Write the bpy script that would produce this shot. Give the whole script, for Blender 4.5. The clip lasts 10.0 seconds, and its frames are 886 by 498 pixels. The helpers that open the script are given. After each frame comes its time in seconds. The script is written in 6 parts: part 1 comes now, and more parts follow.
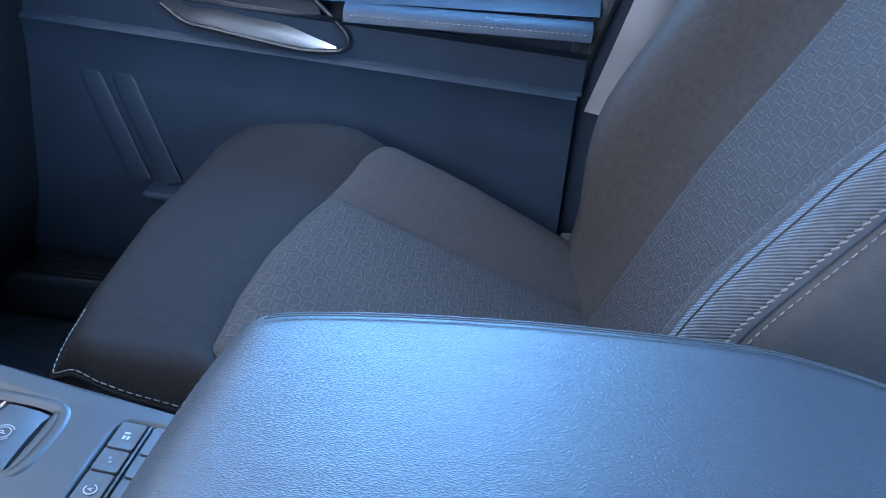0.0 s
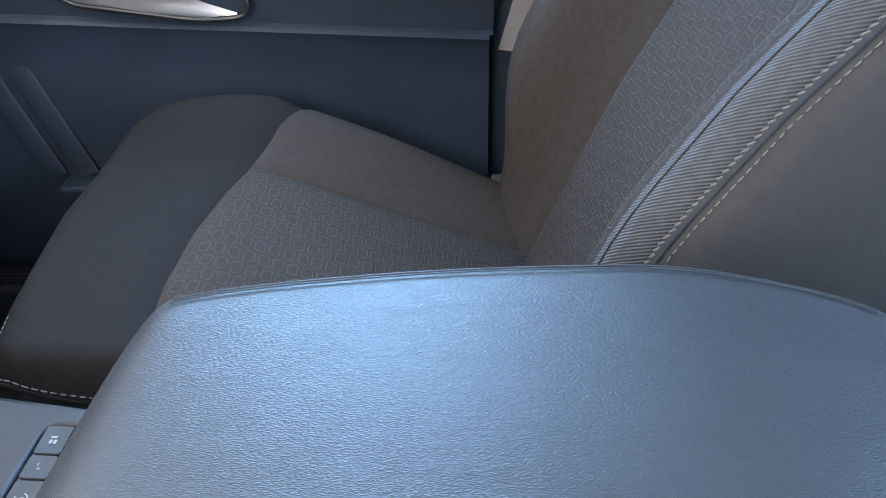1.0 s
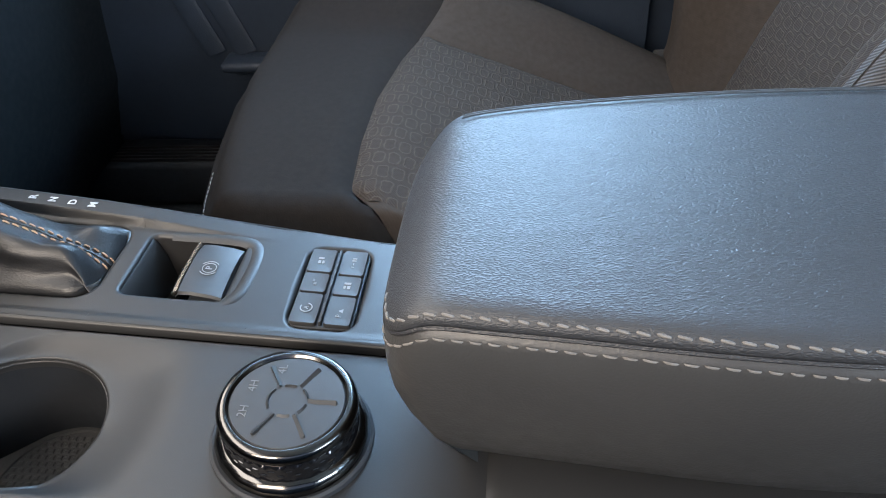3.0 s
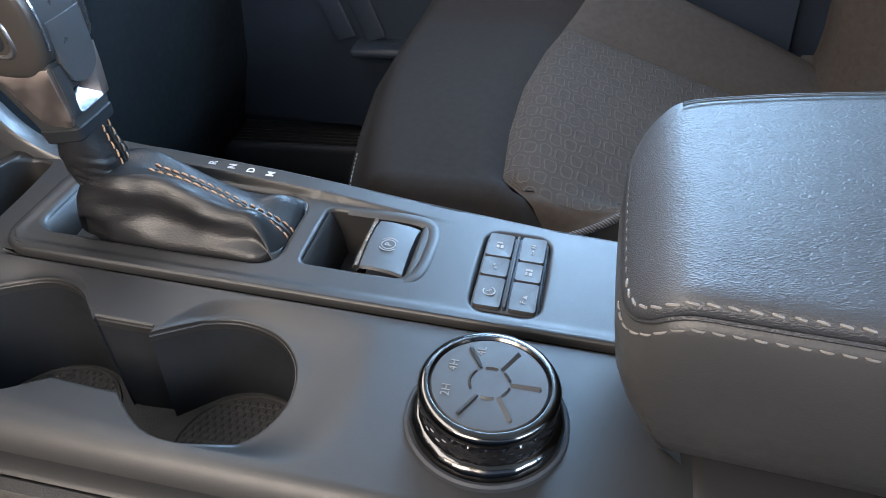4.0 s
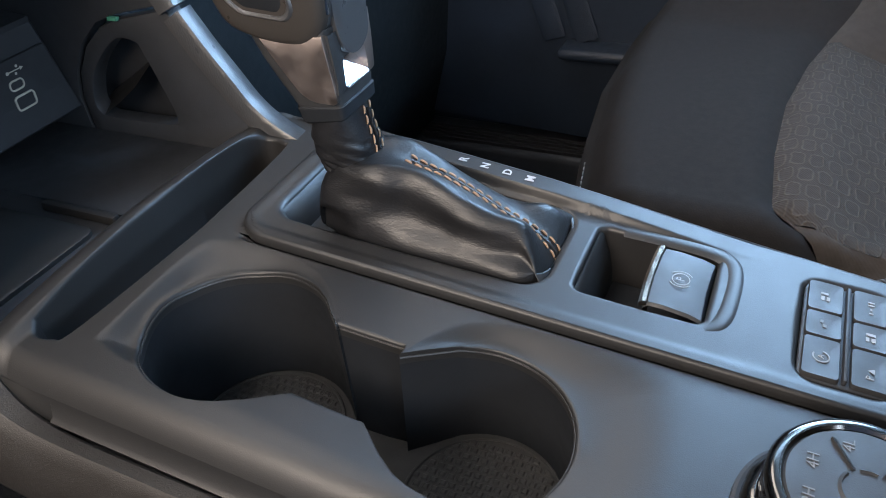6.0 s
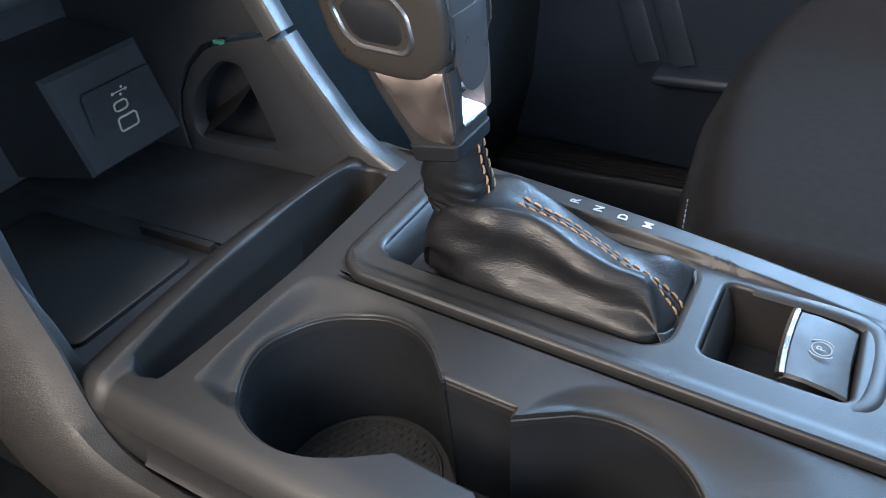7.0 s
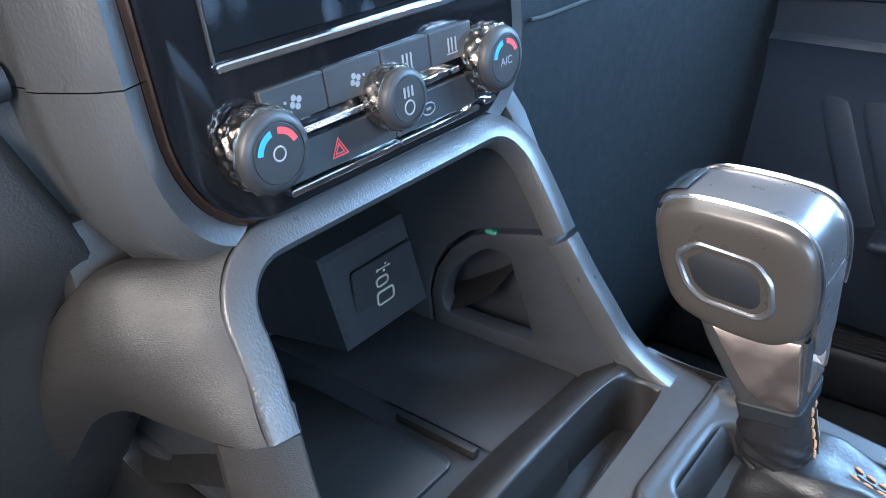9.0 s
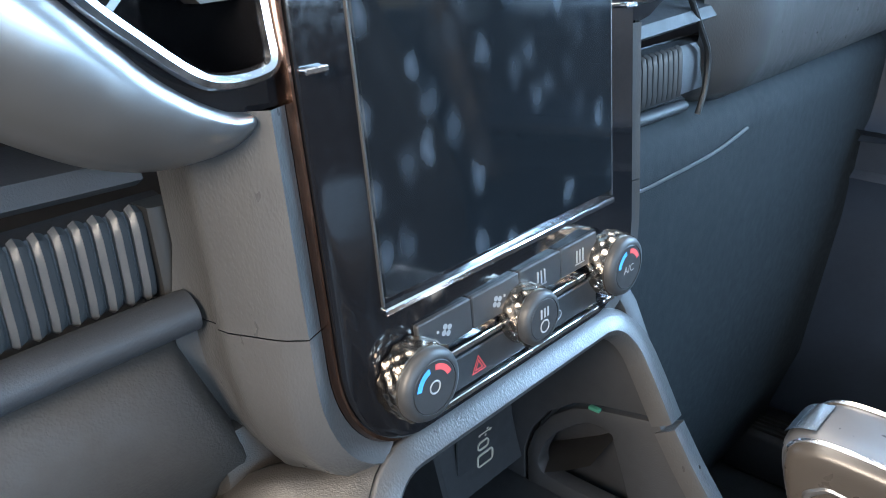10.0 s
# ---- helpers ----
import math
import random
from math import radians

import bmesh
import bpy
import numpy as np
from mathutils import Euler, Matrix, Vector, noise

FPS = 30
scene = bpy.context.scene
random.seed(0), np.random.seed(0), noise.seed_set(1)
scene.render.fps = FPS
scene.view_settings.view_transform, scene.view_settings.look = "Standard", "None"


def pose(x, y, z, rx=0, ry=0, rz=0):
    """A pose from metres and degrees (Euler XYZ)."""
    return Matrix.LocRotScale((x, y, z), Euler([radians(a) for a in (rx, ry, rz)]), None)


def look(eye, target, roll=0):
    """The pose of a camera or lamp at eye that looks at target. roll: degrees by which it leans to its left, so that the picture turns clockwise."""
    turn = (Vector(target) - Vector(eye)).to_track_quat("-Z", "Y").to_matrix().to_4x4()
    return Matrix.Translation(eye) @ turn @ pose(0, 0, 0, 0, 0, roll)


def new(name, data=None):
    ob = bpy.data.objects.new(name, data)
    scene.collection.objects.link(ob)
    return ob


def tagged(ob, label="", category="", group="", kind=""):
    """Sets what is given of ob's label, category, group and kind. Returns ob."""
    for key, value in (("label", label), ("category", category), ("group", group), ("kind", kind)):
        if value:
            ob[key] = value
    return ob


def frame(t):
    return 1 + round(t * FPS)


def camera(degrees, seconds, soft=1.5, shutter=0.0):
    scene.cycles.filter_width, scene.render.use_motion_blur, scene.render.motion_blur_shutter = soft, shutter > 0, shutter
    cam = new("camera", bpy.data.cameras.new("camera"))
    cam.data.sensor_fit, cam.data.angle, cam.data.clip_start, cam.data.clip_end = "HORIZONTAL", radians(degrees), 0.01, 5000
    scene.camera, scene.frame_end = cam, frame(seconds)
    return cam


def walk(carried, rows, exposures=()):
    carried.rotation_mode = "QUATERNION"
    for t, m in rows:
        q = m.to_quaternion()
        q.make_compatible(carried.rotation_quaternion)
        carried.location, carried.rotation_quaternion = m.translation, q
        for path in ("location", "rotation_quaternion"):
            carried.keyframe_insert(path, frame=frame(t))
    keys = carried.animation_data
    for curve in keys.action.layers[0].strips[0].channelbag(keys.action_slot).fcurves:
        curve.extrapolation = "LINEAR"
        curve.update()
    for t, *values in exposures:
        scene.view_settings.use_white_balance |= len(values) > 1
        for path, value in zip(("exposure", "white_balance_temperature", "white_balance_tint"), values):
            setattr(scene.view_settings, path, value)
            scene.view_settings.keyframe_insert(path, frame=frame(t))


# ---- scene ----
cam = camera(60.0, 10.0, 0.9)
PATH = [
    (0, (0.179, -0.222, 0.683), (0.029, 1.525, -0.279), 3.8),
    (0.5, (0.193, -0.217, 0.681), (0.116, 1.505, -0.333), 0.6),
    (1, (0.202, -0.217, 0.682), (0.175, 1.474, -0.385), -1.7),
    (1.5, (0.202, -0.206, 0.662), (0.19, 1.435, -0.481), -3.1),
    (2, (0.177, -0.212, 0.648), (0.127, 1.385, -0.555), -4.0),
    (2.5, (0.144, -0.233, 0.652), (0.018, 1.338, -0.579), -4.5),
    (3, (0.111, -0.251, 0.656), (-0.126, 1.296, -0.588), -5.1),
    (3.2, (0.097, -0.253, 0.657), (-0.174, 1.287, -0.59), -5.0),
    (4.3, (0.041, -0.257, 0.642), (-0.422, 1.253, -0.585), -5.2),
    (4.5, (0.036, -0.254, 0.637), (-0.452, 1.249, -0.59), -5.3),
    (5, (0.025, -0.241, 0.623), (-0.544, 1.234, -0.602), -5.6),
    (5.5, (0.0, -0.228, 0.616), (-0.649, 1.22, -0.601), -5.8),
    (6, (-0.034, -0.222, 0.618), (-0.779, 1.201, -0.573), -6.0),
    (6.2, (-0.04, -0.219, 0.618), (-0.819, 1.192, -0.567), -6.2),
    (7.5, (-0.089, -0.206, 0.626), (-1.055, 1.143, -0.49), -6.6),
    (8, (-0.119, -0.208, 0.636), (-1.163, 1.127, -0.427), -6.4),
    (8.5, (-0.137, -0.207, 0.649), (-1.252, 1.114, -0.356), -6.0),
    (9, (-0.154, -0.213, 0.67), (-1.347, 1.097, -0.258), -5.6),
    (9.5, (-0.171, -0.22, 0.7), (-1.424, 1.085, -0.152), -4.8),
    (10, (-0.184, -0.228, 0.736), (-1.501, 1.067, -0.032), -3.9),
]
EXPOSURES = [(0.0, 0.57, 4450, 10), (0.7, 0.49, 5200, 11), (1.5, 0.41, 6100, 12), (3.0, 0.31, 6300, 11), (4.5, 0.30, 6200, 13), (5.5, 0.04, 6250, 13), (6.2, 0.0, 6300, 13), (8.0, 0.67, 5800, 12), (9.0, 0.79, 5650, 11), (9.6, 0.82, 6050, 11), (10.0, 0.85, 6300, 10)]
walk(cam, [(t, look(eye, target, roll)) for t, eye, target, roll in PATH], EXPOSURES)

# ---- light ----
world = bpy.data.worlds.new("sky")
scene.world = world
world.use_nodes = True
wn = world.node_tree.nodes
sky = wn.new("ShaderNodeTexSky")
sky.sky_type, sky.sun_disc, sky.sun_elevation, sky.sun_rotation = "NISHITA", False, radians(48), radians(200)
wn["Background"].inputs["Strength"].default_value = 0.12
world.node_tree.links.new(sky.outputs["Color"], wn["Background"].inputs["Color"])


def window_light(name, eye, target, sx, sy, watts, colour, spread=180.0):
    data = bpy.data.lights.new(name, "AREA")
    data.shape, data.size, data.size_y, data.energy, data.color = "RECTANGLE", sx, sy, watts, colour
    data.spread = radians(spread)
    ob = new(name, data)
    ob.matrix_world = look(eye, target)
    return ob


SKYBLUE, DAY, SOFT, WARM = (0.42, 0.69, 1.0), (0.72, 0.87, 1.0), (1.0, 0.92, 0.81), (1.0, 0.85, 0.68)
window_light("daylight_windshield", (-0.55, 0.0, 1.04), (0.1, 0.0, 0.3), 1.25, 0.55, 14.5, SOFT)
window_light("daylight_passenger_window", (0.04, 0.84, 0.96), (0.02, -0.2, 0.48), 0.82, 0.54, 46.0, SKYBLUE)
window_light("daylight_rear_window", (1.62, 0.08, 0.92), (-0.2, 0.0, 0.5), 1.0, 0.42, 20.0, SKYBLUE)
window_light("daylight_driver_window", (-0.27, -0.735, 0.91), (-0.40, -0.05, 0.58), 0.50, 0.32, 7.2, WARM, 145.0)
window_light("daylight_rear_side_window", (1.15, -0.735, 0.88), (-0.4, 0.05, 0.45), 0.56, 0.36, 13.0, DAY)

# ---- materials ----


def link(nt, a, b):
    nt.links.new(a, b)


def material(name, colour, rough=0.5, metal=0.0, grain=0.0, grain_scale=900.0, grain_kind="noise", vary=0.12, vary_scale=14.0,
             rough_vary=0.08, coat=0.0, sheen=0.0, spec=0.5, stretch=(1, 1, 1), wrinkle=0.0, wrinkle_scale=110.0):
    """Surface with two scales of variation: broad tone and gloss changes, and a fine relief."""
    m = bpy.data.materials.new(name)
    m.use_nodes = True
    nt = m.node_tree
    n = nt.nodes
    b = n["Principled BSDF"]
    b.inputs["Metallic"].default_value = metal
    b.inputs["Coat Weight"].default_value = coat
    b.inputs["Coat Roughness"].default_value = 0.05
    b.inputs["Sheen Weight"].default_value = sheen
    b.inputs["Sheen Roughness"].default_value = 0.4
    b.inputs["Specular IOR Level"].default_value = spec
    tc = n.new("ShaderNodeTexCoord")
    mp = n.new("ShaderNodeMapping")
    mp.inputs["Scale"].default_value = stretch
    link(nt, tc.outputs["Object"], mp.inputs["Vector"])
    broad = n.new("ShaderNodeTexNoise")
    broad.inputs["Scale"].default_value = vary_scale
    broad.inputs["Detail"].default_value = 5.0
    link(nt, mp.outputs["Vector"], broad.inputs["Vector"])
    ramp = n.new("ShaderNodeMapRange")
    ramp.inputs["From Min"].default_value, ramp.inputs["From Max"].default_value = 0.3, 0.7
    ramp.inputs["To Min"].default_value, ramp.inputs["To Max"].default_value = 1.0 - vary, 1.0 + vary
    link(nt, broad.outputs["Fac"], ramp.inputs["Value"])
    mul = n.new("ShaderNodeVectorMath")
    mul.operation = "SCALE"
    mul.inputs[0].default_value = colour
    link(nt, ramp.outputs["Result"], mul.inputs["Scale"])
    link(nt, mul.outputs["Vector"], b.inputs["Base Color"])
    fine = n.new("ShaderNodeTexNoise")
    fine.inputs["Scale"].default_value = vary_scale * 9
    fine.inputs["Detail"].default_value = 4.0
    link(nt, mp.outputs["Vector"], fine.inputs["Vector"])
    rr = n.new("ShaderNodeMapRange")
    rr.inputs["From Min"].default_value, rr.inputs["From Max"].default_value = 0.25, 0.75
    rr.inputs["To Min"].default_value, rr.inputs["To Max"].default_value = rough - rough_vary, min(1.0, rough + rough_vary)
    link(nt, fine.outputs["Fac"], rr.inputs["Value"])
    link(nt, rr.outputs["Result"], b.inputs["Roughness"])
    if grain:
        if grain_kind == "noise":
            g = n.new("ShaderNodeTexNoise")
            g.inputs["Scale"].default_value = grain_scale
            g.inputs["Detail"].default_value = 3.0
            out = g.outputs["Fac"]
        elif grain_kind == "leather":
            g = n.new("ShaderNodeTexVoronoi")
            g.feature = "SMOOTH_F1"
            g.inputs["Scale"].default_value = grain_scale
            g.inputs["Smoothness"].default_value = 0.35
            out = g.outputs["Distance"]
            warp = n.new("ShaderNodeTexNoise")
            warp.inputs["Scale"].default_value = grain_scale * 0.45
            warp.inputs["Detail"].default_value = 3.0
            link(nt, mp.outputs["Vector"], warp.inputs["Vector"])
            ws = n.new("ShaderNodeVectorMath")
            ws.operation = "MULTIPLY_ADD"
            ws.inputs[1].default_value = (1.6 / grain_scale,) * 3
            link(nt, warp.outputs["Color"], ws.inputs[0])
            link(nt, mp.outputs["Vector"], ws.inputs[2])
            link(nt, ws.outputs["Vector"], g.inputs["Vector"])
        elif grain_kind == "pebble":
            warp = n.new("ShaderNodeTexNoise")
            warp.inputs["Scale"].default_value = grain_scale * 0.5
            warp.inputs["Detail"].default_value = 2.0
            link(nt, mp.outputs["Vector"], warp.inputs["Vector"])
            ws = n.new("ShaderNodeVectorMath")
            ws.operation = "MULTIPLY_ADD"
            ws.inputs[1].default_value = (1.1 / grain_scale,) * 3
            link(nt, warp.outputs["Color"], ws.inputs[0])
            link(nt, mp.outputs["Vector"], ws.inputs[2])
            g = n.new("ShaderNodeTexVoronoi")
            g.feature = "DISTANCE_TO_EDGE"
            g.inputs["Scale"].default_value = grain_scale
            link(nt, ws.outputs["Vector"], g.inputs["Vector"])
            mr = n.new("ShaderNodeMapRange")
            mr.interpolation_type = "SMOOTHSTEP"
            mr.inputs["From Max"].default_value = 0.34
            link(nt, g.outputs["Distance"], mr.inputs["Value"])
            out = mr.outputs["Result"]
        if grain_kind == "noise":
            link(nt, mp.outputs["Vector"], g.inputs["Vector"])
        bump = n.new("ShaderNodeBump")
        bump.inputs["Strength"].default_value = grain
        bump.inputs["Distance"].default_value = 0.6 / grain_scale
        link(nt, out, bump.inputs["Height"])
        link(nt, bump.outputs["Normal"], b.inputs["Normal"])
        if wrinkle:
            wr = n.new("ShaderNodeTexNoise")
            wr.inputs["Scale"].default_value = wrinkle_scale
            wr.inputs["Detail"].default_value = 4.0
            wr.inputs["Distortion"].default_value = 1.4
            link(nt, mp.outputs["Vector"], wr.inputs["Vector"])
            wb = n.new("ShaderNodeBump")
            wb.inputs["Strength"].default_value = wrinkle
            wb.inputs["Distance"].default_value = 0.6 / wrinkle_scale
            link(nt, wr.outputs["Fac"], wb.inputs["Height"])
            link(nt, wb.outputs["Normal"], bump.inputs["Normal"])
    return m


def woven(name, colour, scale=1.0, strength=0.6, links=False, rough=0.9, twill=1.0):
    """Woven cloth: fine twill relief, and for the seat's middle panels a raised pattern of staggered rounded links."""
    m = material(name, colour, rough=rough, vary=0.12, vary_scale=160.0, rough_vary=0.05, sheen=0.0, spec=0.15)
    nt, n = m.node_tree, m.node_tree.nodes
    b = n["Principled BSDF"]
    uv = n.new("ShaderNodeUVMap")
    wave = n.new("ShaderNodeTexWave")
    wave.wave_type, wave.bands_direction = "BANDS", "DIAGONAL"
    wave.inputs["Scale"].default_value = 260.0 * scale
    wave.inputs["Distortion"].default_value = 1.2
    wave.inputs["Detail"].default_value = 1.0
    link(nt, uv.outputs["UV"], wave.inputs["Vector"])
    weave = n.new("ShaderNodeTexNoise")
    weave.inputs["Scale"].default_value = 750.0
    weave.inputs["Detail"].default_value = 4.0
    link(nt, uv.outputs["UV"], weave.inputs["Vector"])
    add = n.new("ShaderNodeMath")
    add.operation = "MULTIPLY_ADD"
    add.inputs[1].default_value = 0.5
    link(nt, weave.outputs["Fac"], add.inputs[0])
    tw = n.new("ShaderNodeMath")
    tw.operation = "MULTIPLY"
    tw.inputs[1].default_value = twill
    link(nt, wave.outputs["Fac"], tw.inputs[0])
    link(nt, tw.outputs[0], add.inputs[2])
    height = add.outputs[0]

    def maths(op, a, c=None):
        q = n.new("ShaderNodeMath")
        q.operation = op
        for k, v in enumerate((a, c)):
            if v is None:
                continue
            if isinstance(v, (int, float)):
                q.inputs[k].default_value = v
            else:
                link(nt, v, q.inputs[k])
        return q.outputs[0]

    if twill > 1.5:
        # pale and dark yarns alternate along the twill lines
        src = [l.from_socket for l in nt.links if l.to_socket == b.inputs["Base Color"]][0]
        sc = n.new("ShaderNodeVectorMath")
        sc.operation = "SCALE"
        link(nt, src, sc.inputs[0])
        link(nt, maths("ADD", 0.65, maths("MULTIPLY", wave.outputs["Fac"], 0.75)), sc.inputs["Scale"])
        link(nt, sc.outputs["Vector"], b.inputs["Base Color"])
    if links:
        # the yarn wanders a little, so that no two links are quite alike
        wob = n.new("ShaderNodeTexNoise")
        wob.inputs["Scale"].default_value = 130.0
        link(nt, uv.outputs["UV"], wob.inputs["Vector"])
        wad = n.new("ShaderNodeVectorMath")
        wad.operation = "MULTIPLY_ADD"
        wad.inputs[1].default_value = (0.0036, 0.0034, 0.0)
        link(nt, wob.outputs["Color"], wad.inputs[0])
        link(nt, uv.outputs["UV"], wad.inputs[2])
        sep = n.new("ShaderNodeSeparateXYZ")
        link(nt, wad.outputs["Vector"], sep.inputs[0])
        pu, pv = 0.0200, 0.0132
        gu = maths("DIVIDE", sep.outputs["X"], pu)
        row = maths("FLOOR", gu)
        shift = maths("MULTIPLY", maths("MODULO", row, 2.0), 0.5)
        gv = maths("ADD", maths("DIVIDE", sep.outputs["Y"], pv), shift)
        du = maths("MULTIPLY", maths("SUBTRACT", maths("FRACT", gu), 0.5), pu)
        dv = maths("MULTIPLY", maths("SUBTRACT", maths("FRACT", gv), 0.5), pv)
        qu = maths("MAXIMUM", maths("SUBTRACT", maths("ABSOLUTE", du), 0.0042), 0.0)
        qv = maths("MAXIMUM", maths("SUBTRACT", maths("ABSOLUTE", dv), 0.0012), 0.0)
        dist = maths("SQRT", maths("ADD", maths("MULTIPLY", qu, qu), maths("MULTIPLY", qv, qv)))
        ring = maths("SUBTRACT", 1.0, maths("MINIMUM", maths("DIVIDE", maths("ABSOLUTE", maths("SUBTRACT", dist, 0.0034)), 0.0011), 1.0))
        # rubbed and fresh patches
        patch = n.new("ShaderNodeTexNoise")
        patch.inputs["Scale"].default_value = 45.0
        link(nt, uv.outputs["UV"], patch.inputs["Vector"])
        height = maths("ADD", maths("MULTIPLY", height, 0.35), maths("MULTIPLY", ring, maths("MULTIPLY", patch.outputs["Fac"], 2.4)))
        # the raised yarn of the links is a little lighter than the ground weave
        src = [l.from_socket for l in nt.links if l.to_socket == b.inputs["Base Color"]][0]
        sc = n.new("ShaderNodeVectorMath")
        sc.operation = "SCALE"
        link(nt, src, sc.inputs[0])
        link(nt, maths("ADD", 0.88, maths("MULTIPLY", ring, 0.60)), sc.inputs["Scale"])
        link(nt, sc.outputs["Vector"], b.inputs["Base Color"])
    bump = n.new("ShaderNodeBump")
    bump.inputs["Strength"].default_value = strength
    bump.inputs["Distance"].default_value = 0.0007 if links else 0.0004
    link(nt, height, bump.inputs["Height"])
    link(nt, bump.outputs["Normal"], b.inputs["Normal"])
    return m


PLASTIC = material("satin_dark_plastic", (0.017, 0.0166, 0.0166), 0.44, grain=0.14, grain_scale=1900, vary=0.06, rough_vary=0.03)
PLASTIC_DEEP = material("matte_black_plastic", (0.024, 0.026, 0.030), 0.60, grain=0.25, grain_scale=1300)
GRAINED = material("grained_soft_trim", (0.046, 0.046, 0.047), 0.34, grain=0.18, grain_scale=1000, grain_kind="leather", stretch=(1, 1, 0.5))
HAUNCH = material("leather_grained_haunch", (0.022, 0.0195, 0.0175), 0.50, grain=0.16, grain_scale=1150, grain_kind="pebble", stretch=(0.6, 0.6, 1.5))
VINYL = material("armrest_vinyl", (0.033, 0.034, 0.037), 0.47, grain=0.29, grain_scale=900, grain_kind="pebble", stretch=(0.45, 1.40, 1), vary=0.08, rough_vary=0.03, wrinkle=0.02, wrinkle_scale=30)
VINYL_SIDE = material("armrest_side_vinyl", (0.044, 0.043, 0.042), 0.42, grain=0.12, grain_scale=850, grain_kind="leather", vary=0.08)
LEATHER = material("black_boot_leather", (0.0085, 0.0085, 0.0095), 0.44, grain=0.16, grain_scale=1000, grain_kind="leather", vary=0.2, vary_scale=40, wrinkle=0.02, wrinkle_scale=70, stretch=(0.6, 0.6, 1.6))
KNURL = material("knurled_bright_metal", (0.50, 0.43, 0.36), 0.22, metal=1.0, vary=0.06)
CLOTH = woven("plain_seat_cloth", (0.0160, 0.0129, 0.0112), 0.8, 0.5, twill=0.0)
CLOTH_OUTER = woven("bolster_cloth", (0.044, 0.0350, 0.0288), 1.0, 0.6, twill=0.15)
CLOTH_LINKS = woven("link_pattern_cloth", (0.049, 0.0390, 0.0322), 1.0, 0.8, links=True)
TWILL = woven("twill_border_cloth", (0.088, 0.088, 0.092), 0.78, 0.7, twill=1.7)
SIDE_CLOTH = material("seat_side_vinyl", (0.034, 0.031, 0.028), 0.7, grain=0.3, grain_scale=900)
CARPET = material("dark_carpet", (0.019, 0.021, 0.023), 0.95, grain=0.9, grain_scale=700, vary=0.3, vary_scale=30)
GLOSS = material("piano_black", (0.006, 0.006, 0.007), 0.10, vary=0.05, rough_vary=0.05, vary_scale=30, coat=0.3)
GLASS = material("display_glass", (0.006, 0.008, 0.010), 0.09, vary=0.05, rough_vary=0.07, vary_scale=9, coat=0.2)
gt = GLASS.node_tree
gn = gt.nodes
# greasy finger marks: soft oval blots, each with its own strength
gtc, gmp, gvo = gn.new("ShaderNodeTexCoord"), gn.new("ShaderNodeMapping"), gn.new("ShaderNodeTexVoronoi")
gmp.inputs["Scale"].default_value = (1.0, 70.0, 46.0)
gvo.inputs["Scale"].default_value = 1.0
gvo.inputs["Randomness"].default_value = 0.9
link(gt, gtc.outputs["Object"], gmp.inputs["Vector"])
gwn, gwa = gn.new("ShaderNodeTexNoise"), gn.new("ShaderNodeVectorMath")
gwn.inputs["Scale"].default_value = 1.6
gwn.inputs["Detail"].default_value = 3.0
gwa.operation = "MULTIPLY_ADD"
gwa.inputs[1].default_value = (0.0, 0.5, 0.5)
link(gt, gmp.outputs["Vector"], gwn.inputs["Vector"])
link(gt, gwn.outputs["Color"], gwa.inputs[0])
link(gt, gmp.outputs["Vector"], gwa.inputs[2])
link(gt, gwa.outputs["Vector"], gvo.inputs["Vector"])
gm = gn.new("ShaderNodeMapRange")
gm.interpolation_type = "SMOOTHSTEP"
gm.inputs["From Min"].default_value, gm.inputs["From Max"].default_value = 0.46, 0.02
link(gt, gvo.outputs["Distance"], gm.inputs["Value"])
gs = gn.new("ShaderNodeSeparateXYZ")
link(gt, gvo.outputs["Color"], gs.inputs[0])
gp = gn.new("ShaderNodeMath")
gp.operation = "POWER"
gp.inputs[1].default_value = 4.5
link(gt, gs.outputs["X"], gp.inputs[0])
gq = gn.new("ShaderNodeMath")
gq.operation = "MULTIPLY"
link(gt, gp.outputs[0], gq.inputs[0])
link(gt, gm.outputs["Result"], gq.inputs[1])
gx = gn.new("ShaderNodeMix")
gx.data_type = "RGBA"
gx.inputs["A"].default_value, gx.inputs["B"].default_value = (0.006, 0.008, 0.010, 1), (0.10, 0.125, 0.155, 1)
link(gt, gq.outputs[0], gx.inputs["Factor"])
link(gt, gx.outputs["Result"], gn["Principled BSDF"].inputs["Base Color"])
CHROME = material("chrome", (0.86, 0.86, 0.87), 0.16, metal=1.0, vary=0.04, rough_vary=0.05)
DARK_CHROME = material("dark_chrome", (0.10, 0.095, 0.09), 0.16, metal=1.0, vary=0.05, rough_vary=0.05)
SILVER = material("satin_silver_paint", (0.28, 0.275, 0.275), 0.32, metal=0.9, vary=0.04, rough_vary=0.04)
KNOB_SATIN = material("satin_graphite_paint", (0.050, 0.044, 0.039), 0.30, metal=0.25, vary=0.05, rough_vary=0.04, grain=0.1, grain_scale=1800)
SPINE = material("satin_spine_paint", (0.13, 0.13, 0.135), 0.30, metal=0.6, vary=0.05, rough_vary=0.04)
SMOKED = material("smoked_chrome", (0.50, 0.42, 0.38), 0.40, metal=1.0, vary=0.05)
# base colour darkened for the shade of the unseen steering wheel and driver
KNEE = material("shade_darkened_knee_plastic", (0.024, 0.020, 0.017), 0.66, grain=0.2, grain_scale=850, grain_kind="leather")
BRONZE = material("bronze_trim", (0.30, 0.17, 0.12), 0.22, metal=1.0, vary=0.08)
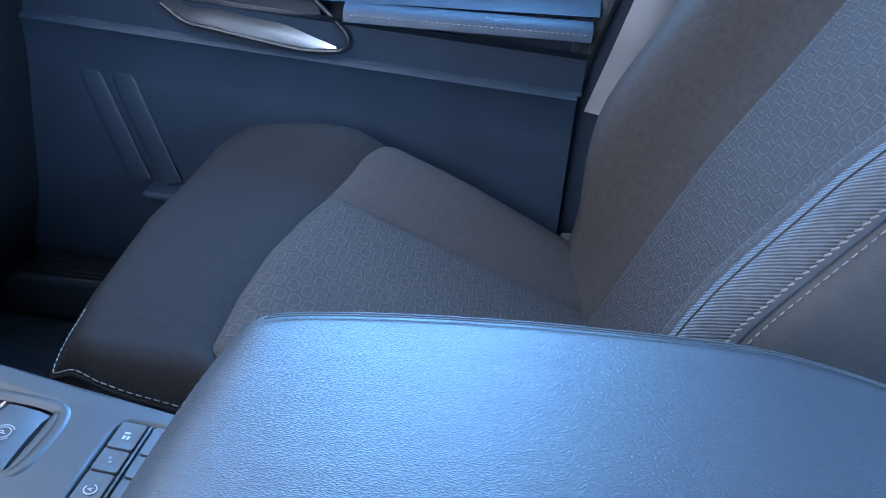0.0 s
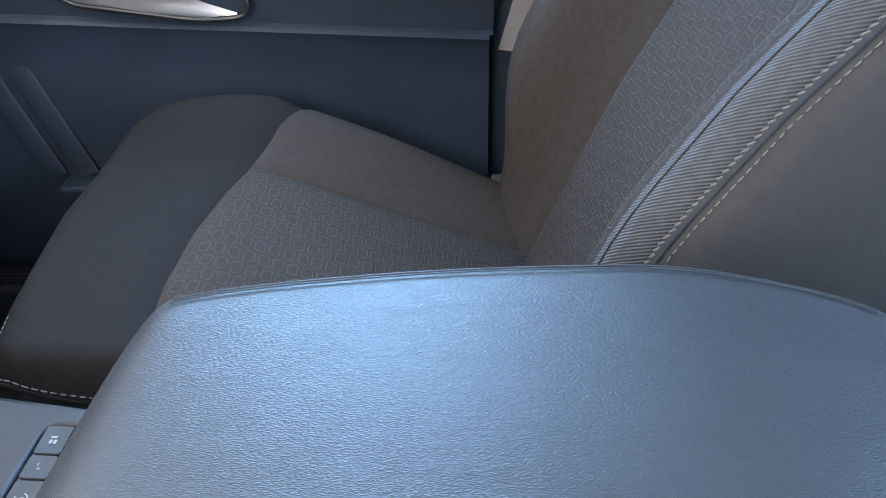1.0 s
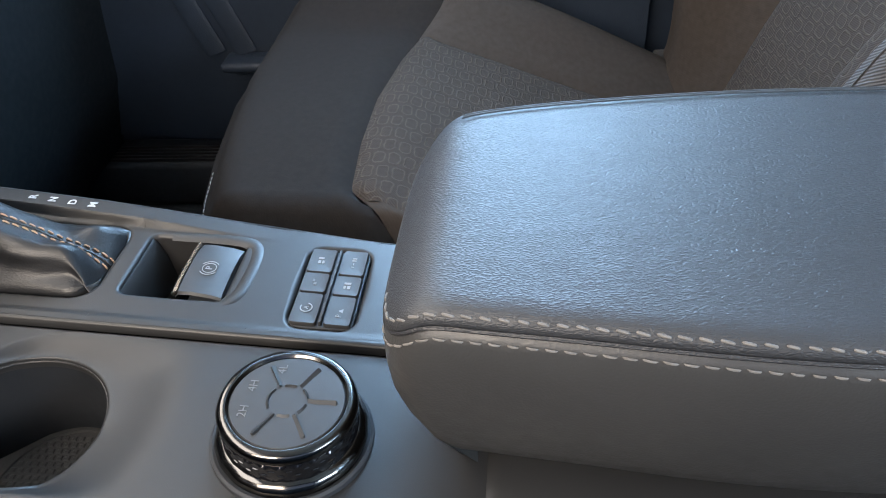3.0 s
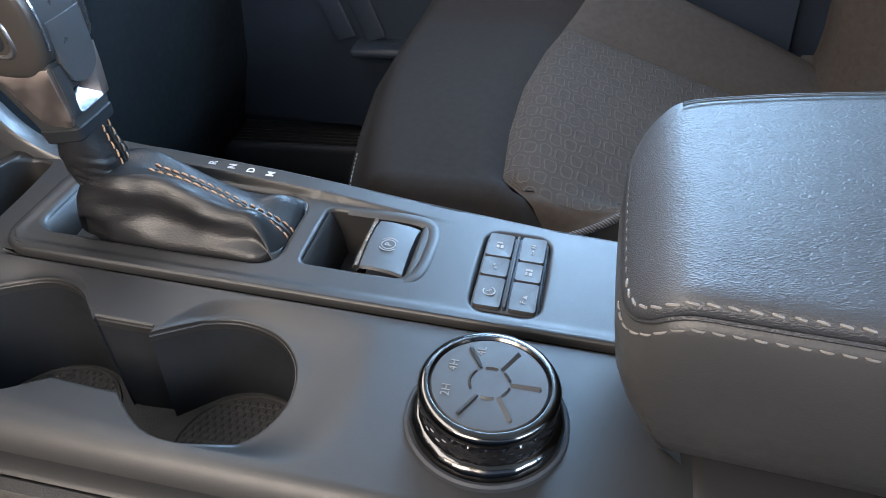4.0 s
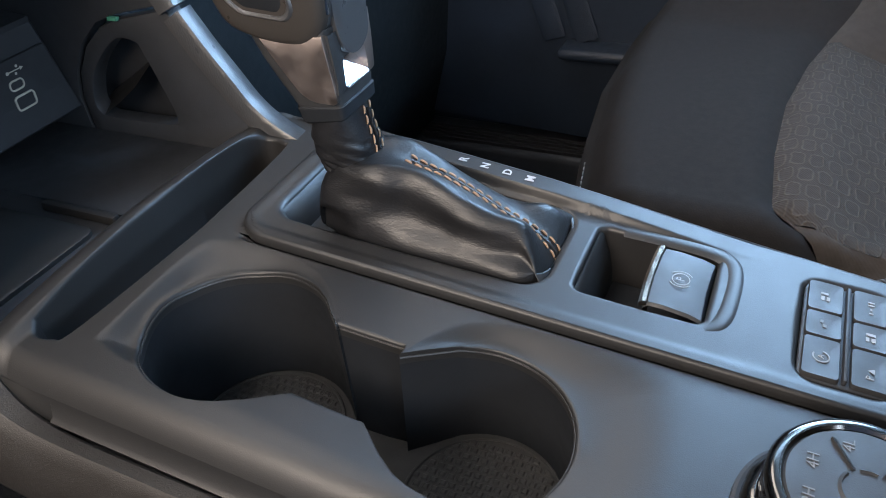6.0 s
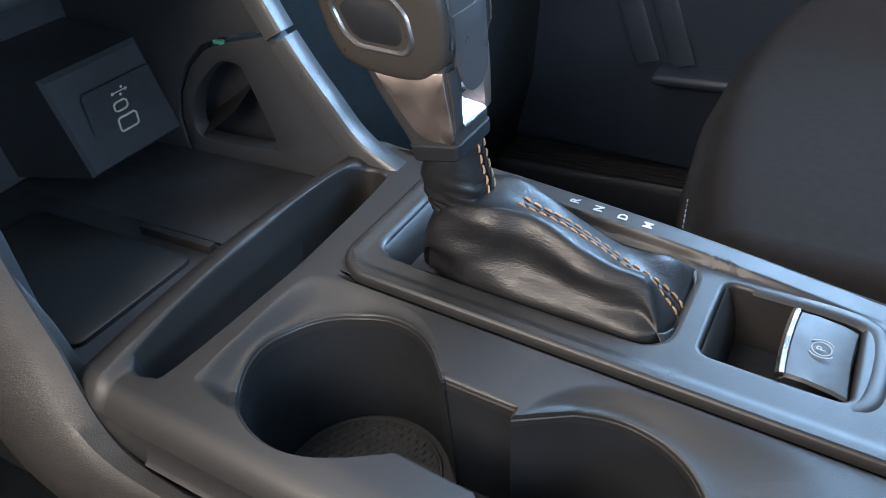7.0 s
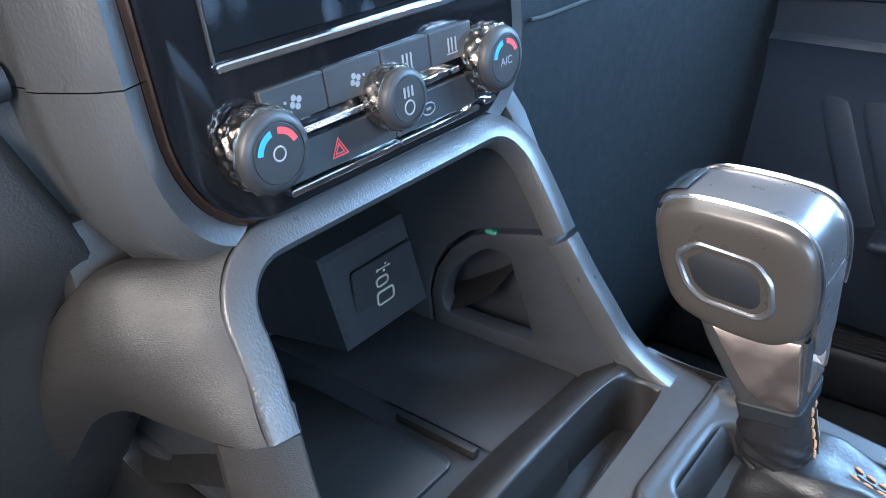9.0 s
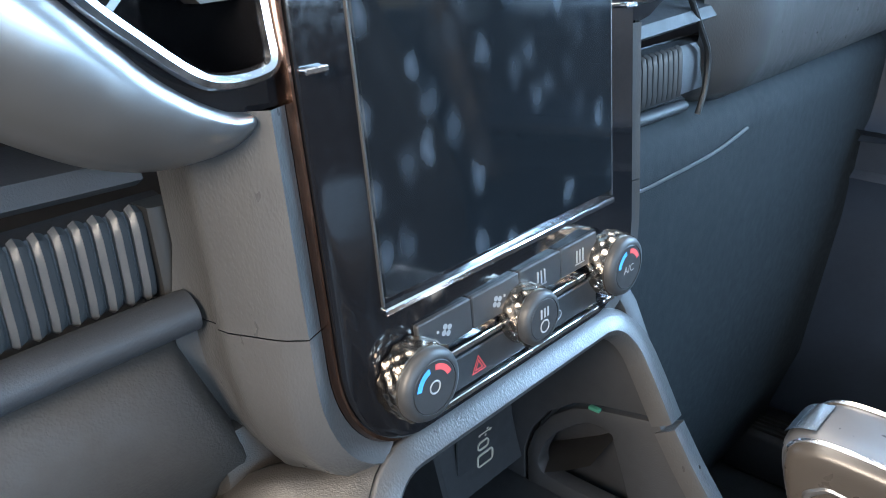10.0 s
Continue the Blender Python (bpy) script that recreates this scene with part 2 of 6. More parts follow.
# black plastic of collar and button; also puts shade into the cavities' colour
WELL = material("black_plastic_and_cavity_shade", (0.0105, 0.0120, 0.0145), 0.62, spec=0.3, grain=0.1, grain_scale=1500)
RIB = material("satin_rib_paint", (0.055, 0.057, 0.060), 0.36, vary=0.05)
RUBBER = material("rubber_mat", (0.020, 0.019, 0.018), 0.7, grain=0.4, grain_scale=900)
THREAD = material("pale_thread", (0.17, 0.158, 0.145), 0.8, vary=0.15, vary_scale=200)
THREAD_TAN = material("tan_thread", (0.34, 0.21, 0.13), 0.8, vary=0.15, vary_scale=200)
# the pale thread again, its colour darkened for the armrest's shaded far side
THREAD_SHADED = material("shaded_thread", (0.10, 0.095, 0.09), 0.85, vary=0.15, vary_scale=200)
PRINT = material("white_print", (0.24, 0.24, 0.24), 0.6, vary=0.05)
LETTER_PRINT = material("bright_letter_print", (0.46, 0.46, 0.45), 0.6, vary=0.05)
PRINT_GREY = material("grey_print", (0.13, 0.13, 0.13), 0.6, vary=0.05)
PRINT_BLUE = material("blue_print", (0.06, 0.30, 0.62), 0.6, vary=0.05)
PRINT_RED = material("red_print", (0.62, 0.07, 0.07), 0.6, vary=0.05)
SOCKET_TRIM = material("socket_trim", (0.45, 0.42, 0.36), 0.4, vary=0.05)
BUTTON = material("button_plastic", (0.027, 0.027, 0.028), 0.48, vary=0.06, grain=0.15, grain_scale=1800)
# dark plastic lifted towards blue; the hazy light over the door is in its colour
DOOR_PLASTIC = material("haze_blue_door_plastic", (0.018, 0.027, 0.043), 0.5, grain=0.25, grain_scale=850, grain_kind="leather")
GLOVEBOX = material("glovebox_plastic", (0.0135, 0.0165, 0.0190), 0.78, spec=0.2, grain=0.2, grain_scale=850, grain_kind="leather")
HEADLINER = material("headliner_cloth", (0.45, 0.45, 0.44), 0.95, vary=0.05, grain=0.3, grain_scale=600)
GREEN_PLASTIC = material("green_clip_plastic", (0.05, 0.21, 0.14), 0.5)
BELT_PLASTIC = material("grey_belt_cover", (0.22, 0.20, 0.19), 0.5, grain=0.2)

# ---- building helpers ----


def thing(name, label, category, group="", kind="", at=(0, 0, 0)):
    ob = tagged(new(name), label, category, group, kind)
    ob.location = at
    return ob


def finish(bm, name, mat, sharp=38.0):
    me = bpy.data.meshes.new(name)
    bmesh.ops.recalc_face_normals(bm, faces=bm.faces)
    bm.to_mesh(me)
    bm.free()
    me.materials.append(mat)
    me.polygons.foreach_set("use_smooth", [True] * len(me.polygons))
    me.set_sharp_from_angle(angle=radians(sharp))
    return me


def part(name, bm, mat, parent=None, label="", sharp=38.0):
    """One mesh object under a thing or a part; places are given in the world."""
    ob = new(name, finish(bm, name, mat, sharp))
    if parent:
        ob.parent = parent
        if parent.type == "EMPTY":
            ob.matrix_parent_inverse = Matrix.Translation(parent.location).inverted()
    return tagged(ob, label)


def solid(name, bm, mat, label, category="", kind="structure", sharp=38.0, group=""):
    ob = new(name, finish(bm, name, mat, sharp))
    return tagged(ob, label, category, group, kind)


def grid(rows, close=False, cap0=False, cap1=False, bm=None):
    """Quads between rows of points; close joins each row's ends, cap0/cap1 fill the first/last row."""
    bm = bm or bmesh.new()
    vs = [[bm.verts.new(p) for p in r] for r in rows]
    for a, b in zip(vs, vs[1:]):
        m = len(a)
        for i in range(m if close else m - 1):
            j = (i + 1) % m
            bm.faces.new((a[i], a[j], b[j], b[i]))
    if cap0:
        bm.faces.new(vs[0])
    if cap1:
        bm.faces.new(vs[-1])
    return bm


def box(x0, x1, y0, y1, z0, z1, r=0.0, seg=2, bm=None):
    bm2 = bmesh.new()
    bmesh.ops.create_cube(bm2, size=1.0)
    for v in bm2.verts:
        v.co = Vector(((x0 + x1) / 2 + v.co.x * (x1 - x0), (y0 + y1) / 2 + v.co.y * (y1 - y0), (z0 + z1) / 2 + v.co.z * (z1 - z0)))
    if r:
        bmesh.ops.bevel(bm2, geom=list(bm2.edges), offset=r, segments=seg, profile=0.5, affect="EDGES")
    if bm is None:
        return bm2
    return merge(bm, bm2)


def merge(bm, other):
    me = bpy.data.meshes.new("tmp")
    other.to_mesh(me)
    other.free()
    bm.from_mesh(me)
    bpy.data.meshes.remove(me)
    return bm


def moved(bm, m):
    bmesh.ops.transform(bm, matrix=m, verts=bm.verts)
    return bm


def rrect(x0, x1, y0, y1, r, n=7):
    """Rounded rectangle, counter-clockwise."""
    out = []
    for cx, cy, a0 in ((x1 - r, y0 + r, -90), (x1 - r, y1 - r, 0), (x0 + r, y1 - r, 90), (x0 + r, y0 + r, 180)):
        for k in range(n + 1):
            a = radians(a0 + 90 * k / n)
            out.append((cx + r * math.cos(a), cy + r * math.sin(a)))
    return out


def circle(cx, cy, r, n=48):
    return [(cx + r * math.cos(2 * math.pi * k / n), cy + r * math.sin(2 * math.pi * k / n)) for k in range(n)]


def reach(loop, c, a):
    """Distance from c to the loop along the angle a."""
    dx, dy = math.cos(a), math.sin(a)
    best = 0.0
    for (x0, y0), (x1, y1) in zip(loop, loop[1:] + loop[:1]):
        ex, ey = x1 - x0, y1 - y0
        den = dx * ey - dy * ex
        if abs(den) < 1e-12:
            continue
        t = ((x0 - c[0]) * ey - (y0 - c[1]) * ex) / den
        s = ((x0 - c[0]) * dy - (y0 - c[1]) * dx) / den
        if t > 0 and -1e-6 <= s <= 1 + 1e-6:
            best = max(best, t)
    return best


def plate_with_hole(outer, hole, c, zf, depth, lip=0.003, steps=6, taper=0.0, floor=True, extra=96, grade=1.0):
    """A sheet between two loops that lie round c, its rounded lip, the wall down into the hole and the hole's floor."""
    angs = sorted({round(math.atan2(y - c[1], x - c[0]), 4) for x, y in hole + outer} | {round(2 * math.pi * k / extra - math.pi, 4) for k in range(extra)})
    ro, rh = [reach(outer, c, a) for a in angs], [reach(hole, c, a) for a in angs]
    rows = []

    def ring(rad, zadd):
        pts = []
        for a, r in zip(angs, rad):
            x, y = c[0] + r * math.cos(a), c[1] + r * math.sin(a)
            pts.append((x, y, zf(x, y) + zadd))
        return pts

    for k in range(steps + 1):
        f = 1 - (1 - k / steps) ** grade
        rows.append(ring([o + (h + lip - o) * f for o, h in zip(ro, rh)], 0.0))
    for k in range(1, 5):
        p = radians(22.5 * k)
        rows.append(ring([h + lip * (1 - math.sin(p)) for h in rh], -lip * (1 - math.cos(p))))
    rows.append(ring([h - taper * 0.5 for h in rh], -depth * 0.5))
    rows.append(ring([h - taper for h in rh], -depth))
    if floor:
        rows.append(ring([(h - taper) * 0.9 for h in rh], -depth - 0.0005))
        rows.append(ring([0.002 for h in rh], -depth - 0.0005))
    return grid(rows, close=True, cap1=floor)


def extrude_xz(outer, holes, y0, y1, bevel=0.0015):
    """A plate cut from outlines in the x-z plane, from y0 to y1, with its holes going through."""
    bm = bmesh.new()
    edges = []
    for loop in [outer] + holes:
        vs = [bm.verts.new((x, y0, z)) for x, z in loop]
        edges += [bm.edges.new((a, b)) for a, b in zip(vs, vs[1:] + vs[:1])]
    bmesh.ops.triangle_fill(bm, use_beauty=True, edges=edges)
    front = list(bm.faces)
    res = bmesh.ops.extrude_face_region(bm, geom=front)
    for v in [g for g in res["geom"] if isinstance(g, bmesh.types.BMVert)]:
        v.co.y = y1
    bmesh.ops.recalc_face_normals(bm, faces=bm.faces)
    if bevel:
        rim = [e for e in bm.edges if len(e.link_faces) == 2 and e.calc_face_angle(0) > 1.0 and abs(e.verts[0].co.y - e.verts[1].co.y) < 1e-6]
        bmesh.ops.bevel(bm, geom=rim, offset=bevel, segments=2, profile=0.5, affect="EDGES")
    return bm


def smooth_path(pts, n=12):
    """Catmull-Rom through the points."""
    P = [Vector(p) for p in pts]
    P = [P[0] * 2 - P[1]] + P + [P[-1] * 2 - P[-2]]
    out = []
    for a, b, c, d in zip(P, P[1:], P[2:], P[3:]):
        for k in range(n):
            t = k / n
            out.append(0.5 * ((2 * b) + (c - a) * t + (2 * a - 5 * b + 4 * c - d) * t * t + (3 * b - a - 3 * c + d) * t ** 3))
    out.append(P[-2].copy())
    return out


def resample(path, step):
    out, rest = [], 0.0
    for a, b in zip(path, path[1:]):
        d = (b - a).length
        while rest <= d:
            out.append((a + (b - a) * (rest / max(d, 1e-9)), (b - a).normalized()))
            rest += step
        rest -= d
    return out


def sweep(path, profile, up=(0, 0, 1), close=False, cap=True):
    """Carries a closed profile of (sideways, upward) pairs along a path."""
    rows = []
    for i, p in enumerate(path):
        if close:
            t = path[(i + 1) % len(path)] - path[i - 1]
        else:
            t = path[min(i + 1, len(path) - 1)] - path[max(i - 1, 0)]
        t.normalize()
        u = up(i) if callable(up) else Vector(up)
        s = t.cross(u).normalized()
        w = s.cross(t).normalized()
        rows.append([p + s * a + w * b for a, b in profile])
    if close:
        rows.append(rows[0])
    bm = grid(rows, close=True, cap0=cap and not close, cap1=cap and not close)
    if close:
        bmesh.ops.remove_doubles(bm, verts=bm.verts, dist=1e-6)
    return bm


def round_profile(r, n=8, sx=1.0, sy=1.0):
    return [(r * sx * math.cos(2 * math.pi * k / n), r * sy * math.sin(2 * math.pi * k / n)) for k in range(n)]


def stitches(path, length, pitch, r, normal=(0, 0, 1), slant=0.0, close=False, lift=0.0):
    """A row of sewn stitches: small spindle-shaped threads along a path."""
    bm = bmesh.new()
    for i, (p, t) in enumerate(resample(path, pitch)):
        nrm = Vector(normal(p) if callable(normal) else normal)
        s = t.cross(nrm).normalized()
        nn = s.cross(t).normalized()
        d = (t + s * slant).normalized()
        s2 = d.cross(nn).normalized()
        jit = 1.0 + 0.10 * math.sin(i * 12.9898)
        rows = []
        for f, k, h in ((-0.5, 0.25, -0.6), (-0.36, 0.9, 0.15), (0.0, 1.0, 0.45), (0.36, 0.9, 0.15), (0.5, 0.25, -0.6)):
            cpt = p + d * (length * f * jit) + nn * (r * h + lift)
            rows.append([cpt + s2 * (r * k * math.cos(a)) + nn * (r * k * math.sin(a)) for a in (0, 1.047, 2.094, 3.1416, 4.189, 5.236)])
        grid(rows, close=True, cap0=True, cap1=True, bm=bm)
    return bm


def lathe(profile, n=48, bumps=None):
    """Turns (radius, height) pairs round z; bumps(angle, height) scales the radius."""
    rows = []
    for r, z in profile:
        rows.append([(r * (bumps(a, z) if bumps else 1) * math.cos(a), r * (bumps(a, z) if bumps else 1) * math.sin(a), z)
                     for a in (2 * math.pi * k / n for k in range(n))])
    return grid(rows, close=True, cap0=True, cap1=True)


def text_mesh(body, size, depth=0.0002, bold=0.0):
    cu = bpy.data.curves.new("lettering", "FONT")
    cu.body, cu.size, cu.extrude, cu.align_x, cu.align_y, cu.offset = body, size, depth, "CENTER", "CENTER", bold
    ob = bpy.data.objects.new("lettering", cu)
    scene.collection.objects.link(ob)
    me = bpy.data.meshes.new_from_object(ob.evaluated_get(bpy.context.evaluated_depsgraph_get()))
    bm = bmesh.new()
    bm.from_mesh(me)
    bpy.data.objects.remove(ob)
    bpy.data.curves.remove(cu)
    bpy.data.meshes.remove(me)
    return bm


def smoothstep(a, b, x):
    t = min(1.0, max(0.0, (x - a) / (b - a)))
    return t * t * (3 - 2 * t)


def lerp_table(tab, x):
    if x <= tab[0][0]:
        return tab[0][1]
    for (a, va), (b, vb) in zip(tab, tab[1:]):
        if x <= b:
            return va + (vb - va) * (x - a) / (b - a)
    return tab[-1][1]


def uv_planar(ob, fu, fv):
    """UVs in metres from two functions of a place."""
    me = ob.data
    lay = me.uv_layers.new(name="UVMap")
    for lp in me.loops:
        co = me.vertices[lp.vertex_index].co
        lay.data[lp.index].uv = (fu(co), fv(co))


# forward is -x, the passenger's side is +y, the footwell floor is z = 0
SLOPE = 0.09


def top(x, y=0.0):
    """Height of the console's top plane."""
    return 0.394 - SLOPE * x


LEVEL = Matrix.Rotation(math.atan(SLOPE), 4, "Y")


def on_top(x, y, dz=0.0):
    """Pose of something that lies on the console's top plane, reading to the driver: its x to the car's right, its y forward."""
    return Matrix.Translation((x, y, top(x) + dz)) @ LEVEL @ Matrix.Rotation(radians(90), 4, "Z")


# ---- cabin shell ----
def panel_with_windows(name, y, thick, openings, label):
    outer = [(-1.0, -0.02), (1.7, -0.02), (1.7, 1.27), (-1.0, 1.27)]
    return solid(name, extrude_xz(outer, openings, y, y + thick, 0.0), DOOR_PLASTIC, label, "wall")


side_windows = [[(-0.25, 0.66), (0.72, 0.66), (0.72, 1.1), (0.12, 1.1)], [(0.84, 0.66), (1.5, 0.66), (1.4, 1.1), (0.84, 1.1)]]
panel_with_windows("wall_passenger_side", 0.745, 0.05, side_windows, "dark body side with two window openings")
panel_with_windows("wall_driver_side", -0.795, 0.05, [[(-0.72, 0.66), (0.72, 0.66), (0.72, 1.1), (-0.05, 1.1), (-0.72, 1.0)]] + side_windows[1:], "dark body side with two window openings")
solid("floor", box(-1.0, 1.7, -0.745, 0.745, -0.05, 0.0), CARPET, "dark carpeted car floor", "floor")
solid("wall_front", box(-1.05, -1.0, -0.8, 0.8, -0.02, 0.74), PLASTIC_DEEP, "dark firewall below the windshield", "wall")
rear = bmesh.new()
for y0, y1, z0, z1 in ((-0.8, 0.8, -0.02, 0.68), (-0.8, -0.62, 0.68, 1.14), (0.62, 0.8, 0.68, 1.14), (-0.8, 0.8, 1.14, 1.27)):
    box(1.7, 1.75, y0, y1, z0, z1, bm=rear)
solid("wall_rear", rear, DOOR_PLASTIC, "dark cab rear wall with a window opening", "wall")
solid("ceiling", box(-0.28, 1.75, -0.8, 0.8, 1.27, 1.31), HEADLINER, "pale cloth headliner", "ceiling")

# ---- centre console ----
console = thing("center_console", "dark satin plastic center console between the front seats", "car console")


def raised(x, y):
    """1 on the raised field round the boot and the switches, 0 outside its rounded front corner."""
    if x >= -0.247:
        return 1.0
    d = -0.263 - x if y > 0.020 else math.hypot(x + 0.247, y - 0.020) - 0.016
    return 1 - smoothstep(-0.0015, 0.0015, d)


def upper(x, y):
    """Top of the raised field, with the rail along the passenger edge and the lip towards the cup deck."""
    rail = 0.0055 * smoothstep(right_edge(x) - 0.0135, right_edge(x) - 0.0105, y) * (1 - smoothstep(-0.150, -0.025, x)) * smoothstep(-0.268, -0.245, x)
    d = y - STEP_Y if x > -0.247 or y > 0.020 else 0.016 - math.hypot(x + 0.247, y - 0.020)
    if x < -0.247 and y > 0.020:
        d = x + 0.263
    lip = 0.0007 * (1 - smoothstep(0.003, 0.0075, d)) * (1 - smoothstep(-0.02, 0.03, x) * 0.5)
    return top(x) - 0.0035 + (0.0035 + lip) * raised(x, y) + rail


def right_edge(x):
    return lerp_table(((-0.34, 0.111), (-0.28, 0.108), (-0.237, 0.1035), (-0.171, 0.0985), (-0.151, 0.0965), (-0.090, 0.0928), (-0.035, 0.0892), (0.027, 0.082), (0.12, 0.078)), x)


STEP_Y = 0.004


def panel_outline(x0, x1, n=10):
    out = [(x0 + (x1 - x0) * k / n, STEP_Y) for k in range(n + 1)]
    out += [(x1, STEP_Y + (right_edge(x1) - STEP_Y) * k / 8) for k in range(1, 8)]
    out += [(x1 + (x0 - x1) * k / n, right_edge(x1 + (x0 - x1) * k / n)) for k in range(n + 1)]
    out += [(x0, right_edge(x0) + (STEP_Y - right_edge(x0)) * k / 8) for k in range(1, 8)]
    return out


boot_hole = rrect(-0.251, -0.117, 0.0205, 0.0805, 0.013)
switch_hole = rrect(-0.1035, -0.0485, 0.0260, 0.0740, 0.005)
pad_hole = rrect(-0.0125, 0.0220, 0.0125, 0.0735, 0.0085)
bm = plate_with_hole(panel_outline(-0.2765, -0.1105), boot_hole, (-0.184, 0.052), upper, 0.016, 0.004, 26, taper=0.003, extra=240)
merge(bm, plate_with_hole(panel_outline(-0.1105, -0.030), switch_hole, (-0.076, 0.050), upper, 0.030, 0.0025, 22, taper=0.002, extra=160))
merge(bm, plate_with_hole(panel_outline(-0.030, 0.110), pad_hole, (0.004, 0.043), upper, 0.004, 0.003, 20, extra=160))
part("top_panel", bm, PLASTIC, console, "smooth dark grey satin top panel")

# sloped front walls of the two recesses
part("recess_ramp", grid([[(x, y, top(x) + dz) for y in (0.0275, 0.034, 0.050, 0.066, 0.0725)] for x, dz in ((-0.1030, -0.0012), (-0.1012, -0.0030), (-0.0982, -0.0130), (-0.0968, -0.0230), (-0.0962, -0.0296))]), PLASTIC, console)
part("boot_ramp", grid([[(x, y + 0.5 * (0.0505 - y) * f, top(x) + dz) for y in (0.024, 0.030, 0.050, 0.070, 0.077)] for x, dz, f in ((-0.2500, -0.0010, 0.0), (-0.2485, -0.0022, 0.0), (-0.2448, -0.0085, 0.02), (-0.2425, -0.0152, 0.04))]), PLASTIC, console)

# extra dark sheets over both recess floors stand in for the shade inside
part("recess_shade_sheet", grid([[(x, y, top(x) - 0.0292) for y in (0.0285, 0.0500, 0.0715)] for x in (-0.0985, -0.076, -0.0515)]), WELL, console, "dark sheet on the switch recess floor, for its shade")
part("boot_shade_sheet", grid([[(x, y, top(x) - 0.0150) for y in (0.0245, 0.0505, 0.0765)] for x in (-0.2445, -0.18, -0.1205)]), WELL, console, "dark sheet under the boot, for the shade there")

# soft raised moulding behind the parking-brake recess
arc = smooth_path([(-0.092, 0.0770, top(-0.092) - 0.0006), (-0.060, 0.0765, top(-0.060)), (-0.046, 0.0735, top(-0.046)), (-0.0410, 0.064, top(-0.0405)),
                   (-0.0405, 0.045, top(-0.0405)), (-0.0425, 0.030, top(-0.0425)), (-0.049, 0.0225, top(-0.049) - 0.0008)], 8)
part("recess_moulding", sweep(arc, [(-0.0046, -0.0010), (-0.0034, 0.0000), (-0.0016, 0.0006), (0.0010, 0.0007), (0.0030, 0.0002), (0.0046, -0.0010)]), PLASTIC, console, "", 70)

# cup deck with its shallow dished recess
CUP_A, CUP_B, RA, RB = (-0.2250, -0.0492), (-0.1180, -0.0520), 0.0395, 0.0375


def cup_loop():
    out = []
    for k in range(160):
        a = 2 * math.pi * k / 160
        c = (-0.1715, -0.0515)
        d = reach([(-0.1890, -0.0670), (-0.1560, -0.0685), (-0.1560, -0.0310), (-0.1865, -0.0310)], c, a)
        for q, r in ((CUP_A, RA), (CUP_B, RB)):
            ex, ey = math.cos(a), math.sin(a)
            b = ex * (q[0] - c[0]) + ey * (q[1] - c[1])
            disc = b * b - ((q[0] - c[0]) ** 2 + (q[1] - c[1]) ** 2 - r * r)
            if disc > 0 and b > 0:
                d = max(d, b + math.sqrt(disc))
        out.append((c[0] + d * math.cos(a), c[1] + d * math.sin(a)))
    return out


def side_roll(y):
    """Drop of the console's top where it rolls over to the driver's side."""
    t = min(1.0, max(0.0, (-0.0930 - y) / 0.0110))
    return 0.010 * t * t


def polar(outline, c, r):
    """Reach of a closed outline from c, degree by degree, never less than r."""
    loop = [(p.x, p.y) for p in smooth_path([(x, y, 0) for x, y in outline + outline[:1]], 5)[:-1]]
    return [max(r, reach(loop, c, radians(k))) for k in range(361)]


# the dishes' outer edges: squared towards the tray, closing at the flat tongue's corners, wide towards the dial
DISH_A = polar([(-0.2735, -0.0790), (-0.2742, -0.0450), (-0.2735, -0.0120), (-0.2660, -0.0025), (-0.2450, 0.0002), (-0.2260, -0.0012), (-0.2095, -0.0065), (-0.1975, -0.0165), (-0.1905, -0.0255), (-0.1872, -0.0320), (-0.1950, -0.0680), (-0.2245, -0.0850), (-0.2430, -0.0838), (-0.2580, -0.0825)], CUP_A, RA + 0.0016)
DISH_B = polar([(-0.1546, -0.0335), (-0.1488, -0.0205), (-0.1375, -0.0080), (-0.1180, -0.0016), (-0.0760, -0.0006), (-0.0560, -0.0040), (-0.0485, -0.0140), (-0.0460, -0.0500), (-0.0500, -0.0780), (-0.0640, -0.0900), (-0.0900, -0.0905), (-0.1180, -0.0895), (-0.1450, -0.0750)], CUP_B, RB + 0.0016)


def dish(x, y, c, r, edge):
    a = math.degrees(math.atan2(y - c[1], x - c[0])) % 360.0
    k = int(a)
    outer = edge[k] + (edge[min(k + 1, 360)] - edge[k]) * (a - k)
    d = math.hypot(x - c[0], y - c[1])
    wide = outer - r - 0.0016
    if d >= outer or wide < 1e-4:
        return 0.0
    return smoothstep(0.0, 0.0130, wide) * smoothstep(0.0, 1.0, (outer - d) / wide)


def deck(x, y):
    """Cup deck: dished round the cups, flat on the tongue at the waist, sloping inwards along the driver's side."""
    z = top(x) - 0.0035
    z -= max(0.0050 * dish(x, y, CUP_A, RA, DISH_A), 0.0050 * dish(x, y, CUP_B, RB, DISH_B))
    line = -0.087 - 0.066 * max(0.0, x + 0.220)
    run = min(0.022, max(0.0, y - line))
    slope = run * run / 0.010 if run < 0.005 else run - 0.0025
    z -= 0.20 * slope * smoothstep(-0.242, -0.212, x) * (1 - smoothstep(-0.105, -0.070, x)) * (1 - smoothstep(-0.055, -0.045, y))
    edge = side_roll(y)
    groove_line = 0.0035 * smoothstep(STEP_Y - 0.0045, STEP_Y - 0.001, y)
    return z - edge - groove_line * smoothstep(-0.262, -0.250, x)


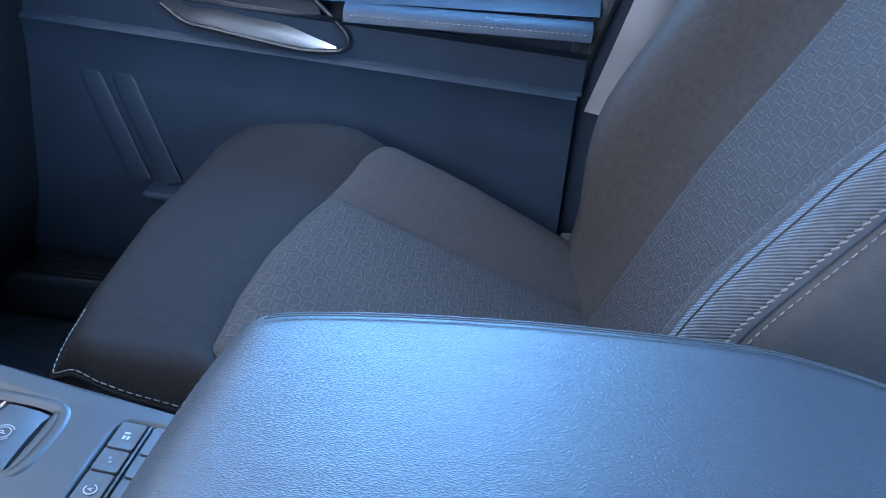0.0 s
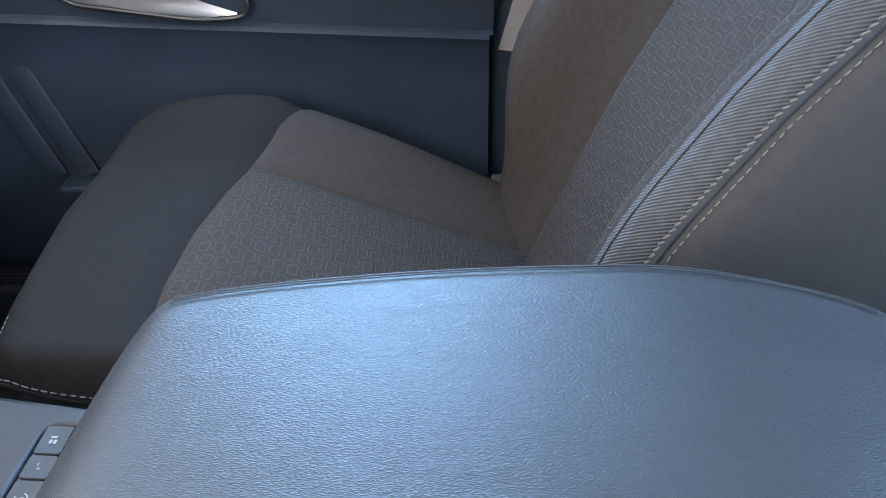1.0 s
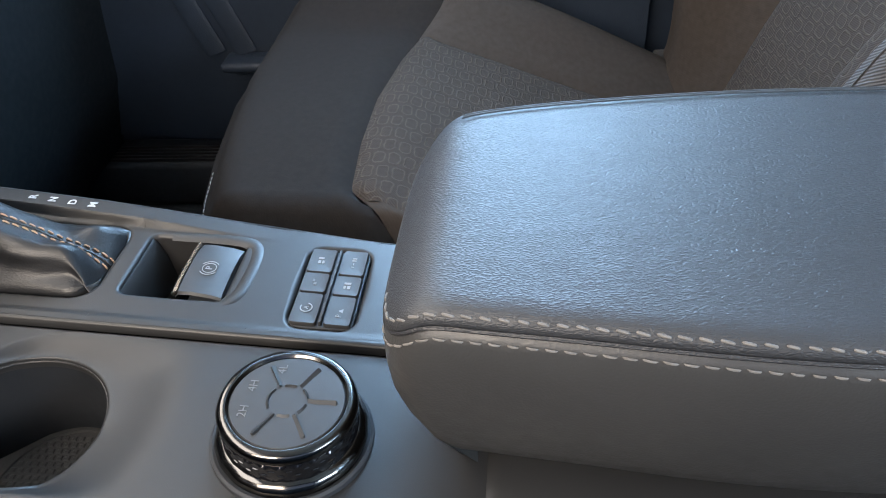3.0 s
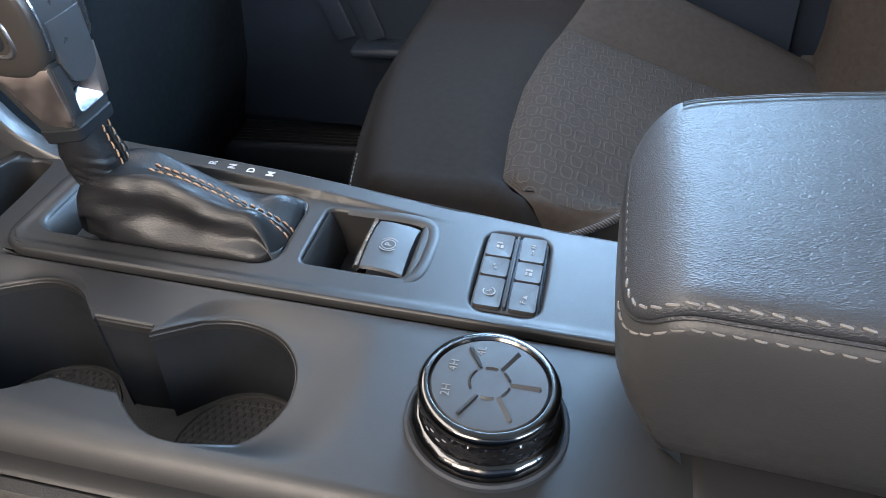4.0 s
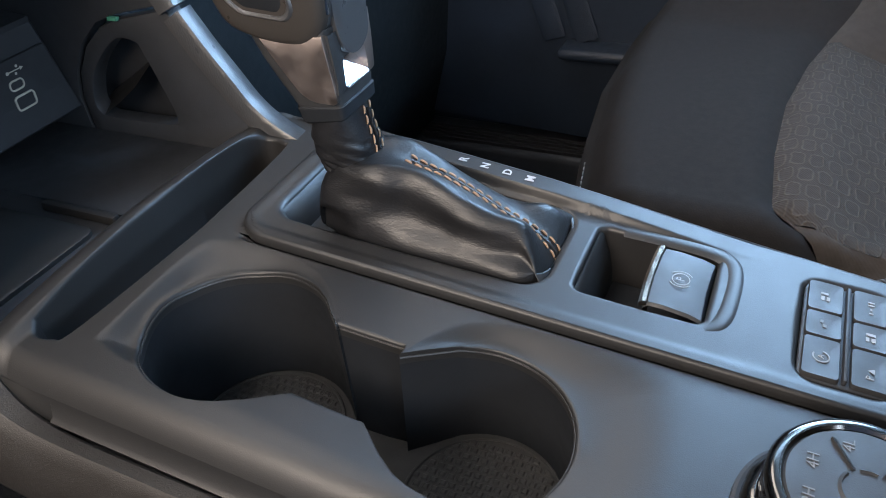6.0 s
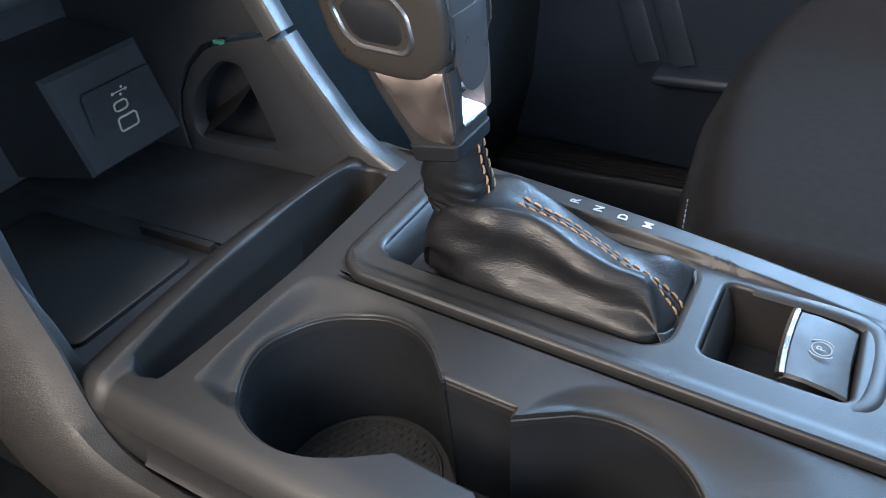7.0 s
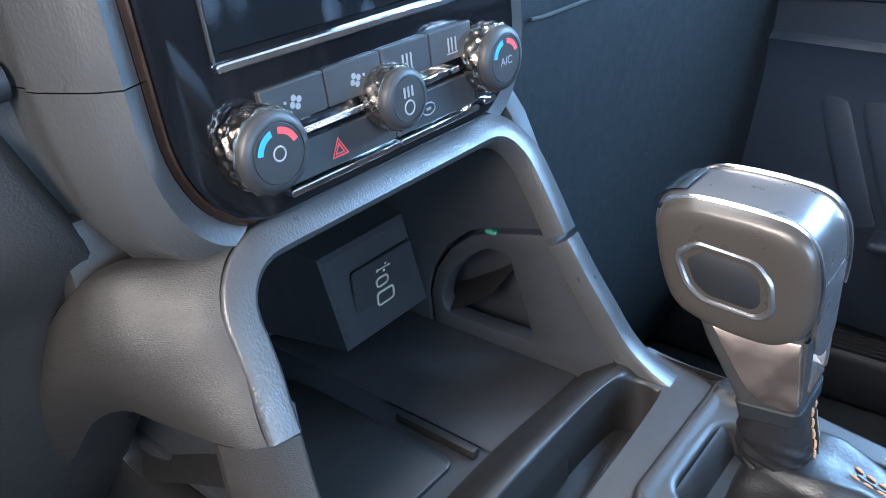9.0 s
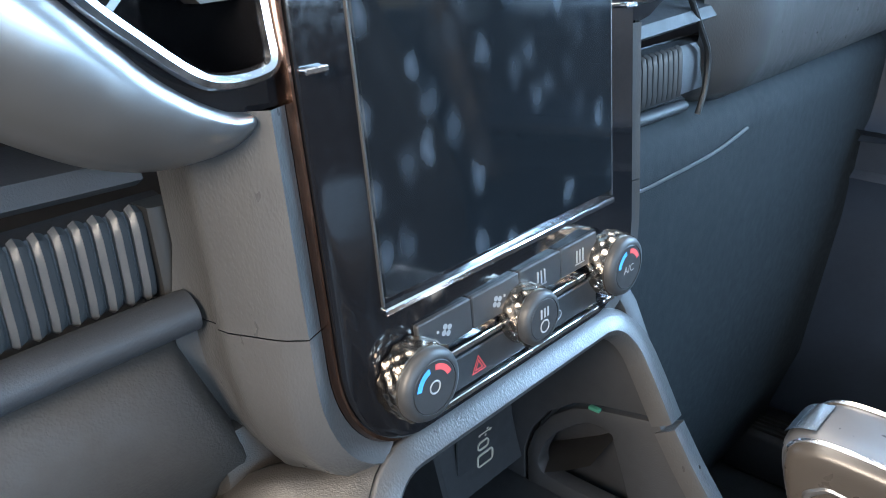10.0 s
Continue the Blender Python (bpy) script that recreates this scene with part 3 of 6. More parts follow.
deck_outline = [(-0.276, -0.104), (-0.2, -0.104), (-0.1, -0.104), (0.0, -0.104), (0.098, -0.104), (0.098, -0.06), (0.098, STEP_Y), (0.0, STEP_Y), (-0.1, STEP_Y), (-0.2, STEP_Y), (-0.276, STEP_Y), (-0.276, -0.05)]
bm = plate_with_hole(deck_outline, cup_loop(), (-0.1715, -0.0515), deck, 0.006, 0.0016, 90, taper=0.0004, floor=False, extra=420, grade=1.1)
part("cup_deck", bm, PLASTIC, console, "satin deck with two joined round cup wells")
# the wells' wall is coloured darker than the deck in place of shade
well = bmesh.new()
wc = Vector((-0.1715, -0.0515, 0))
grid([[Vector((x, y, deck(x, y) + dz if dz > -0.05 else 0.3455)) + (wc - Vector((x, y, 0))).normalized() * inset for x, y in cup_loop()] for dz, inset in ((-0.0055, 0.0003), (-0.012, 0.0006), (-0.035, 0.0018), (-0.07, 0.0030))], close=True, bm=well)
part("cup_well", well, WELL, console, "deep matte wall of the joined cup wells, coloured dark for shade")
# step wall between deck and top panel
step_line = [(0.110, STEP_Y), (0.03, STEP_Y), (-0.05, STEP_Y), (-0.13, STEP_Y), (-0.20, STEP_Y)] + [(-0.247 - 0.016 * math.sin(radians(10 * k)), 0.020 - 0.016 * math.cos(radians(10 * k))) for k in range(10)] + [(-0.263, 0.05), (-0.263, 0.08), (-0.263, 0.104)]
part("deck_step", sweep([Vector((x, y, top(x) - 0.0003)) for x, y in step_line], [(-0.0016, -0.005), (-0.0016, -0.0006), (-0.0009, 0.0004), (0.0004, 0.0009), (0.0020, 0.0007), (0.0020, -0.005)]), PLASTIC, console)
# rim bead round the cup wells
loop3 = [Vector((x, y, deck(x, y) - 0.0022)) for x, y in [(-0.1715 + (px + 0.1715) * 1.0, py) for px, py in cup_loop()]]
part("cup_rim", sweep(loop3, round_profile(0.0007, 6), close=True), PLASTIC, console)
# the wells' rubber floor with its moulded squares
floor_z = 0.346
cup_mat = part("cup_mat", grid([[(-0.1715 + (x + 0.1715) * f, -0.0515 + (y + 0.0515) * f, floor_z) for x, y in cup_loop()] for f in (0.985, 0.5, 0.02)], close=True, cap1=True), RUBBER, console, "black rubber cup mat with a fine raised square pattern")
bm = bmesh.new()
for c, r in ((CUP_A, RA), (CUP_B, RB)):
    k = int(r / 0.0042) + 1
    for i in range(-k, k + 1):
        for j in range(-k, k + 1):
            x, y = i * 0.0042 + (0.0021 if j % 2 else 0), j * 0.0040
            if math.hypot(x, y) < r - 0.0055:
                px, py = c[0] + x, c[1] + y
                s = 0.00155
                grid([[(px - s, py - s, floor_z), (px + s, py - s, floor_z), (px + s, py + s, floor_z), (px - s, py + s, floor_z)],
                      [(px - s * .6, py - s * .6, floor_z + 0.0006), (px + s * .6, py - s * .6, floor_z + 0.0006), (px + s * .6, py + s * .6, floor_z + 0.0006), (px - s * .6, py + s * .6, floor_z + 0.0006)]], close=True, cap1=True, bm=bm)
tagged(part("mat_texture", bm, RUBBER, cup_mat), kind="stuff")
for c, r in ((CUP_A, RA), (CUP_B, RB)):
    part("mat_edge", sweep([Vector((x, y, floor_z + 0.0004)) for x, y in circle(c[0], c[1], r - 0.0042, 56)], round_profile(0.0009, 6), close=True), RUBBER, cup_mat)

# narrow tray in front of the cups
tray_outer = [(-0.312, -0.1025), (-0.304, -0.104)] + [(-0.276, -0.104 + 0.001 * k) for k in range(13)] + [(-0.276, -0.09 + 0.006 * k) for k in range(33)] + [(-0.276, 0.1115), (-0.300, 0.1115), (-0.330, 0.1005), (-0.333, 0.0), (-0.331, -0.085), (-0.326, -0.096), (-0.319, -0.1005)]
tray_hole = [(-0.3020, -0.0800), (-0.2965, -0.0860), (-0.2885, -0.0845), (-0.2840, -0.0790), (-0.2815, -0.0400), (-0.2810, 0.0), (-0.2815, 0.0450), (-0.2840, 0.0790), (-0.2880, 0.0830), (-0.2960, 0.0835), (-0.3025, 0.0780), (-0.3055, 0.0600), (-0.3050, 0.0), (-0.3040, -0.0500)]


def tray_top(x, y):
    return top(x) - 0.0035 + (0.0018 + 0.0062 * max(0.0, 1 - (y / 0.096) ** 2)) * smoothstep(-0.298, -0.3055, x) - 0.018 * smoothstep(-0.308, -0.336, x) - side_roll(y)


tray_hole = [(p.x, p.y) for p in smooth_path([(x, y, 0) for x, y in tray_hole + tray_hole[:1]], 5)[:-1]]
part("tray", plate_with_hole(tray_outer, tray_hole, (-0.2935, 0.0), tray_top, 0.034, 0.0022, 34, taper=0.001, extra=260), PLASTIC, console, "narrow open coin tray across the console's front")

# the tray's outer skirt, rolling round the console's front corner
corner = [Vector((x, y, tray_top(x, y))) for x, y in ((-0.276, -0.104), (-0.290, -0.104), (-0.304, -0.104), (-0.312, -0.1025), (-0.319, -0.1005), (-0.326, -0.096), (-0.331, -0.085), (-0.332, -0.05), (-0.333, 0.0), (-0.331, 0.07), (-0.330, 0.1005))]
rows = []
for d, dz in ((0.0, 0.0), (0.0012, -0.0040), (0.0025, -0.0085), (0.0034, -0.020), (0.0036, -0.30)):
    row = []
    for i, p in enumerate(corner):
        t = (corner[min(i + 1, len(corner) - 1)] - corner[max(i - 1, 0)]).normalized()
        row.append(p + Vector((t.y, -t.x, 0)).normalized() * -d + Vector((0, 0, dz)))
    rows.append(row)
part("front_skirt", grid(rows), PLASTIC, console, "", 60)

# flanks: driver's side below the grained rail, passenger's side plain
xs = [-0.297 + 0.0397 * k for k in range(11)]
flank = [(-0.104, -0.0135), (-0.1065, -0.022), (-0.1085, -0.0235), (-0.1100, -0.0225), (-0.1165, -0.0235), (-0.1215, -0.030), (-0.1240, -0.045), (-0.1245, -0.09), (-0.122, -0.16), (-0.118, -0.394)]
part("driver_side_rim", grid([[(x, y, top(x) + dz) for x in [-0.276] + xs[1:]] for y, dz in flank[:3]]), PLASTIC, console)
part("front_body", box(-0.3305, -0.2695, -0.1035, 0.098, 0.0, 0.375, 0.004), PLASTIC_DEEP, console)
part("driver_side", grid([[(x, y + 0.004, max(top(x) + dz - 0.006, 0.0)) for x in [-0.262] + xs[1:]] for y, dz in flank[2:]]), PLASTIC, console, "lower side of the console below the grained rail")
part("passenger_side", grid([[(x, right_edge(x) + dy, max(0.0, upper(x, right_edge(x)) + dz)) for x in xs] for dy, dz in ((0.0, 0.0), (0.0018, -0.0008), (0.003, -0.003), (0.0045, -0.02), (0.006, -0.10), (0.004, -0.5))]), PLASTIC, console)
part("rear_box", box(0.086, 0.46, -0.098, 0.074, 0.0, 0.384, 0.012, 3), PLASTIC, console, "storage box body below the armrest")
part("rear_apron", box(0.0805, 0.100, -0.112, -0.080, 0.0, 0.372, 0.006, 3), PLASTIC_DEEP, console)

# gear letters printed along the raised rail
for ch, x in (("R", -0.1815), ("N", -0.1690), ("D", -0.1565), ("M", -0.1440)):
    bm = text_mesh(ch, 0.0064, 0.0001, 0.00016)
    y = right_edge(x) - 0.0052
    moved(bm, Matrix.Translation((x, y, upper(x, y) + 0.0003)) @ LEVEL @ Matrix.Rotation(radians(90), 4, "Z"))
    part("gear_letter", bm, LETTER_PRINT, console, "white printed gear letter " + ch)

# parking-brake switch in its recess
sw = thing("parking_brake_switch", "dark grey parking brake paddle with a chrome edge in a recess", "switch")
rows = []
for x, dz in ((-0.0735, -0.012), (-0.0745, -0.0005), (-0.0725, 0.0016), (-0.066, 0.0018), (-0.056, 0.0006), (-0.0505, -0.001), (-0.0495, -0.004), (-0.0495, -0.016)):
    rows.append([(x + 0.0010 * abs((y - 0.048) / 0.021) ** 2, y, top(x) + dz - (0.0012 if abs(y - 0.048) > 0.0195 else 0)) for y in (0.0275, 0.0288, 0.034, 0.048, 0.062, 0.0675, 0.0688)])
part("paddle", grid(rows), BUTTON, sw)
part("chrome_edge", sweep([Vector((-0.0745 + 0.0010 * abs((y - 0.048) / 0.021) ** 2, y, top(-0.074) + 0.0010)) for y in (0.0278, 0.032, 0.040, 0.048, 0.056, 0.064, 0.0684)], [(-0.0016, -0.002), (-0.0018, 0.0), (-0.0004, 0.0012), (0.0014, 0.0012), (0.0014, -0.001)]), KNURL, sw, "bright chrome edge strip")
mk = on_top(-0.0615, 0.048, 0.0021)
bm = text_mesh("P", 0.0052, 0.0001)
part("brake_letter", moved(bm, mk), PRINT, sw)
for r, a0, a1 in ((0.0037, 0, 360), (0.0052, -55, 55), (0.0052, 125, 235)):
    pts = [Vector((r * math.cos(radians(a0 + (a1 - a0) * k / 24)), r * math.sin(radians(a0 + (a1 - a0) * k / 24)), 0)) for k in range(25)]
    part("brake_ring", moved(sweep(pts, [(-0.00022, -0.0001), (0.00022, -0.0001), (0.00022, 0.0001), (-0.00022, 0.0001)]), mk), PRINT, sw)

# six-button pad
pad = thing("button_pad", "six dark grey buttons with pale icons in a recessed pad", "button panel")
part("tray_base", moved(box(-0.0300, 0.0300, -0.0168, 0.0168, -0.0035, -0.0010, 0.001), on_top(0.00475, 0.043)), PLASTIC_DEEP, pad)


def key(x0, x1, y0, y1):
    rr = rrect(x0, x1, y0, y1, 0.0016, 4)
    c = ((x0 + x1) / 2, (y0 + y1) / 2)
    rows = [[(x, y, top(x) - 0.003) for x, y in rr], [(x, y, top(x) + 0.0003) for x, y in rr],
            [(c[0] + (x - c[0]) * 0.955, c[1] + (y - c[1]) * 0.965, top(x) + 0.0012) for x, y in rr],
            [(c[0] + (x - c[0]) * 0.5, c[1] + (y - c[1]) * 0.5, top(x) + 0.0009) for x, y in rr]]
    return grid(rows, close=True, cap1=True)


PAD_KEYS = [(-0.0108, 0.0030, 0.0530, 0.0722), (-0.0108, 0.0030, 0.0372, 0.0520), (-0.0108, 0.0030, 0.0140, 0.0362),
        (0.0068, 0.0203, 0.0520, 0.0722), (0.0068, 0.0203, 0.0362, 0.0510), (0.0068, 0.0203, 0.0140, 0.0352)]
for i, (x0, x1, y0, y1) in enumerate(PAD_KEYS):
    kb = part("button", key(x0, x1, y0, y1), BUTTON, pad)
    cx, cy = (x0 + x1) / 2, (y0 + y1) / 2 - (0.004 if i == 5 else 0.0)
    m = on_top(cx, cy, 0.00115)
    if i == 2:
        pts = [Vector((0.0030 * math.cos(radians(60 + 290 * k / 20)), 0.0030 * math.sin(radians(60 + 290 * k / 20)), 0)) for k in range(21)]
        bm = sweep(pts, [(-0.0003, -0.0001), (0.0003, -0.0001), (0.0003, 0.0001), (-0.0003, 0.0001)])
        merge(bm, text_mesh("A", 0.0036, 0.0001))
    elif i == 5:
        bm = text_mesh("P", 0.0042, 0.0001)
        v = [bm.verts.new((0.0022 + a, b, 0.0001)) for a, b in ((0, -0.0016), (0.003, -0.0016), (0.0015, 0.001))]
        bm.faces.new(v)
    else:
        bm = bmesh.new()
        for a, b, w, h in {0: ((-0.0016, 0.0012, 0.0026, 0.0014), (-0.0016, -0.0010, 0.0026, 0.0014), (0.0016, 0.0006, 0.0014, 0.0030)),
                           1: ((-0.0012, -0.0003, 0.0018, 0.0016), (0.0014, 0.0008, 0.0018, 0.0012)),
                           3: ((-0.0034, 0.0, 0.0008, 0.0016), (-0.0010, 0.0, 0.0014, 0.0007), (0.0018, 0.0, 0.0009, 0.0024), (0.0036, 0.0, 0.0009, 0.0024)),
                           4: ((-0.0014, 0.0012, 0.0024, 0.0012), (-0.0014, -0.0010, 0.0024, 0.0016), (0.0016, 0.0, 0.0016, 0.0036))}[i]:
            box(a - w / 2, a + w / 2, b - h / 2, b + h / 2, -0.0001, 0.0001, bm=bm)
    part("icon", moved(bm, m), PRINT_GREY if i == 1 else PRINT, kb)
part("divider_bar", moved(box(-0.0285, 0.0285, -0.0008, 0.0008, -0.002, 0.0018, 0.0006), on_top(0.0049, 0.0432)), PLASTIC_DEEP, pad)

# drive-mode dial
dial = thing("drive_mode_dial", "black four-wheel-drive rotary dial with a dark chrome ring", "dial", at=(0.010, -0.053, 0.0))
DM = Matrix.Translation((0.0075, -0.0505, top(0.0075) - 0.0035)) @ LEVEL


def dial_part(name, prof, mat, label="", bumps=None, n=72, parent=None):
    return part(name, moved(lathe(prof, n, bumps), DM), mat, parent or dial, label)


dial_part("base_ring", [(0.0352, 0.0), (0.0350, 0.0022), (0.0338, 0.0030), (0.0322, 0.0024), (0.0315, 0.001)], PLASTIC_DEEP)
facet = lambda a, z: 1.0 + 0.010 * (abs(((a * 18 / (2 * math.pi)) % 1.0) - 0.5) * 2 - 0.5)
dial_part("faceted_skirt", [(0.0318, 0.001), (0.0326, 0.0045), (0.0318, 0.0068), (0.0300, 0.0085), (0.0285, 0.0090)], DARK_CHROME, "faceted dark chrome skirt", facet, 144)
knurl = lambda a, z: 1.0 + 0.018 * (0.5 + 0.5 * math.cos(a * 26 + (math.pi if int(z * 1000 / 2.5) % 2 else 0)))
dial_part("knurled_grip", [(0.0288, 0.008), (0.0284, 0.0100), (0.0284, 0.0124), (0.0284, 0.0126), (0.0284, 0.0149), (0.0284, 0.0151), (0.0284, 0.0174), (0.0278, 0.0185)], GLOSS, "knurled gloss black grip", knurl, 156)
dial_part("chrome_ring", [(0.0282, 0.0180), (0.0292, 0.0200), (0.0293, 0.0222), (0.0284, 0.0240), (0.0268, 0.0248), (0.0252, 0.0246), (0.0243, 0.0236), (0.0243, 0.022)], DARK_CHROME, "polished dark chrome ring", n=96)
cap = dial_part("dial_face", [(0.0243, 0.020), (0.0242, 0.0232), (0.0236, 0.0238), (0.018, 0.0240), (0.0002, 0.0240)], BUTTON)
# raised five-armed star: each arm falls from a ridge
for k in range(5):
    bm = bmesh.new()
    a = radians(122 - 60 * k)
    d, s = Vector((math.cos(a), math.sin(a), 0)), Vector((-math.sin(a), math.cos(a), 0))
    grid([[d * 0.0085 + s * 0.0008 + Vector((0, 0, 0.0238)), d * 0.0085 + s * 0.0006 + Vector((0, 0, 0.0249)), d * 0.0085 - s * 0.0011 + Vector((0, 0, 0.0238))],
          [d * 0.0205 + s * 0.0008 + Vector((0, 0, 0.0238)), d * 0.0205 + s * 0.0006 + Vector((0, 0, 0.0251)), d * 0.0205 - s * 0.0014 + Vector((0, 0, 0.0238))],
          [d * 0.0212 + Vector((0, 0, 0.0238)), d * 0.0212 + Vector((0, 0, 0.0238)), d * 0.0212 + Vector((0, 0, 0.0238))]], bm=bm)
    b0, b1 = (a - radians(48), a - radians(12)) if k < 4 else (radians(140), radians(215))
    grid([[(r * math.cos(b0 + (b1 - b0) * q / 6), r * math.sin(b0 + (b1 - b0) * q / 6), z) for q in range(7)] for r, z in ((0.0076, 0.0238), (0.0080, 0.0248), (0.0092, 0.0238))], bm=bm)
    part("star_ridge", moved(bm, DM), BUTTON, cap, sharp=20)
for txt, dx, dy in (("2H", 0.0075, -0.0165), ("4H", -0.0062, -0.0160), ("4L", -0.0165, -0.0060)):
    bm = text_mesh(txt, 0.0052, 0.0001)
    mm = DM @ Matrix.Translation((dy * 1.0, -dx * 1.0, 0.0242)) @ Matrix.Rotation(radians(90), 4, "Z")
    part("mode_letters", moved(bm, mm), PRINT_GREY, cap, "printed mode letters " + txt)

# ---- padded armrest on the console's box ----
armrest = thing("console_armrest", "padded dark vinyl armrest lid with pale double stitching", "armrest", at=(0.23, -0.008, 0.375))
ARM_HALF = ((0.0560, 0.0), (0.0563, 0.022), (0.0575, 0.037), (0.0605, 0.0490), (0.0660, 0.0580), (0.0740, 0.0645), (0.086, 0.0695), (0.104, 0.0738), (0.13, 0.0782), (0.17, 0.0828), (0.21, 0.0855), (0.26, 0.0862),
            (0.32, 0.0850), (0.36, 0.0810), (0.385, 0.074), (0.400, 0.061), (0.408, 0.040), (0.410, 0.0))
ARM_NEAR = ((0.0560, 0.0), (0.0563, 0.030), (0.0570, 0.048), (0.0590, 0.059), (0.0635, 0.0665), (0.0710, 0.0712), (0.090, 0.0738)) + ARM_HALF[8:]
ARM_Y = -0.006


def arm_outline(inset):
    near, far = (smooth_path([(x, y, 0) for x, y in half], 5) for half in (ARM_NEAR, ARM_HALF))
    pts = [Vector((p.x, -p.y, 0)) for p in near] + [Vector((p.x, p.y, 0)) for p in reversed(far)][1:-1]
    m = len(pts)
    out = []
    for i, p in enumerate(pts):
        t = (pts[(i + 1) % m] - pts[i - 1]).normalized()
        out.append(p + Vector((-t.y, t.x, 0)) * inset)
    return out


def arm_drop(x):
    """The lid rolls down at its front and falls off gently to the rear."""
    return -0.016 * smoothstep(0.084, 0.053, x) ** 1.6 - 0.018 * smoothstep(0.28, 0.42, x)


def arm_lie(x, y):
    """Roll at the ends, and a slight fall to the passenger's side."""
    return arm_drop(x) + 0.0012 - 0.0040 * smoothstep(-0.05, 0.07, y)


def arm_ring(inset, z):
    f = smoothstep(0.40, 0.46, z)
    return [Vector((p.x, p.y + ARM_Y, z + f * arm_lie(p.x, p.y))) for p in arm_outline(inset)]


low = [arm_ring(i, z) for i, z in ((0.046, 0.368), (0.034, 0.378), (0.022, 0.394), (0.012, 0.412), (0.0045, 0.434), (0.0006, 0.454), (-0.0004, 0.468), (0.0, 0.4762), (0.0010, 0.4806), (0.0045, 0.4824))]
part("padded_side", grid(low, close=True, cap0=True), VINYL_SIDE, armrest, "smooth padded side below the seam", 60)
rim = [arm_ring(i, z) for i, z in ((0.0050, 0.4824), (0.0014, 0.4838), (0.0006, 0.4852), (0.0016, 0.4876), (0.0044, 0.4898))]
rows = list(rim)
for f in (0.90, 0.82, 0.72, 0.60, 0.46, 0.30, 0.14, 0.0):
    ring = []
    for p in rim[-1]:
        c = Vector((min(max(p.x, 0.130), 0.335), ARM_Y, 0))
        x, y = c.x + (p.x - c.x) * f, c.y + (p.y - c.y) * f
        ring.append(Vector((x, y, 0.4898 + 0.0024 * (1 - f * f) + arm_lie(x, y - ARM_Y))))
    rows.append(ring)
bm = grid(rows, close=True)
bmesh.ops.remove_doubles(bm, verts=bm.verts, dist=0.0004)
part("padded_top", bm, VINYL, armrest, "leather-grained padded top", 80)
part("piping", sweep(arm_ring(0.0020, 0.4826), round_profile(0.0011, 6), close=True), VINYL, armrest)
ring_hi, ring_lo = arm_ring(0.0022, 0.4880), arm_ring(0.0002, 0.4788)
near_hi = [p for p in ring_hi[:len(ring_hi) // 2] if p.y < ARM_Y - 0.046]
near_lo = [p for p in ring_lo[:len(ring_lo) // 2] if p.y < ARM_Y - 0.046]
rest_hi = [p for p in ring_hi[len(ring_hi) // 2:] + ring_hi[:len(ring_hi) // 2] if p.x < 0.35 and not (p.y < ARM_Y - 0.046)]
part("upper_stitching", stitches(near_hi, 0.0046, 0.0060, 0.00058, (0.0, -0.7, 0.7), 0.18), THREAD, armrest, "pale grey stitches")
part("lower_stitching", stitches(near_lo, 0.0044, 0.0060, 0.00048, (0, -1, 0.1), 0.10), THREAD, armrest, "pale grey stitches")
part("far_stitching", stitches(rest_hi, 0.0042, 0.0060, 0.00030, lambda p: (0.0, 0.7, 0.7), 0.10, lift=-0.0002), THREAD_SHADED, armrest, "stitches along the far edge, thread darkened for shade")

far_half = lambda ring: [p for p in ring[len(ring) // 2:] + ring[:len(ring) // 2] if 0.078 < p.x < 0.39 and p.y > ARM_Y + 0.030]
for inset, z in ((0.0062, 0.4904), (0.0090, 0.4911)):
    part("seam_line", sweep(far_half(arm_ring(inset, z)), round_profile(0.00045, 6)), PLASTIC_DEEP, armrest)

# ---- gear selector ----
shifter = thing("gear_selector", "satin grey gear lever with a black leather boot", "gear lever", at=(-0.184, 0.050, 0.40))


def super_ring(x0, x1, y0, y1, z, e=4.0, n=48, tilt=0.0):
    cx, cy, rx, ry = (x0 + x1) / 2, (y0 + y1) / 2, (x1 - x0) / 2, (y1 - y0) / 2
    out = []
    for k in range(n):
        a = 2 * math.pi * k / n
        c, s = math.cos(a), math.sin(a)
        x = cx + rx * math.copysign(abs(c) ** (2 / e), c)
        y = cy + ry * math.copysign(abs(s) ** (2 / e), s)
        out.append(Vector((x, y, z - tilt * (x + 0.233))))
    return out


# leather boot: a draped body in the bezel, a smooth neck above it, and the fold between the two
BOOT = ((-0.2310, 0.4040, 0.0360, 0.4040, 0.4040, 0.0620), (-0.2290, 0.4290, 0.0350, 0.4310, 0.4290, 0.0635), (-0.2210, 0.4400, 0.0325, 0.4425, 0.4395, 0.0655),
        (-0.2080, 0.4435, 0.0312, 0.4450, 0.4430, 0.0675), (-0.1950, 0.4445, 0.0325, 0.4425, 0.4420, 0.0680), (-0.1820, 0.4422, 0.0368, 0.4378, 0.4365, 0.0675),
        (-0.1680, 0.4370, 0.0365, 0.4330, 0.4285, 0.0670), (-0.1550, 0.4320, 0.0345, 0.4270, 0.4210, 0.0668), (-0.1420, 0.4275, 0.0350, 0.4200, 0.4155, 0.0675),
        (-0.1300, 0.4235, 0.0370, 0.4135, 0.4155, 0.0695), (-0.1235, 0.4140, 0.0350, 0.4095, 0.4125, 0.0705), (-0.1180, 0.4020, 0.0310, 0.4045, 0.4050, 0.0705), (-0.1155, 0.3940, 0.0300, 0.3970, 0.3950, 0.0705))
SEAM_Y = ((-0.20, 0.0492), (-0.16, 0.0500), (-0.113, 0.0478))


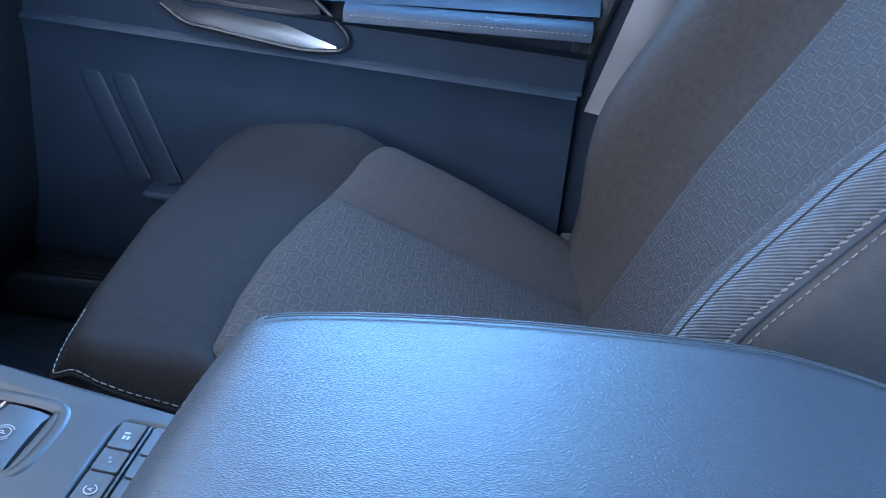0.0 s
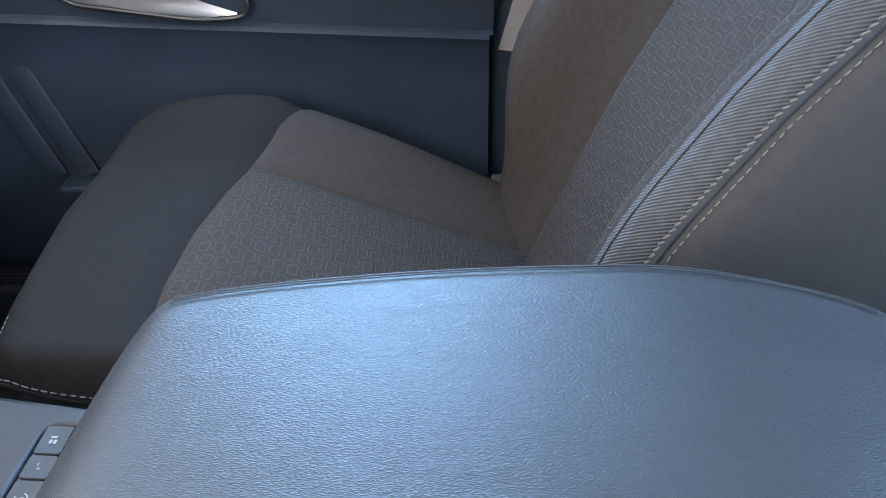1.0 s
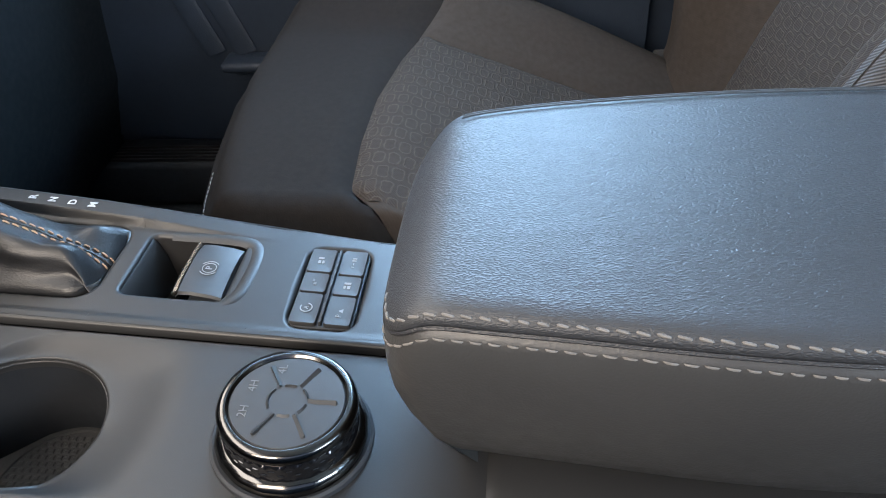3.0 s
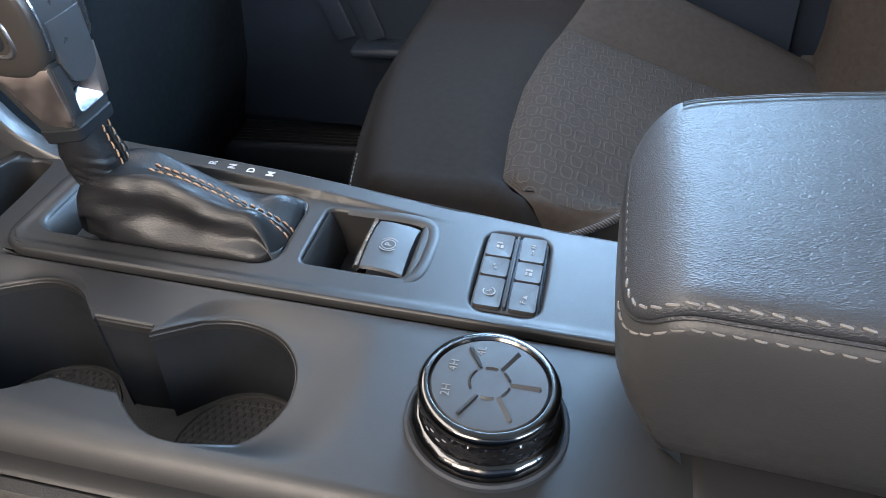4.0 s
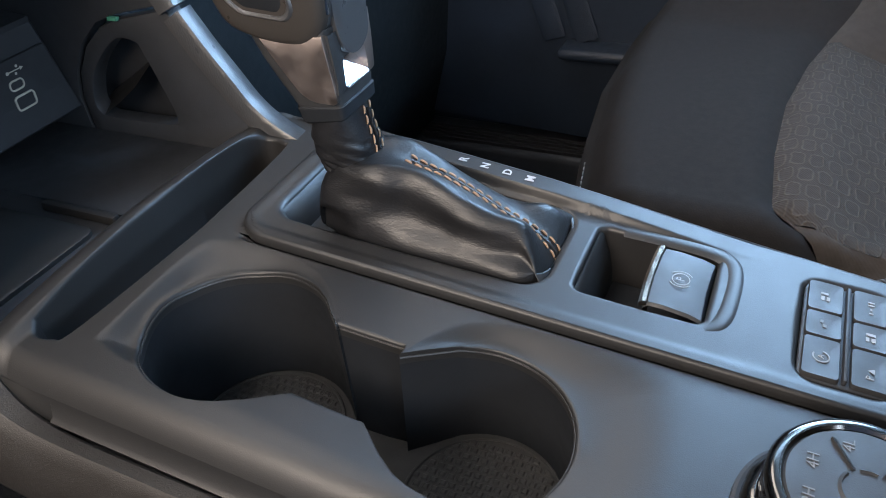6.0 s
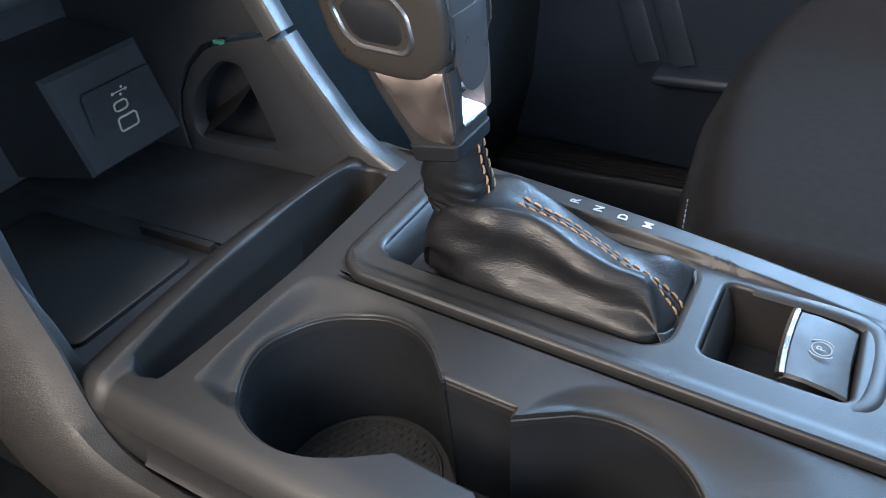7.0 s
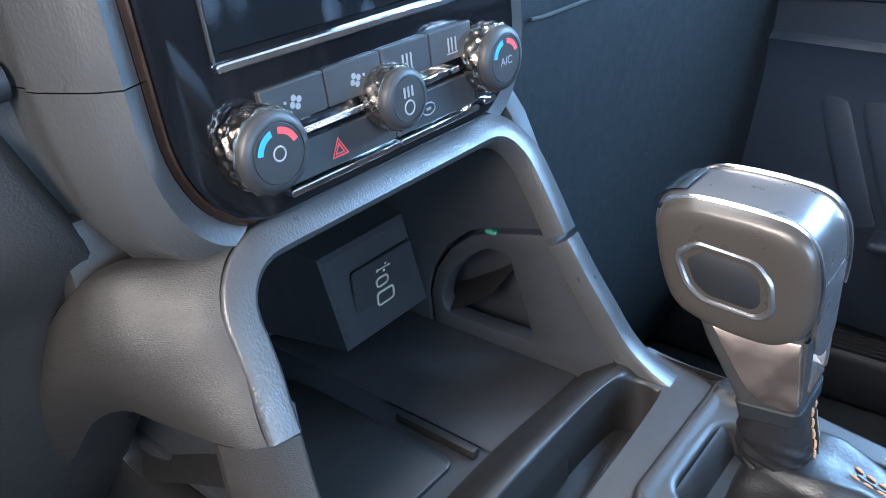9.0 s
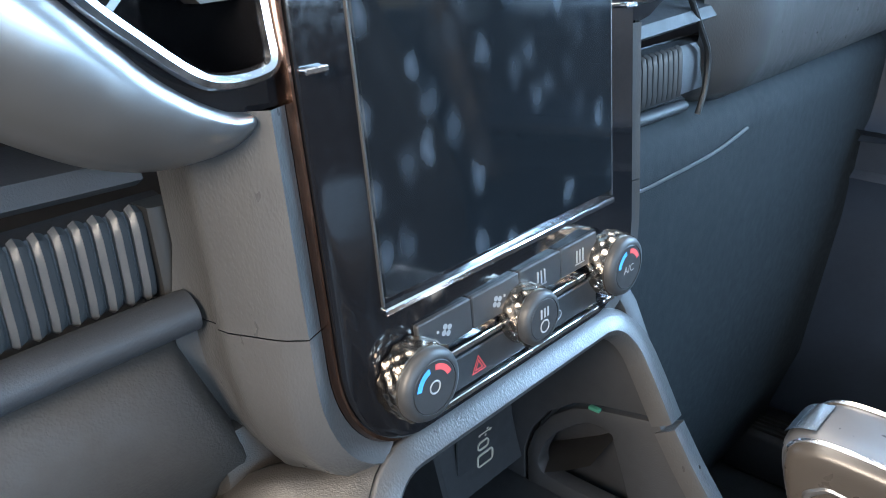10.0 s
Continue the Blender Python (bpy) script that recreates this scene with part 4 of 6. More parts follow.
def spline(vals, u):
    """Catmull-Rom through evenly keyed values at u."""
    i = min(len(vals) - 2, max(0, int(u)))
    t = u - i
    a, b, c, d = vals[max(0, i - 1)], vals[i], vals[i + 1], vals[min(len(vals) - 1, i + 2)]
    return 0.5 * (2 * b + (c - a) * t + (2 * a - 5 * b + 4 * c - d) * t * t + (3 * b - a - 3 * c + d) * t ** 3)


def boot_profile(u, n=56):
    """One cross-section of the boot: hollow near flank, rounded shoulder, sunken seam, far flank."""
    x, zn, yn, zc, zf, yf = (spline([row[k] for row in BOOT], u) for k in range(6))
    b = top(x)
    e = max(0.0, 0.016 - max(0.0, -0.1155 - x))
    e = 0.016 - math.sqrt(max(0.0, 0.016 ** 2 - e * e)) + 0.011 * smoothstep(-0.205, -0.231, x)
    knots = [(0.0215 + e, b - 0.010), (0.0228 + e, b + 0.0005), (yn - 0.0062, b + 0.34 * (zn - b)), (yn - 0.0042, b + 0.78 * (zn - b)), (yn, zn), (yn + 0.006, zn * 0.7 + zc * 0.3 + 0.0004),
             (0.0495, zc), (yf - 0.005, zf + 0.0005), (yf + 0.0015, b + 0.72 * (zf - b)), (yf + 0.0060, b + 0.25 * (zf - b)), (0.0790 - e, b - 0.001), (0.0795 - e, b - 0.010)]
    pts = []
    for k in range(n + 1):
        v = (len(knots) - 1) * k / n
        p = Vector((x, spline([q[0] for q in knots], v), spline([q[1] for q in knots], v)))
        h = smoothstep(0.0, 0.012, p.z - b)
        low = h * smoothstep(0.036, 0.026, p.y)
        p.z += 0.0009 * h * noise.noise(Vector((p.x * 60, p.y * 70, p.z * 60)))
        p.y -= low * (0.0013 * noise.noise(Vector((p.x * 45, 3.0, p.z * 170))) + 0.0010 * math.sin(p.x * 95 + p.z * 260))
        pts.append(p)
    return pts


NB = 110
rows = [boot_profile((len(BOOT) - 1) * j / NB) for j in range(NB + 1)]
boot = part("boot", grid(rows), LEATHER, shifter, "creased black leather boot with tan stitching", 80)
angs = [2 * math.pi * k / 72 for k in range(72)]


def neck_ring(cx, rx, cy, ry, z, tilt, wave=0.0):
    out = []
    for a in angs:
        c, s = math.cos(a), math.sin(a)
        x, y = cx + rx * math.copysign(abs(c) ** 0.78, c), cy + ry * math.copysign(abs(s) ** 0.78, s)
        out.append(Vector((x, y, z + tilt * (x - cx) + wave * (math.sin(2 * a + 0.9) + 0.5 * math.sin(5 * a)))))
    return out


NECK = [neck_ring(-0.2180, 0.0108, 0.0440, 0.0136, 0.470, 0.14), neck_ring(-0.2182, 0.0116, 0.0440, 0.0142, 0.464, 0.14), neck_ring(-0.2188, 0.0134, 0.0446, 0.0148, 0.456, 0.12), neck_ring(-0.2182, 0.0140, 0.0456, 0.0152, 0.450, 0.08, 0.0003),
        neck_ring(-0.2178, 0.0144, 0.0462, 0.0154, 0.4455, 0.0, 0.0006), neck_ring(-0.2174, 0.0145, 0.0466, 0.0154, 0.4425, -0.04, 0.0006), neck_ring(-0.2168, 0.0148, 0.0470, 0.0156, 0.4400, -0.05, 0.0006), neck_ring(-0.2160, 0.0156, 0.0475, 0.0162, 0.4375, -0.05, 0.0014), neck_ring(-0.2150, 0.0145, 0.0480, 0.0146, 0.4330, 0.0, 0.0)]
columns = [smooth_path([ring[k] for ring in NECK], 5) for k in range(len(angs))]
NECK_FINE = [[c[j] for c in columns] for j in range(len(columns[0]))]
for ring in NECK_FINE:
    mid = sum((p for p in ring), Vector()) / len(ring)
    for p in ring:
        w = smoothstep(0.462, 0.446, p.z)
        slant = p.z + 0.35 * p.x + 0.2 * p.y
        fold = 0.0010 * noise.noise(Vector((p.x * 70, p.y * 70, slant * 330))) + 0.0007 * noise.noise(Vector((p.x * 140 + 7, p.y * 140, slant * 700)))
        out = Vector((p.x - mid.x, p.y - mid.y, 0)).normalized()
        p += out * (w * fold + 0.0002 * noise.noise(p * 300))
neck = part("boot_neck", grid(NECK_FINE, close=True), LEATHER, shifter, "leather neck gathered below the lever", 80)


def seam_row(offset):
    """A line down the neck's rear and along the boot's back, set sideways by the offset in metres."""
    neck_pts = []
    for ring in NECK_FINE[5:30:5]:
        y = 0.0482 + offset
        best = min((p for p in ring if p.x > -0.212), key=lambda p: abs(p.y - y))
        neck_pts.append(Vector((best.x + 0.0005, y, best.z)))
    body_pts = []
    for row in rows:
        if row[0].x < -0.1885 or row[0].x > -0.1145:
            continue
        y = lerp_table(SEAM_Y, row[0].x) + offset
        for p, q in zip(row[18:40], row[19:41]):
            if p.y <= y <= q.y:
                body_pts.append(p + (q - p) * ((y - p.y) / max(1e-9, q.y - p.y)) + Vector((0, 0, 0.0005)))
                break
    return neck_pts, body_pts


for off in (-0.0032, 0.0032):
    a, b = seam_row(off)
    part("boot_stitching", stitches(smooth_path(a, 6), 0.0040, 0.0050, 0.00055, (0.9, 0, 0.3), 0.25), THREAD_TAN, neck, "tan stitches")
    part("boot_stitching", stitches(smooth_path(b[::3], 4), 0.0040, 0.0050, 0.00055, (0.35, 0, 0.93), 0.15), THREAD_TAN, boot, "tan stitches")
a, b = seam_row(0.0)
part("boot_seam", sweep(smooth_path(a, 4), round_profile(0.0008, 6), (1, 0, 0.3)), LEATHER, neck)
part("boot_seam", sweep(smooth_path([p - Vector((0, 0, 0.0004)) for p in b[::3]], 3), round_profile(0.0008, 6), (0.3, 0, 1)), LEATHER, boot)

# lever: black collar, tapering black shroud with smoked chrome plates, grip head with two cheeks and a spine
part("collar", grid([super_ring(-0.2285, -0.2072, 0.0290, 0.0585, 0.4632, 9, tilt=-0.16), super_ring(-0.2293, -0.2064, 0.0284, 0.0592, 0.4640, 9, tilt=-0.16), super_ring(-0.2312, -0.2064, 0.0282, 0.0596, 0.4706, 9, tilt=-0.12), super_ring(-0.2306, -0.2070, 0.0288, 0.0590, 0.4714, 9, tilt=-0.12)], close=True, cap0=True, cap1=True), WELL, shifter, "black lower collar", 30)
CHIN = ((0.4700, -0.2305, -0.2072, 0.0292, 0.0590), (0.4800, -0.2352, -0.2074, 0.0284, 0.0610), (0.4950, -0.2440, -0.2080, 0.0278, 0.0640), (0.5080, -0.2500, -0.2085, 0.0275, 0.0660))
RECESS = ((0.4800, -0.2075), (0.4806, -0.2085), (0.4812, -0.2136), (0.4950, -0.2136), (0.4990, -0.2090))


def chin_at(z, x1=None):
    x0, y0, y1 = (lerp_table([(c[0], c[k]) for c in CHIN], z) for k in (1, 3, 4))
    return super_ring(x0, x1 or lerp_table([(c[0], c[2]) for c in CHIN], z), y0, y1, z, 9)


part("shroud", grid([super_ring(-0.2302, -0.2072, 0.0292, 0.0590, 0.4700, 9, tilt=-0.12), super_ring(-0.2322, -0.2073, 0.0289, 0.0596, 0.4740, 9, tilt=-0.06)] + [chin_at(z, x) for z, x in RECESS] + [chin_at(0.5080)], close=True, cap0=True, cap1=True), BUTTON, shifter, "satin black shroud below the grip", 30)


def chin_near(x, z, lift):
    return Vector((x, lerp_table([(c[0], c[3]) for c in CHIN], z) - lift, z))


def chin_rear(y, z, lift):
    return Vector((lerp_table([(c[0], c[2]) for c in CHIN], z) + lift, y, z))


def raised_plate(name, outline, place, mat, label, h=0.0007, parent=None):
    cx, cz = (sum(p[k] for p in outline) / len(outline) for k in (0, 1))
    ring = lambda f, lift: [place(cx + (a - cx) * f, cz + (b - cz) * f, lift) for a, b in outline]
    return part(name, grid([ring(1.0, -0.0015), ring(1.0, h - 0.0003), ring(0.97, h), ring(0.5, h)], close=True, cap1=True), mat, parent or shifter, label)


raised_plate("side_plate", [(p.x, p.z) for p in smooth_path([(-0.2410, 0, 0.5030), (-0.2345, 0, 0.4920), (-0.2275, 0, 0.4810), (-0.2245, 0, 0.4778), (-0.2205, 0, 0.4757), (-0.2150, 0, 0.4752), (-0.2085, 0, 0.4760), (-0.2080, 0, 0.4850), (-0.2088, 0, 0.4950), (-0.2095, 0, 0.5060)], 3)], chin_near, SMOKED, "smoked chrome side plate")
INSET = ((0.4796, 0.0385, 0.0520, -0.2066), (0.4800, 0.0365, 0.0538, -0.2062), (0.4806, 0.0358, 0.0544, -0.2065), (0.4840, 0.0352, 0.0548, -0.2094), (0.4890, 0.0350, 0.0552, -0.2138))
part("chrome_insert", grid([[(x, a + (b - a) * k / 4, z) for k in range(5)] for z, a, b, x in INSET]), CHROME, shifter, "bright chrome wedge")
for y0, y1, mat in ((0.0290, 0.0352, BUTTON), (0.0548, 0.0606, SMOKED)):
    part("plate_rail", grid([[(-0.2145, y0 + dy * f, z), (x, y0 + dy * f, z), (x + 0.0006, (y0 + y1 + dy) / 2, z), (x, y1 + dy, z), (-0.2145, y1 + dy, z)] for z, x, dy, f in ((0.4796, -0.2076, 0.0, 1), (0.4802, -0.2071, 0.0, 1), (0.4850, -0.2070, 0.0004, 1), (0.4950, -0.2074, 0.0018, 0.2), (0.5060, -0.2080, 0.0028, 0.0))], cap0=True), mat, shifter)
raised_plate("spine_tail", [(p.x, p.z) for p in smooth_path([(0.0345, 0, 0.5260), (0.0345, 0, 0.5150), (0.0352, 0, 0.5050), (0.0380, 0, 0.4975), (0.0425, 0, 0.4935), (0.0480, 0, 0.4922), (0.0535, 0, 0.4935), (0.0585, 0, 0.4975), (0.0605, 0, 0.5050), (0.0610, 0, 0.5150), (0.0610, 0, 0.5260)], 3)], chin_rear, SPINE, "rounded tail of the grip's spine", 0.0019)

# outline of the head from the side
HEAD = smooth_path([(-0.2640, 0, 0.5250), (-0.2608, 0, 0.5150), (-0.2560, 0, 0.5075), (-0.2475, 0, 0.5035), (-0.2350, 0, 0.5010), (-0.2200, 0, 0.5008), (-0.2118, 0, 0.5050), (-0.2078, 0, 0.5115), (-0.2066, 0, 0.5200), (-0.2072, 0, 0.5320), (-0.2100, 0, 0.5420), (-0.2165, 0, 0.5485),
                    (-0.2280, 0, 0.5508), (-0.2480, 0, 0.5518), (-0.2580, 0, 0.5505), (-0.2640, 0, 0.5460), (-0.2662, 0, 0.5380), (-0.2640, 0, 0.5250)], 5)[:-1]
HC = Vector((-0.2360, 0, 0.5265))


def head_ring(f, y, front=0.0, grow=0.0):
    out = []
    for p in HEAD:
        d = p - HC
        out.append(Vector((HC.x + d.x * f - front * smoothstep(0.008, 0.026, -d.x) + (grow if d.x > 0 else -grow) * min(1, abs(d.x) / 0.02), y, HC.z + d.z * f + grow * d.z / 0.025)))
    return out


MID = 0.0470
spine = [(0.965, 0.0300, 0.0), (0.978, 0.0315, 0.0015), (0.985, 0.0345, 0.0032), (0.990, 0.0400, 0.0048), (0.992, MID, 0.0054), (0.990, 0.0540, 0.0048), (0.985, 0.0595, 0.0032), (0.978, 0.0625, 0.0015), (0.965, 0.0640, 0.0)]
part("head_spine", grid([head_ring(f, y, fr) for f, y, fr in spine], close=True, cap0=True, cap1=True), SPINE, shifter, "satin grey spine over the grip head", 60)
for s in (1, -1):
    side = lambda y: y if s > 0 else 2 * MID - y
    part("head_cheek", grid([head_ring(f, side(y), fr) for f, y, fr in ((0.955, 0.0335, 0.001), (0.995, 0.0325, 0.0018), (1.0, 0.0312, 0.001), (0.995, 0.0296, 0.0), (0.975, 0.0280, 0.0), (0.935, 0.0266, 0.0), (0.86, 0.0257, 0.0), (0.70, 0.0252, 0.0), (0.40, 0.0250, 0.0))], close=True, cap1=True), KNOB_SATIN, shifter, "satin graphite side of the grip head", 60)
    # chrome bead added for the highlight caught by the cheek's raised edge
    line = [p for p in head_ring(0.999, side(0.0308), 0.0008)]
    line = [line[(k + 34) % len(line)] for k in range(len(line))]
    part("edge_highlight", sweep(line[3:43], round_profile(0.0011, 8), (0, 1, 0)), CHROME, shifter, "chrome bead standing in for the highlight on the grip head's edge")
tab = [p for p in HEAD if p.x < -0.2535 and p.z > 0.5425]
part("chrome_tab", grid([[Vector((p.x - 0.0056 * smoothstep(0.008, 0.026, HC.x - p.x), y, p.z + 0.0007 - 0.0002 * abs(y - MID) / 0.01)) for y in (0.0365, 0.0400, MID, 0.0540, 0.0575)] for p in tab]), CHROME, shifter, "bright chrome front tab", 60)
# release button in the driver-side face: six-sided rim with a dark inset
HEX = [(-0.2572, 0.5310), (-0.2490, 0.5375), (-0.2270, 0.5352), (-0.2210, 0.5285), (-0.2192, 0.5170), (-0.2232, 0.5122), (-0.2455, 0.5140), (-0.2520, 0.5190)]


def hex_loop(f, y):
    cx, cz = -0.2375, 0.5253
    base = [Vector((x, 0, z)) for x, z in HEX]
    out = []
    for a, b, c in zip(base[-1:] + base[:-1], base, base[1:] + base[:1]):
        p, q = b + (a - b).normalized() * 0.0024, b + (c - b).normalized() * 0.0024
        out += [p, b + ((p - b) + (q - b)) * 0.28, q]
    return [Vector((cx + (p.x - cx) * f, y, cz + (p.z - cz) * f)) for p in out]


rim = part("button_rim", grid([hex_loop(1.05, 0.0262), hex_loop(1.02, 0.0247), hex_loop(0.97, 0.0241), hex_loop(0.90, 0.0243), hex_loop(0.86, 0.0252), hex_loop(0.85, 0.0275)], close=True), SILVER, shifter, "satin six-sided button rim")
part("release_button", grid([hex_loop(0.85, 0.0272), hex_loop(0.84, 0.0258), hex_loop(0.72, 0.0249)], close=True, cap1=True), WELL, rim, "black release button")

# ---- storage bin below the climate panel ----
bin_ob = thing("storage_bin", "open dark storage bin below the climate controls", "storage bin")
part("floor_panel", box(-0.520, -0.322, -0.088, 0.088, 0.392, 0.402, 0.002), PLASTIC_DEEP, bin_ob)
part("back_wall", box(-0.535, -0.520, -0.095, 0.095, 0.385, 0.575, 0.002), PLASTIC_DEEP, bin_ob)
part("roof_panel", box(-0.520, -0.385, -0.095, 0.095, 0.562, 0.574, 0.002), PLASTIC_DEEP, bin_ob)
mat_outline = rrect(-0.470, -0.3480, -0.0790, -0.0060, 0.006, 5)
part("bin_mat", grid([[(x, y, 0.402) for x, y in mat_outline], [(x, y, 0.4044) for x, y in mat_outline], [(-0.409 + (x + 0.409) * 0.985, -0.0435 + (y + 0.0435) * 0.98, 0.4050) for x, y in mat_outline]], close=True, cap1=True), PLASTIC, bin_ob, "removable flat dark mat with a rounded corner")
part("ridge_bar", box(-0.3950, -0.3420, 0.0010, 0.0060, 0.402, 0.4075, 0.0012), PLASTIC, bin_ob)
part("floor_step", box(-0.515, -0.335, 0.010, 0.086, 0.400, 0.4032, 0.001), PLASTIC_DEEP, bin_ob)
# socket block that leans out of the back corner
block = part("socket_block", grid([[(-0.4480, 0.0135, 0.4765), (-0.4480, 0.0765, 0.4765), (-0.4440, 0.0860, 0.4190), (-0.4440, 0.0200, 0.4190)],
                                   [(-0.4505, 0.0108, 0.4790), (-0.4505, 0.0790, 0.4790), (-0.4460, 0.0880, 0.4170), (-0.4460, 0.0180, 0.4170)],
                                   [(-0.5200, 0.0080, 0.4830), (-0.5200, 0.0850, 0.4830), (-0.5200, 0.0880, 0.4050), (-0.5200, 0.0150, 0.4050)]], close=True, cap0=True), PLASTIC_DEEP, bin_ob, "sloped block with charging sockets")
BM = Matrix.Translation((-0.4455, 0.0520, 0.4478)) @ Matrix(((0, 0.066, 1, 0), (1, 0.0, 0, 0), (0, 1, -0.066, 0), (0, 0, 0, 1)))


def flat_ring(x0, x1, y0, y1, r, w, h):
    a, b = rrect(x0, x1, y0, y1, r, 5), rrect(x0 + w, x1 - w, y0 + w, y1 - w, max(0.0004, r - w), 5)
    return grid([[(x, y, -0.0005) for x, y in a], [(x, y, h) for x, y in a], [(x, y, h) for x, y in b], [(x, y, -0.0006) for x, y in b]], close=True)


part("socket_plate", moved(grid([[(x, y, 0.0) for x, y in rrect(-0.024, 0.026, -0.0265, 0.0165, 0.003)], [(x, y, 0.0010) for x, y in rrect(-0.0236, 0.0256, -0.0261, 0.0161, 0.003)]], close=True, cap1=True), BM), PLASTIC_DEEP, block)
part("large_socket", moved(flat_ring(-0.0070, 0.0075, -0.0145, -0.0050, 0.0026, 0.0011, 0.0018), BM), SOCKET_TRIM, block, "pale-rimmed charging socket")
part("small_socket", moved(flat_ring(-0.0068, 0.0035, -0.0020, 0.0045, 0.0028, 0.0009, 0.0018), BM), SOCKET_TRIM, block, "pale-rimmed small charging socket")
bm = box(-0.0045, 0.0045, 0.0090, 0.0096, 0.0009, 0.0013)
for a, b, r in ((-0.0048, 0.0093, 0.0011), (0.0022, 0.0113, 0.0009), (0.0005, 0.0073, 0.0009)):
    v = [bm.verts.new((a + r * math.cos(2 * math.pi * k / 10), b + r * math.sin(2 * math.pi * k / 10), 0.0013)) for k in range(10)]
    bm.faces.new(v)
v = [bm.verts.new(p) for p in ((0.0040, 0.0080, 0.0013), (0.0064, 0.0093, 0.0013), (0.0040, 0.0106, 0.0013))]
bm.faces.new(v)
part("charging_icon", moved(bm, BM), SOCKET_TRIM, block)
part("green_clip", box(-0.3920, -0.3850, 0.0836, 0.0866, 0.4786, 0.4808, 0.0004), GREEN_PLASTIC, bin_ob, "small green plastic clip in the gap")

# side frames of the bin: upper arch, lower rails, and cheeks with a triangular grip opening
RAIL = [(-0.3720, 0.5500), (-0.3655, 0.5350), (-0.3530, 0.5120), (-0.3415, 0.4890), (-0.3280, 0.4660), (-0.3080, 0.4350), (-0.2960, 0.4240), (-0.2800, 0.4150)]


def rail_x(z):
    return lerp_table(sorted((zz, xx) for xx, zz in RAIL), z)


def arch_path():
    """The bin's frame: up the driver's side, across under the controls, and down the passenger's side."""
    pts = []
    ys, zc, r = 0.0915, 0.5485, 0.026
    for z in (0.4895, 0.500, 0.510, 0.5215):
        pts.append(Vector((rail_x(z), -ys - 0.006 * (1 - smoothstep(0.486, 0.5235, z)), z)))
    for k in range(1, 9):
        a = radians(180 - 90 * k / 8)
        pts.append(Vector((rail_x(min(0.55, zc - r + r * math.sin(a))), -ys + r + r * math.cos(a), zc - r + r * math.sin(a))))
    for k in range(1, 9):
        pts.append(Vector((-0.3715, -ys + r + (2 * ys - 2 * r) * k / 8, zc)))
    for k in range(1, 9):
        a = radians(90 - 90 * k / 8)
        pts.append(Vector((rail_x(min(0.55, zc - r + r * math.sin(a))), ys - r + r * math.cos(a), zc - r + r * math.sin(a))))
    for z in (0.5215, 0.510, 0.500, 0.4895):
        pts.append(Vector((rail_x(z), ys, z)))
    return pts


FR = Vector((0.86, 0.0, 0.51))
band = [(-0.0068, -0.012), (-0.0068, -0.0018), (-0.0056, -0.0004), (0.0052, 0.0), (0.0070, -0.0020), (0.0072, -0.012)]
part("arch_trim", sweep(arch_path(), band, FR), GRAINED, bin_ob, "leather-grained satin arch trim", 50)
# the driver's side carries a wide rolled outer skin beside the narrow inner facet
INNER = [(-0.3425, -0.0905, 0.4868), (-0.335, -0.094, 0.4575), (-0.324, -0.096, 0.442), (-0.316, -0.098, 0.427), (-0.309, -0.1015, 0.416), (-0.298, -0.105, 0.404), (-0.287, -0.1075, 0.396), (-0.265, -0.1090, 0.3925), (-0.24, -0.1095, 0.391)]
RIDGE = [(-0.346, -0.0995, 0.4868), (-0.3405, -0.103, 0.4585), (-0.331, -0.1055, 0.4425), (-0.325, -0.108, 0.428), (-0.317, -0.1105, 0.418), (-0.3055, -0.1145, 0.407), (-0.293, -0.117, 0.400), (-0.270, -0.1170, 0.3945), (-0.24, -0.1165, 0.3925)]
OUTER = [(-0.364, -0.1125, 0.4868), (-0.361, -0.1145, 0.4575), (-0.356, -0.118, 0.435), (-0.350, -0.122, 0.415), (-0.342, -0.1245, 0.400), (-0.330, -0.127, 0.388), (-0.312, -0.128, 0.378), (-0.285, -0.1265, 0.365), (-0.245, -0.124, 0.360)]


for x in (-0.20, -0.16, -0.12, -0.08, -0.04, 0.0, 0.05, 0.10):
    INNER.append((x, -0.1090, top(x) - 0.0232))
    RIDGE.append((x, -0.1168, top(x) - 0.0226))
    OUTER.append((x, -0.1242, top(x) - 0.0520))


def even_out(path, times=14):
    for _ in range(times):
        path = path[:1] + [(a + b * 2 + c) / 4 for a, b, c in zip(path, path[1:], path[2:])] + path[-1:]
    return path


def driver_rail():
    """The rail's narrow inner facet, its ridge and the wide rolled outer skin, from the seam down and on along the console's flank."""
    rows = []
    for a, b, c in zip(*(even_out(smooth_path(q, 4)) for q in (INNER, RIDGE, OUTER))):
        d = c - b
        out = Vector((0.35, -0.80, 0.1))
        rows.append([a + Vector((-0.03, 0.002, -0.004)), a + Vector((-0.0015, 0.0004, -0.0008)), a + (b - a) * 0.12, a + (b - a) * 0.86, b + d * 0.05,
                     b + d * 0.20 + out * 0.0014, b + d * 0.45 + out * 0.0026, b + d * 0.72 + out * 0.0024, c, c + d * 0.25 + Vector((-0.002, 0.005, -0.003)), c + d * 0.5 + Vector((0, 0.015, -0.006))])
    return grid(rows, close=True, cap0=True, cap1=True)


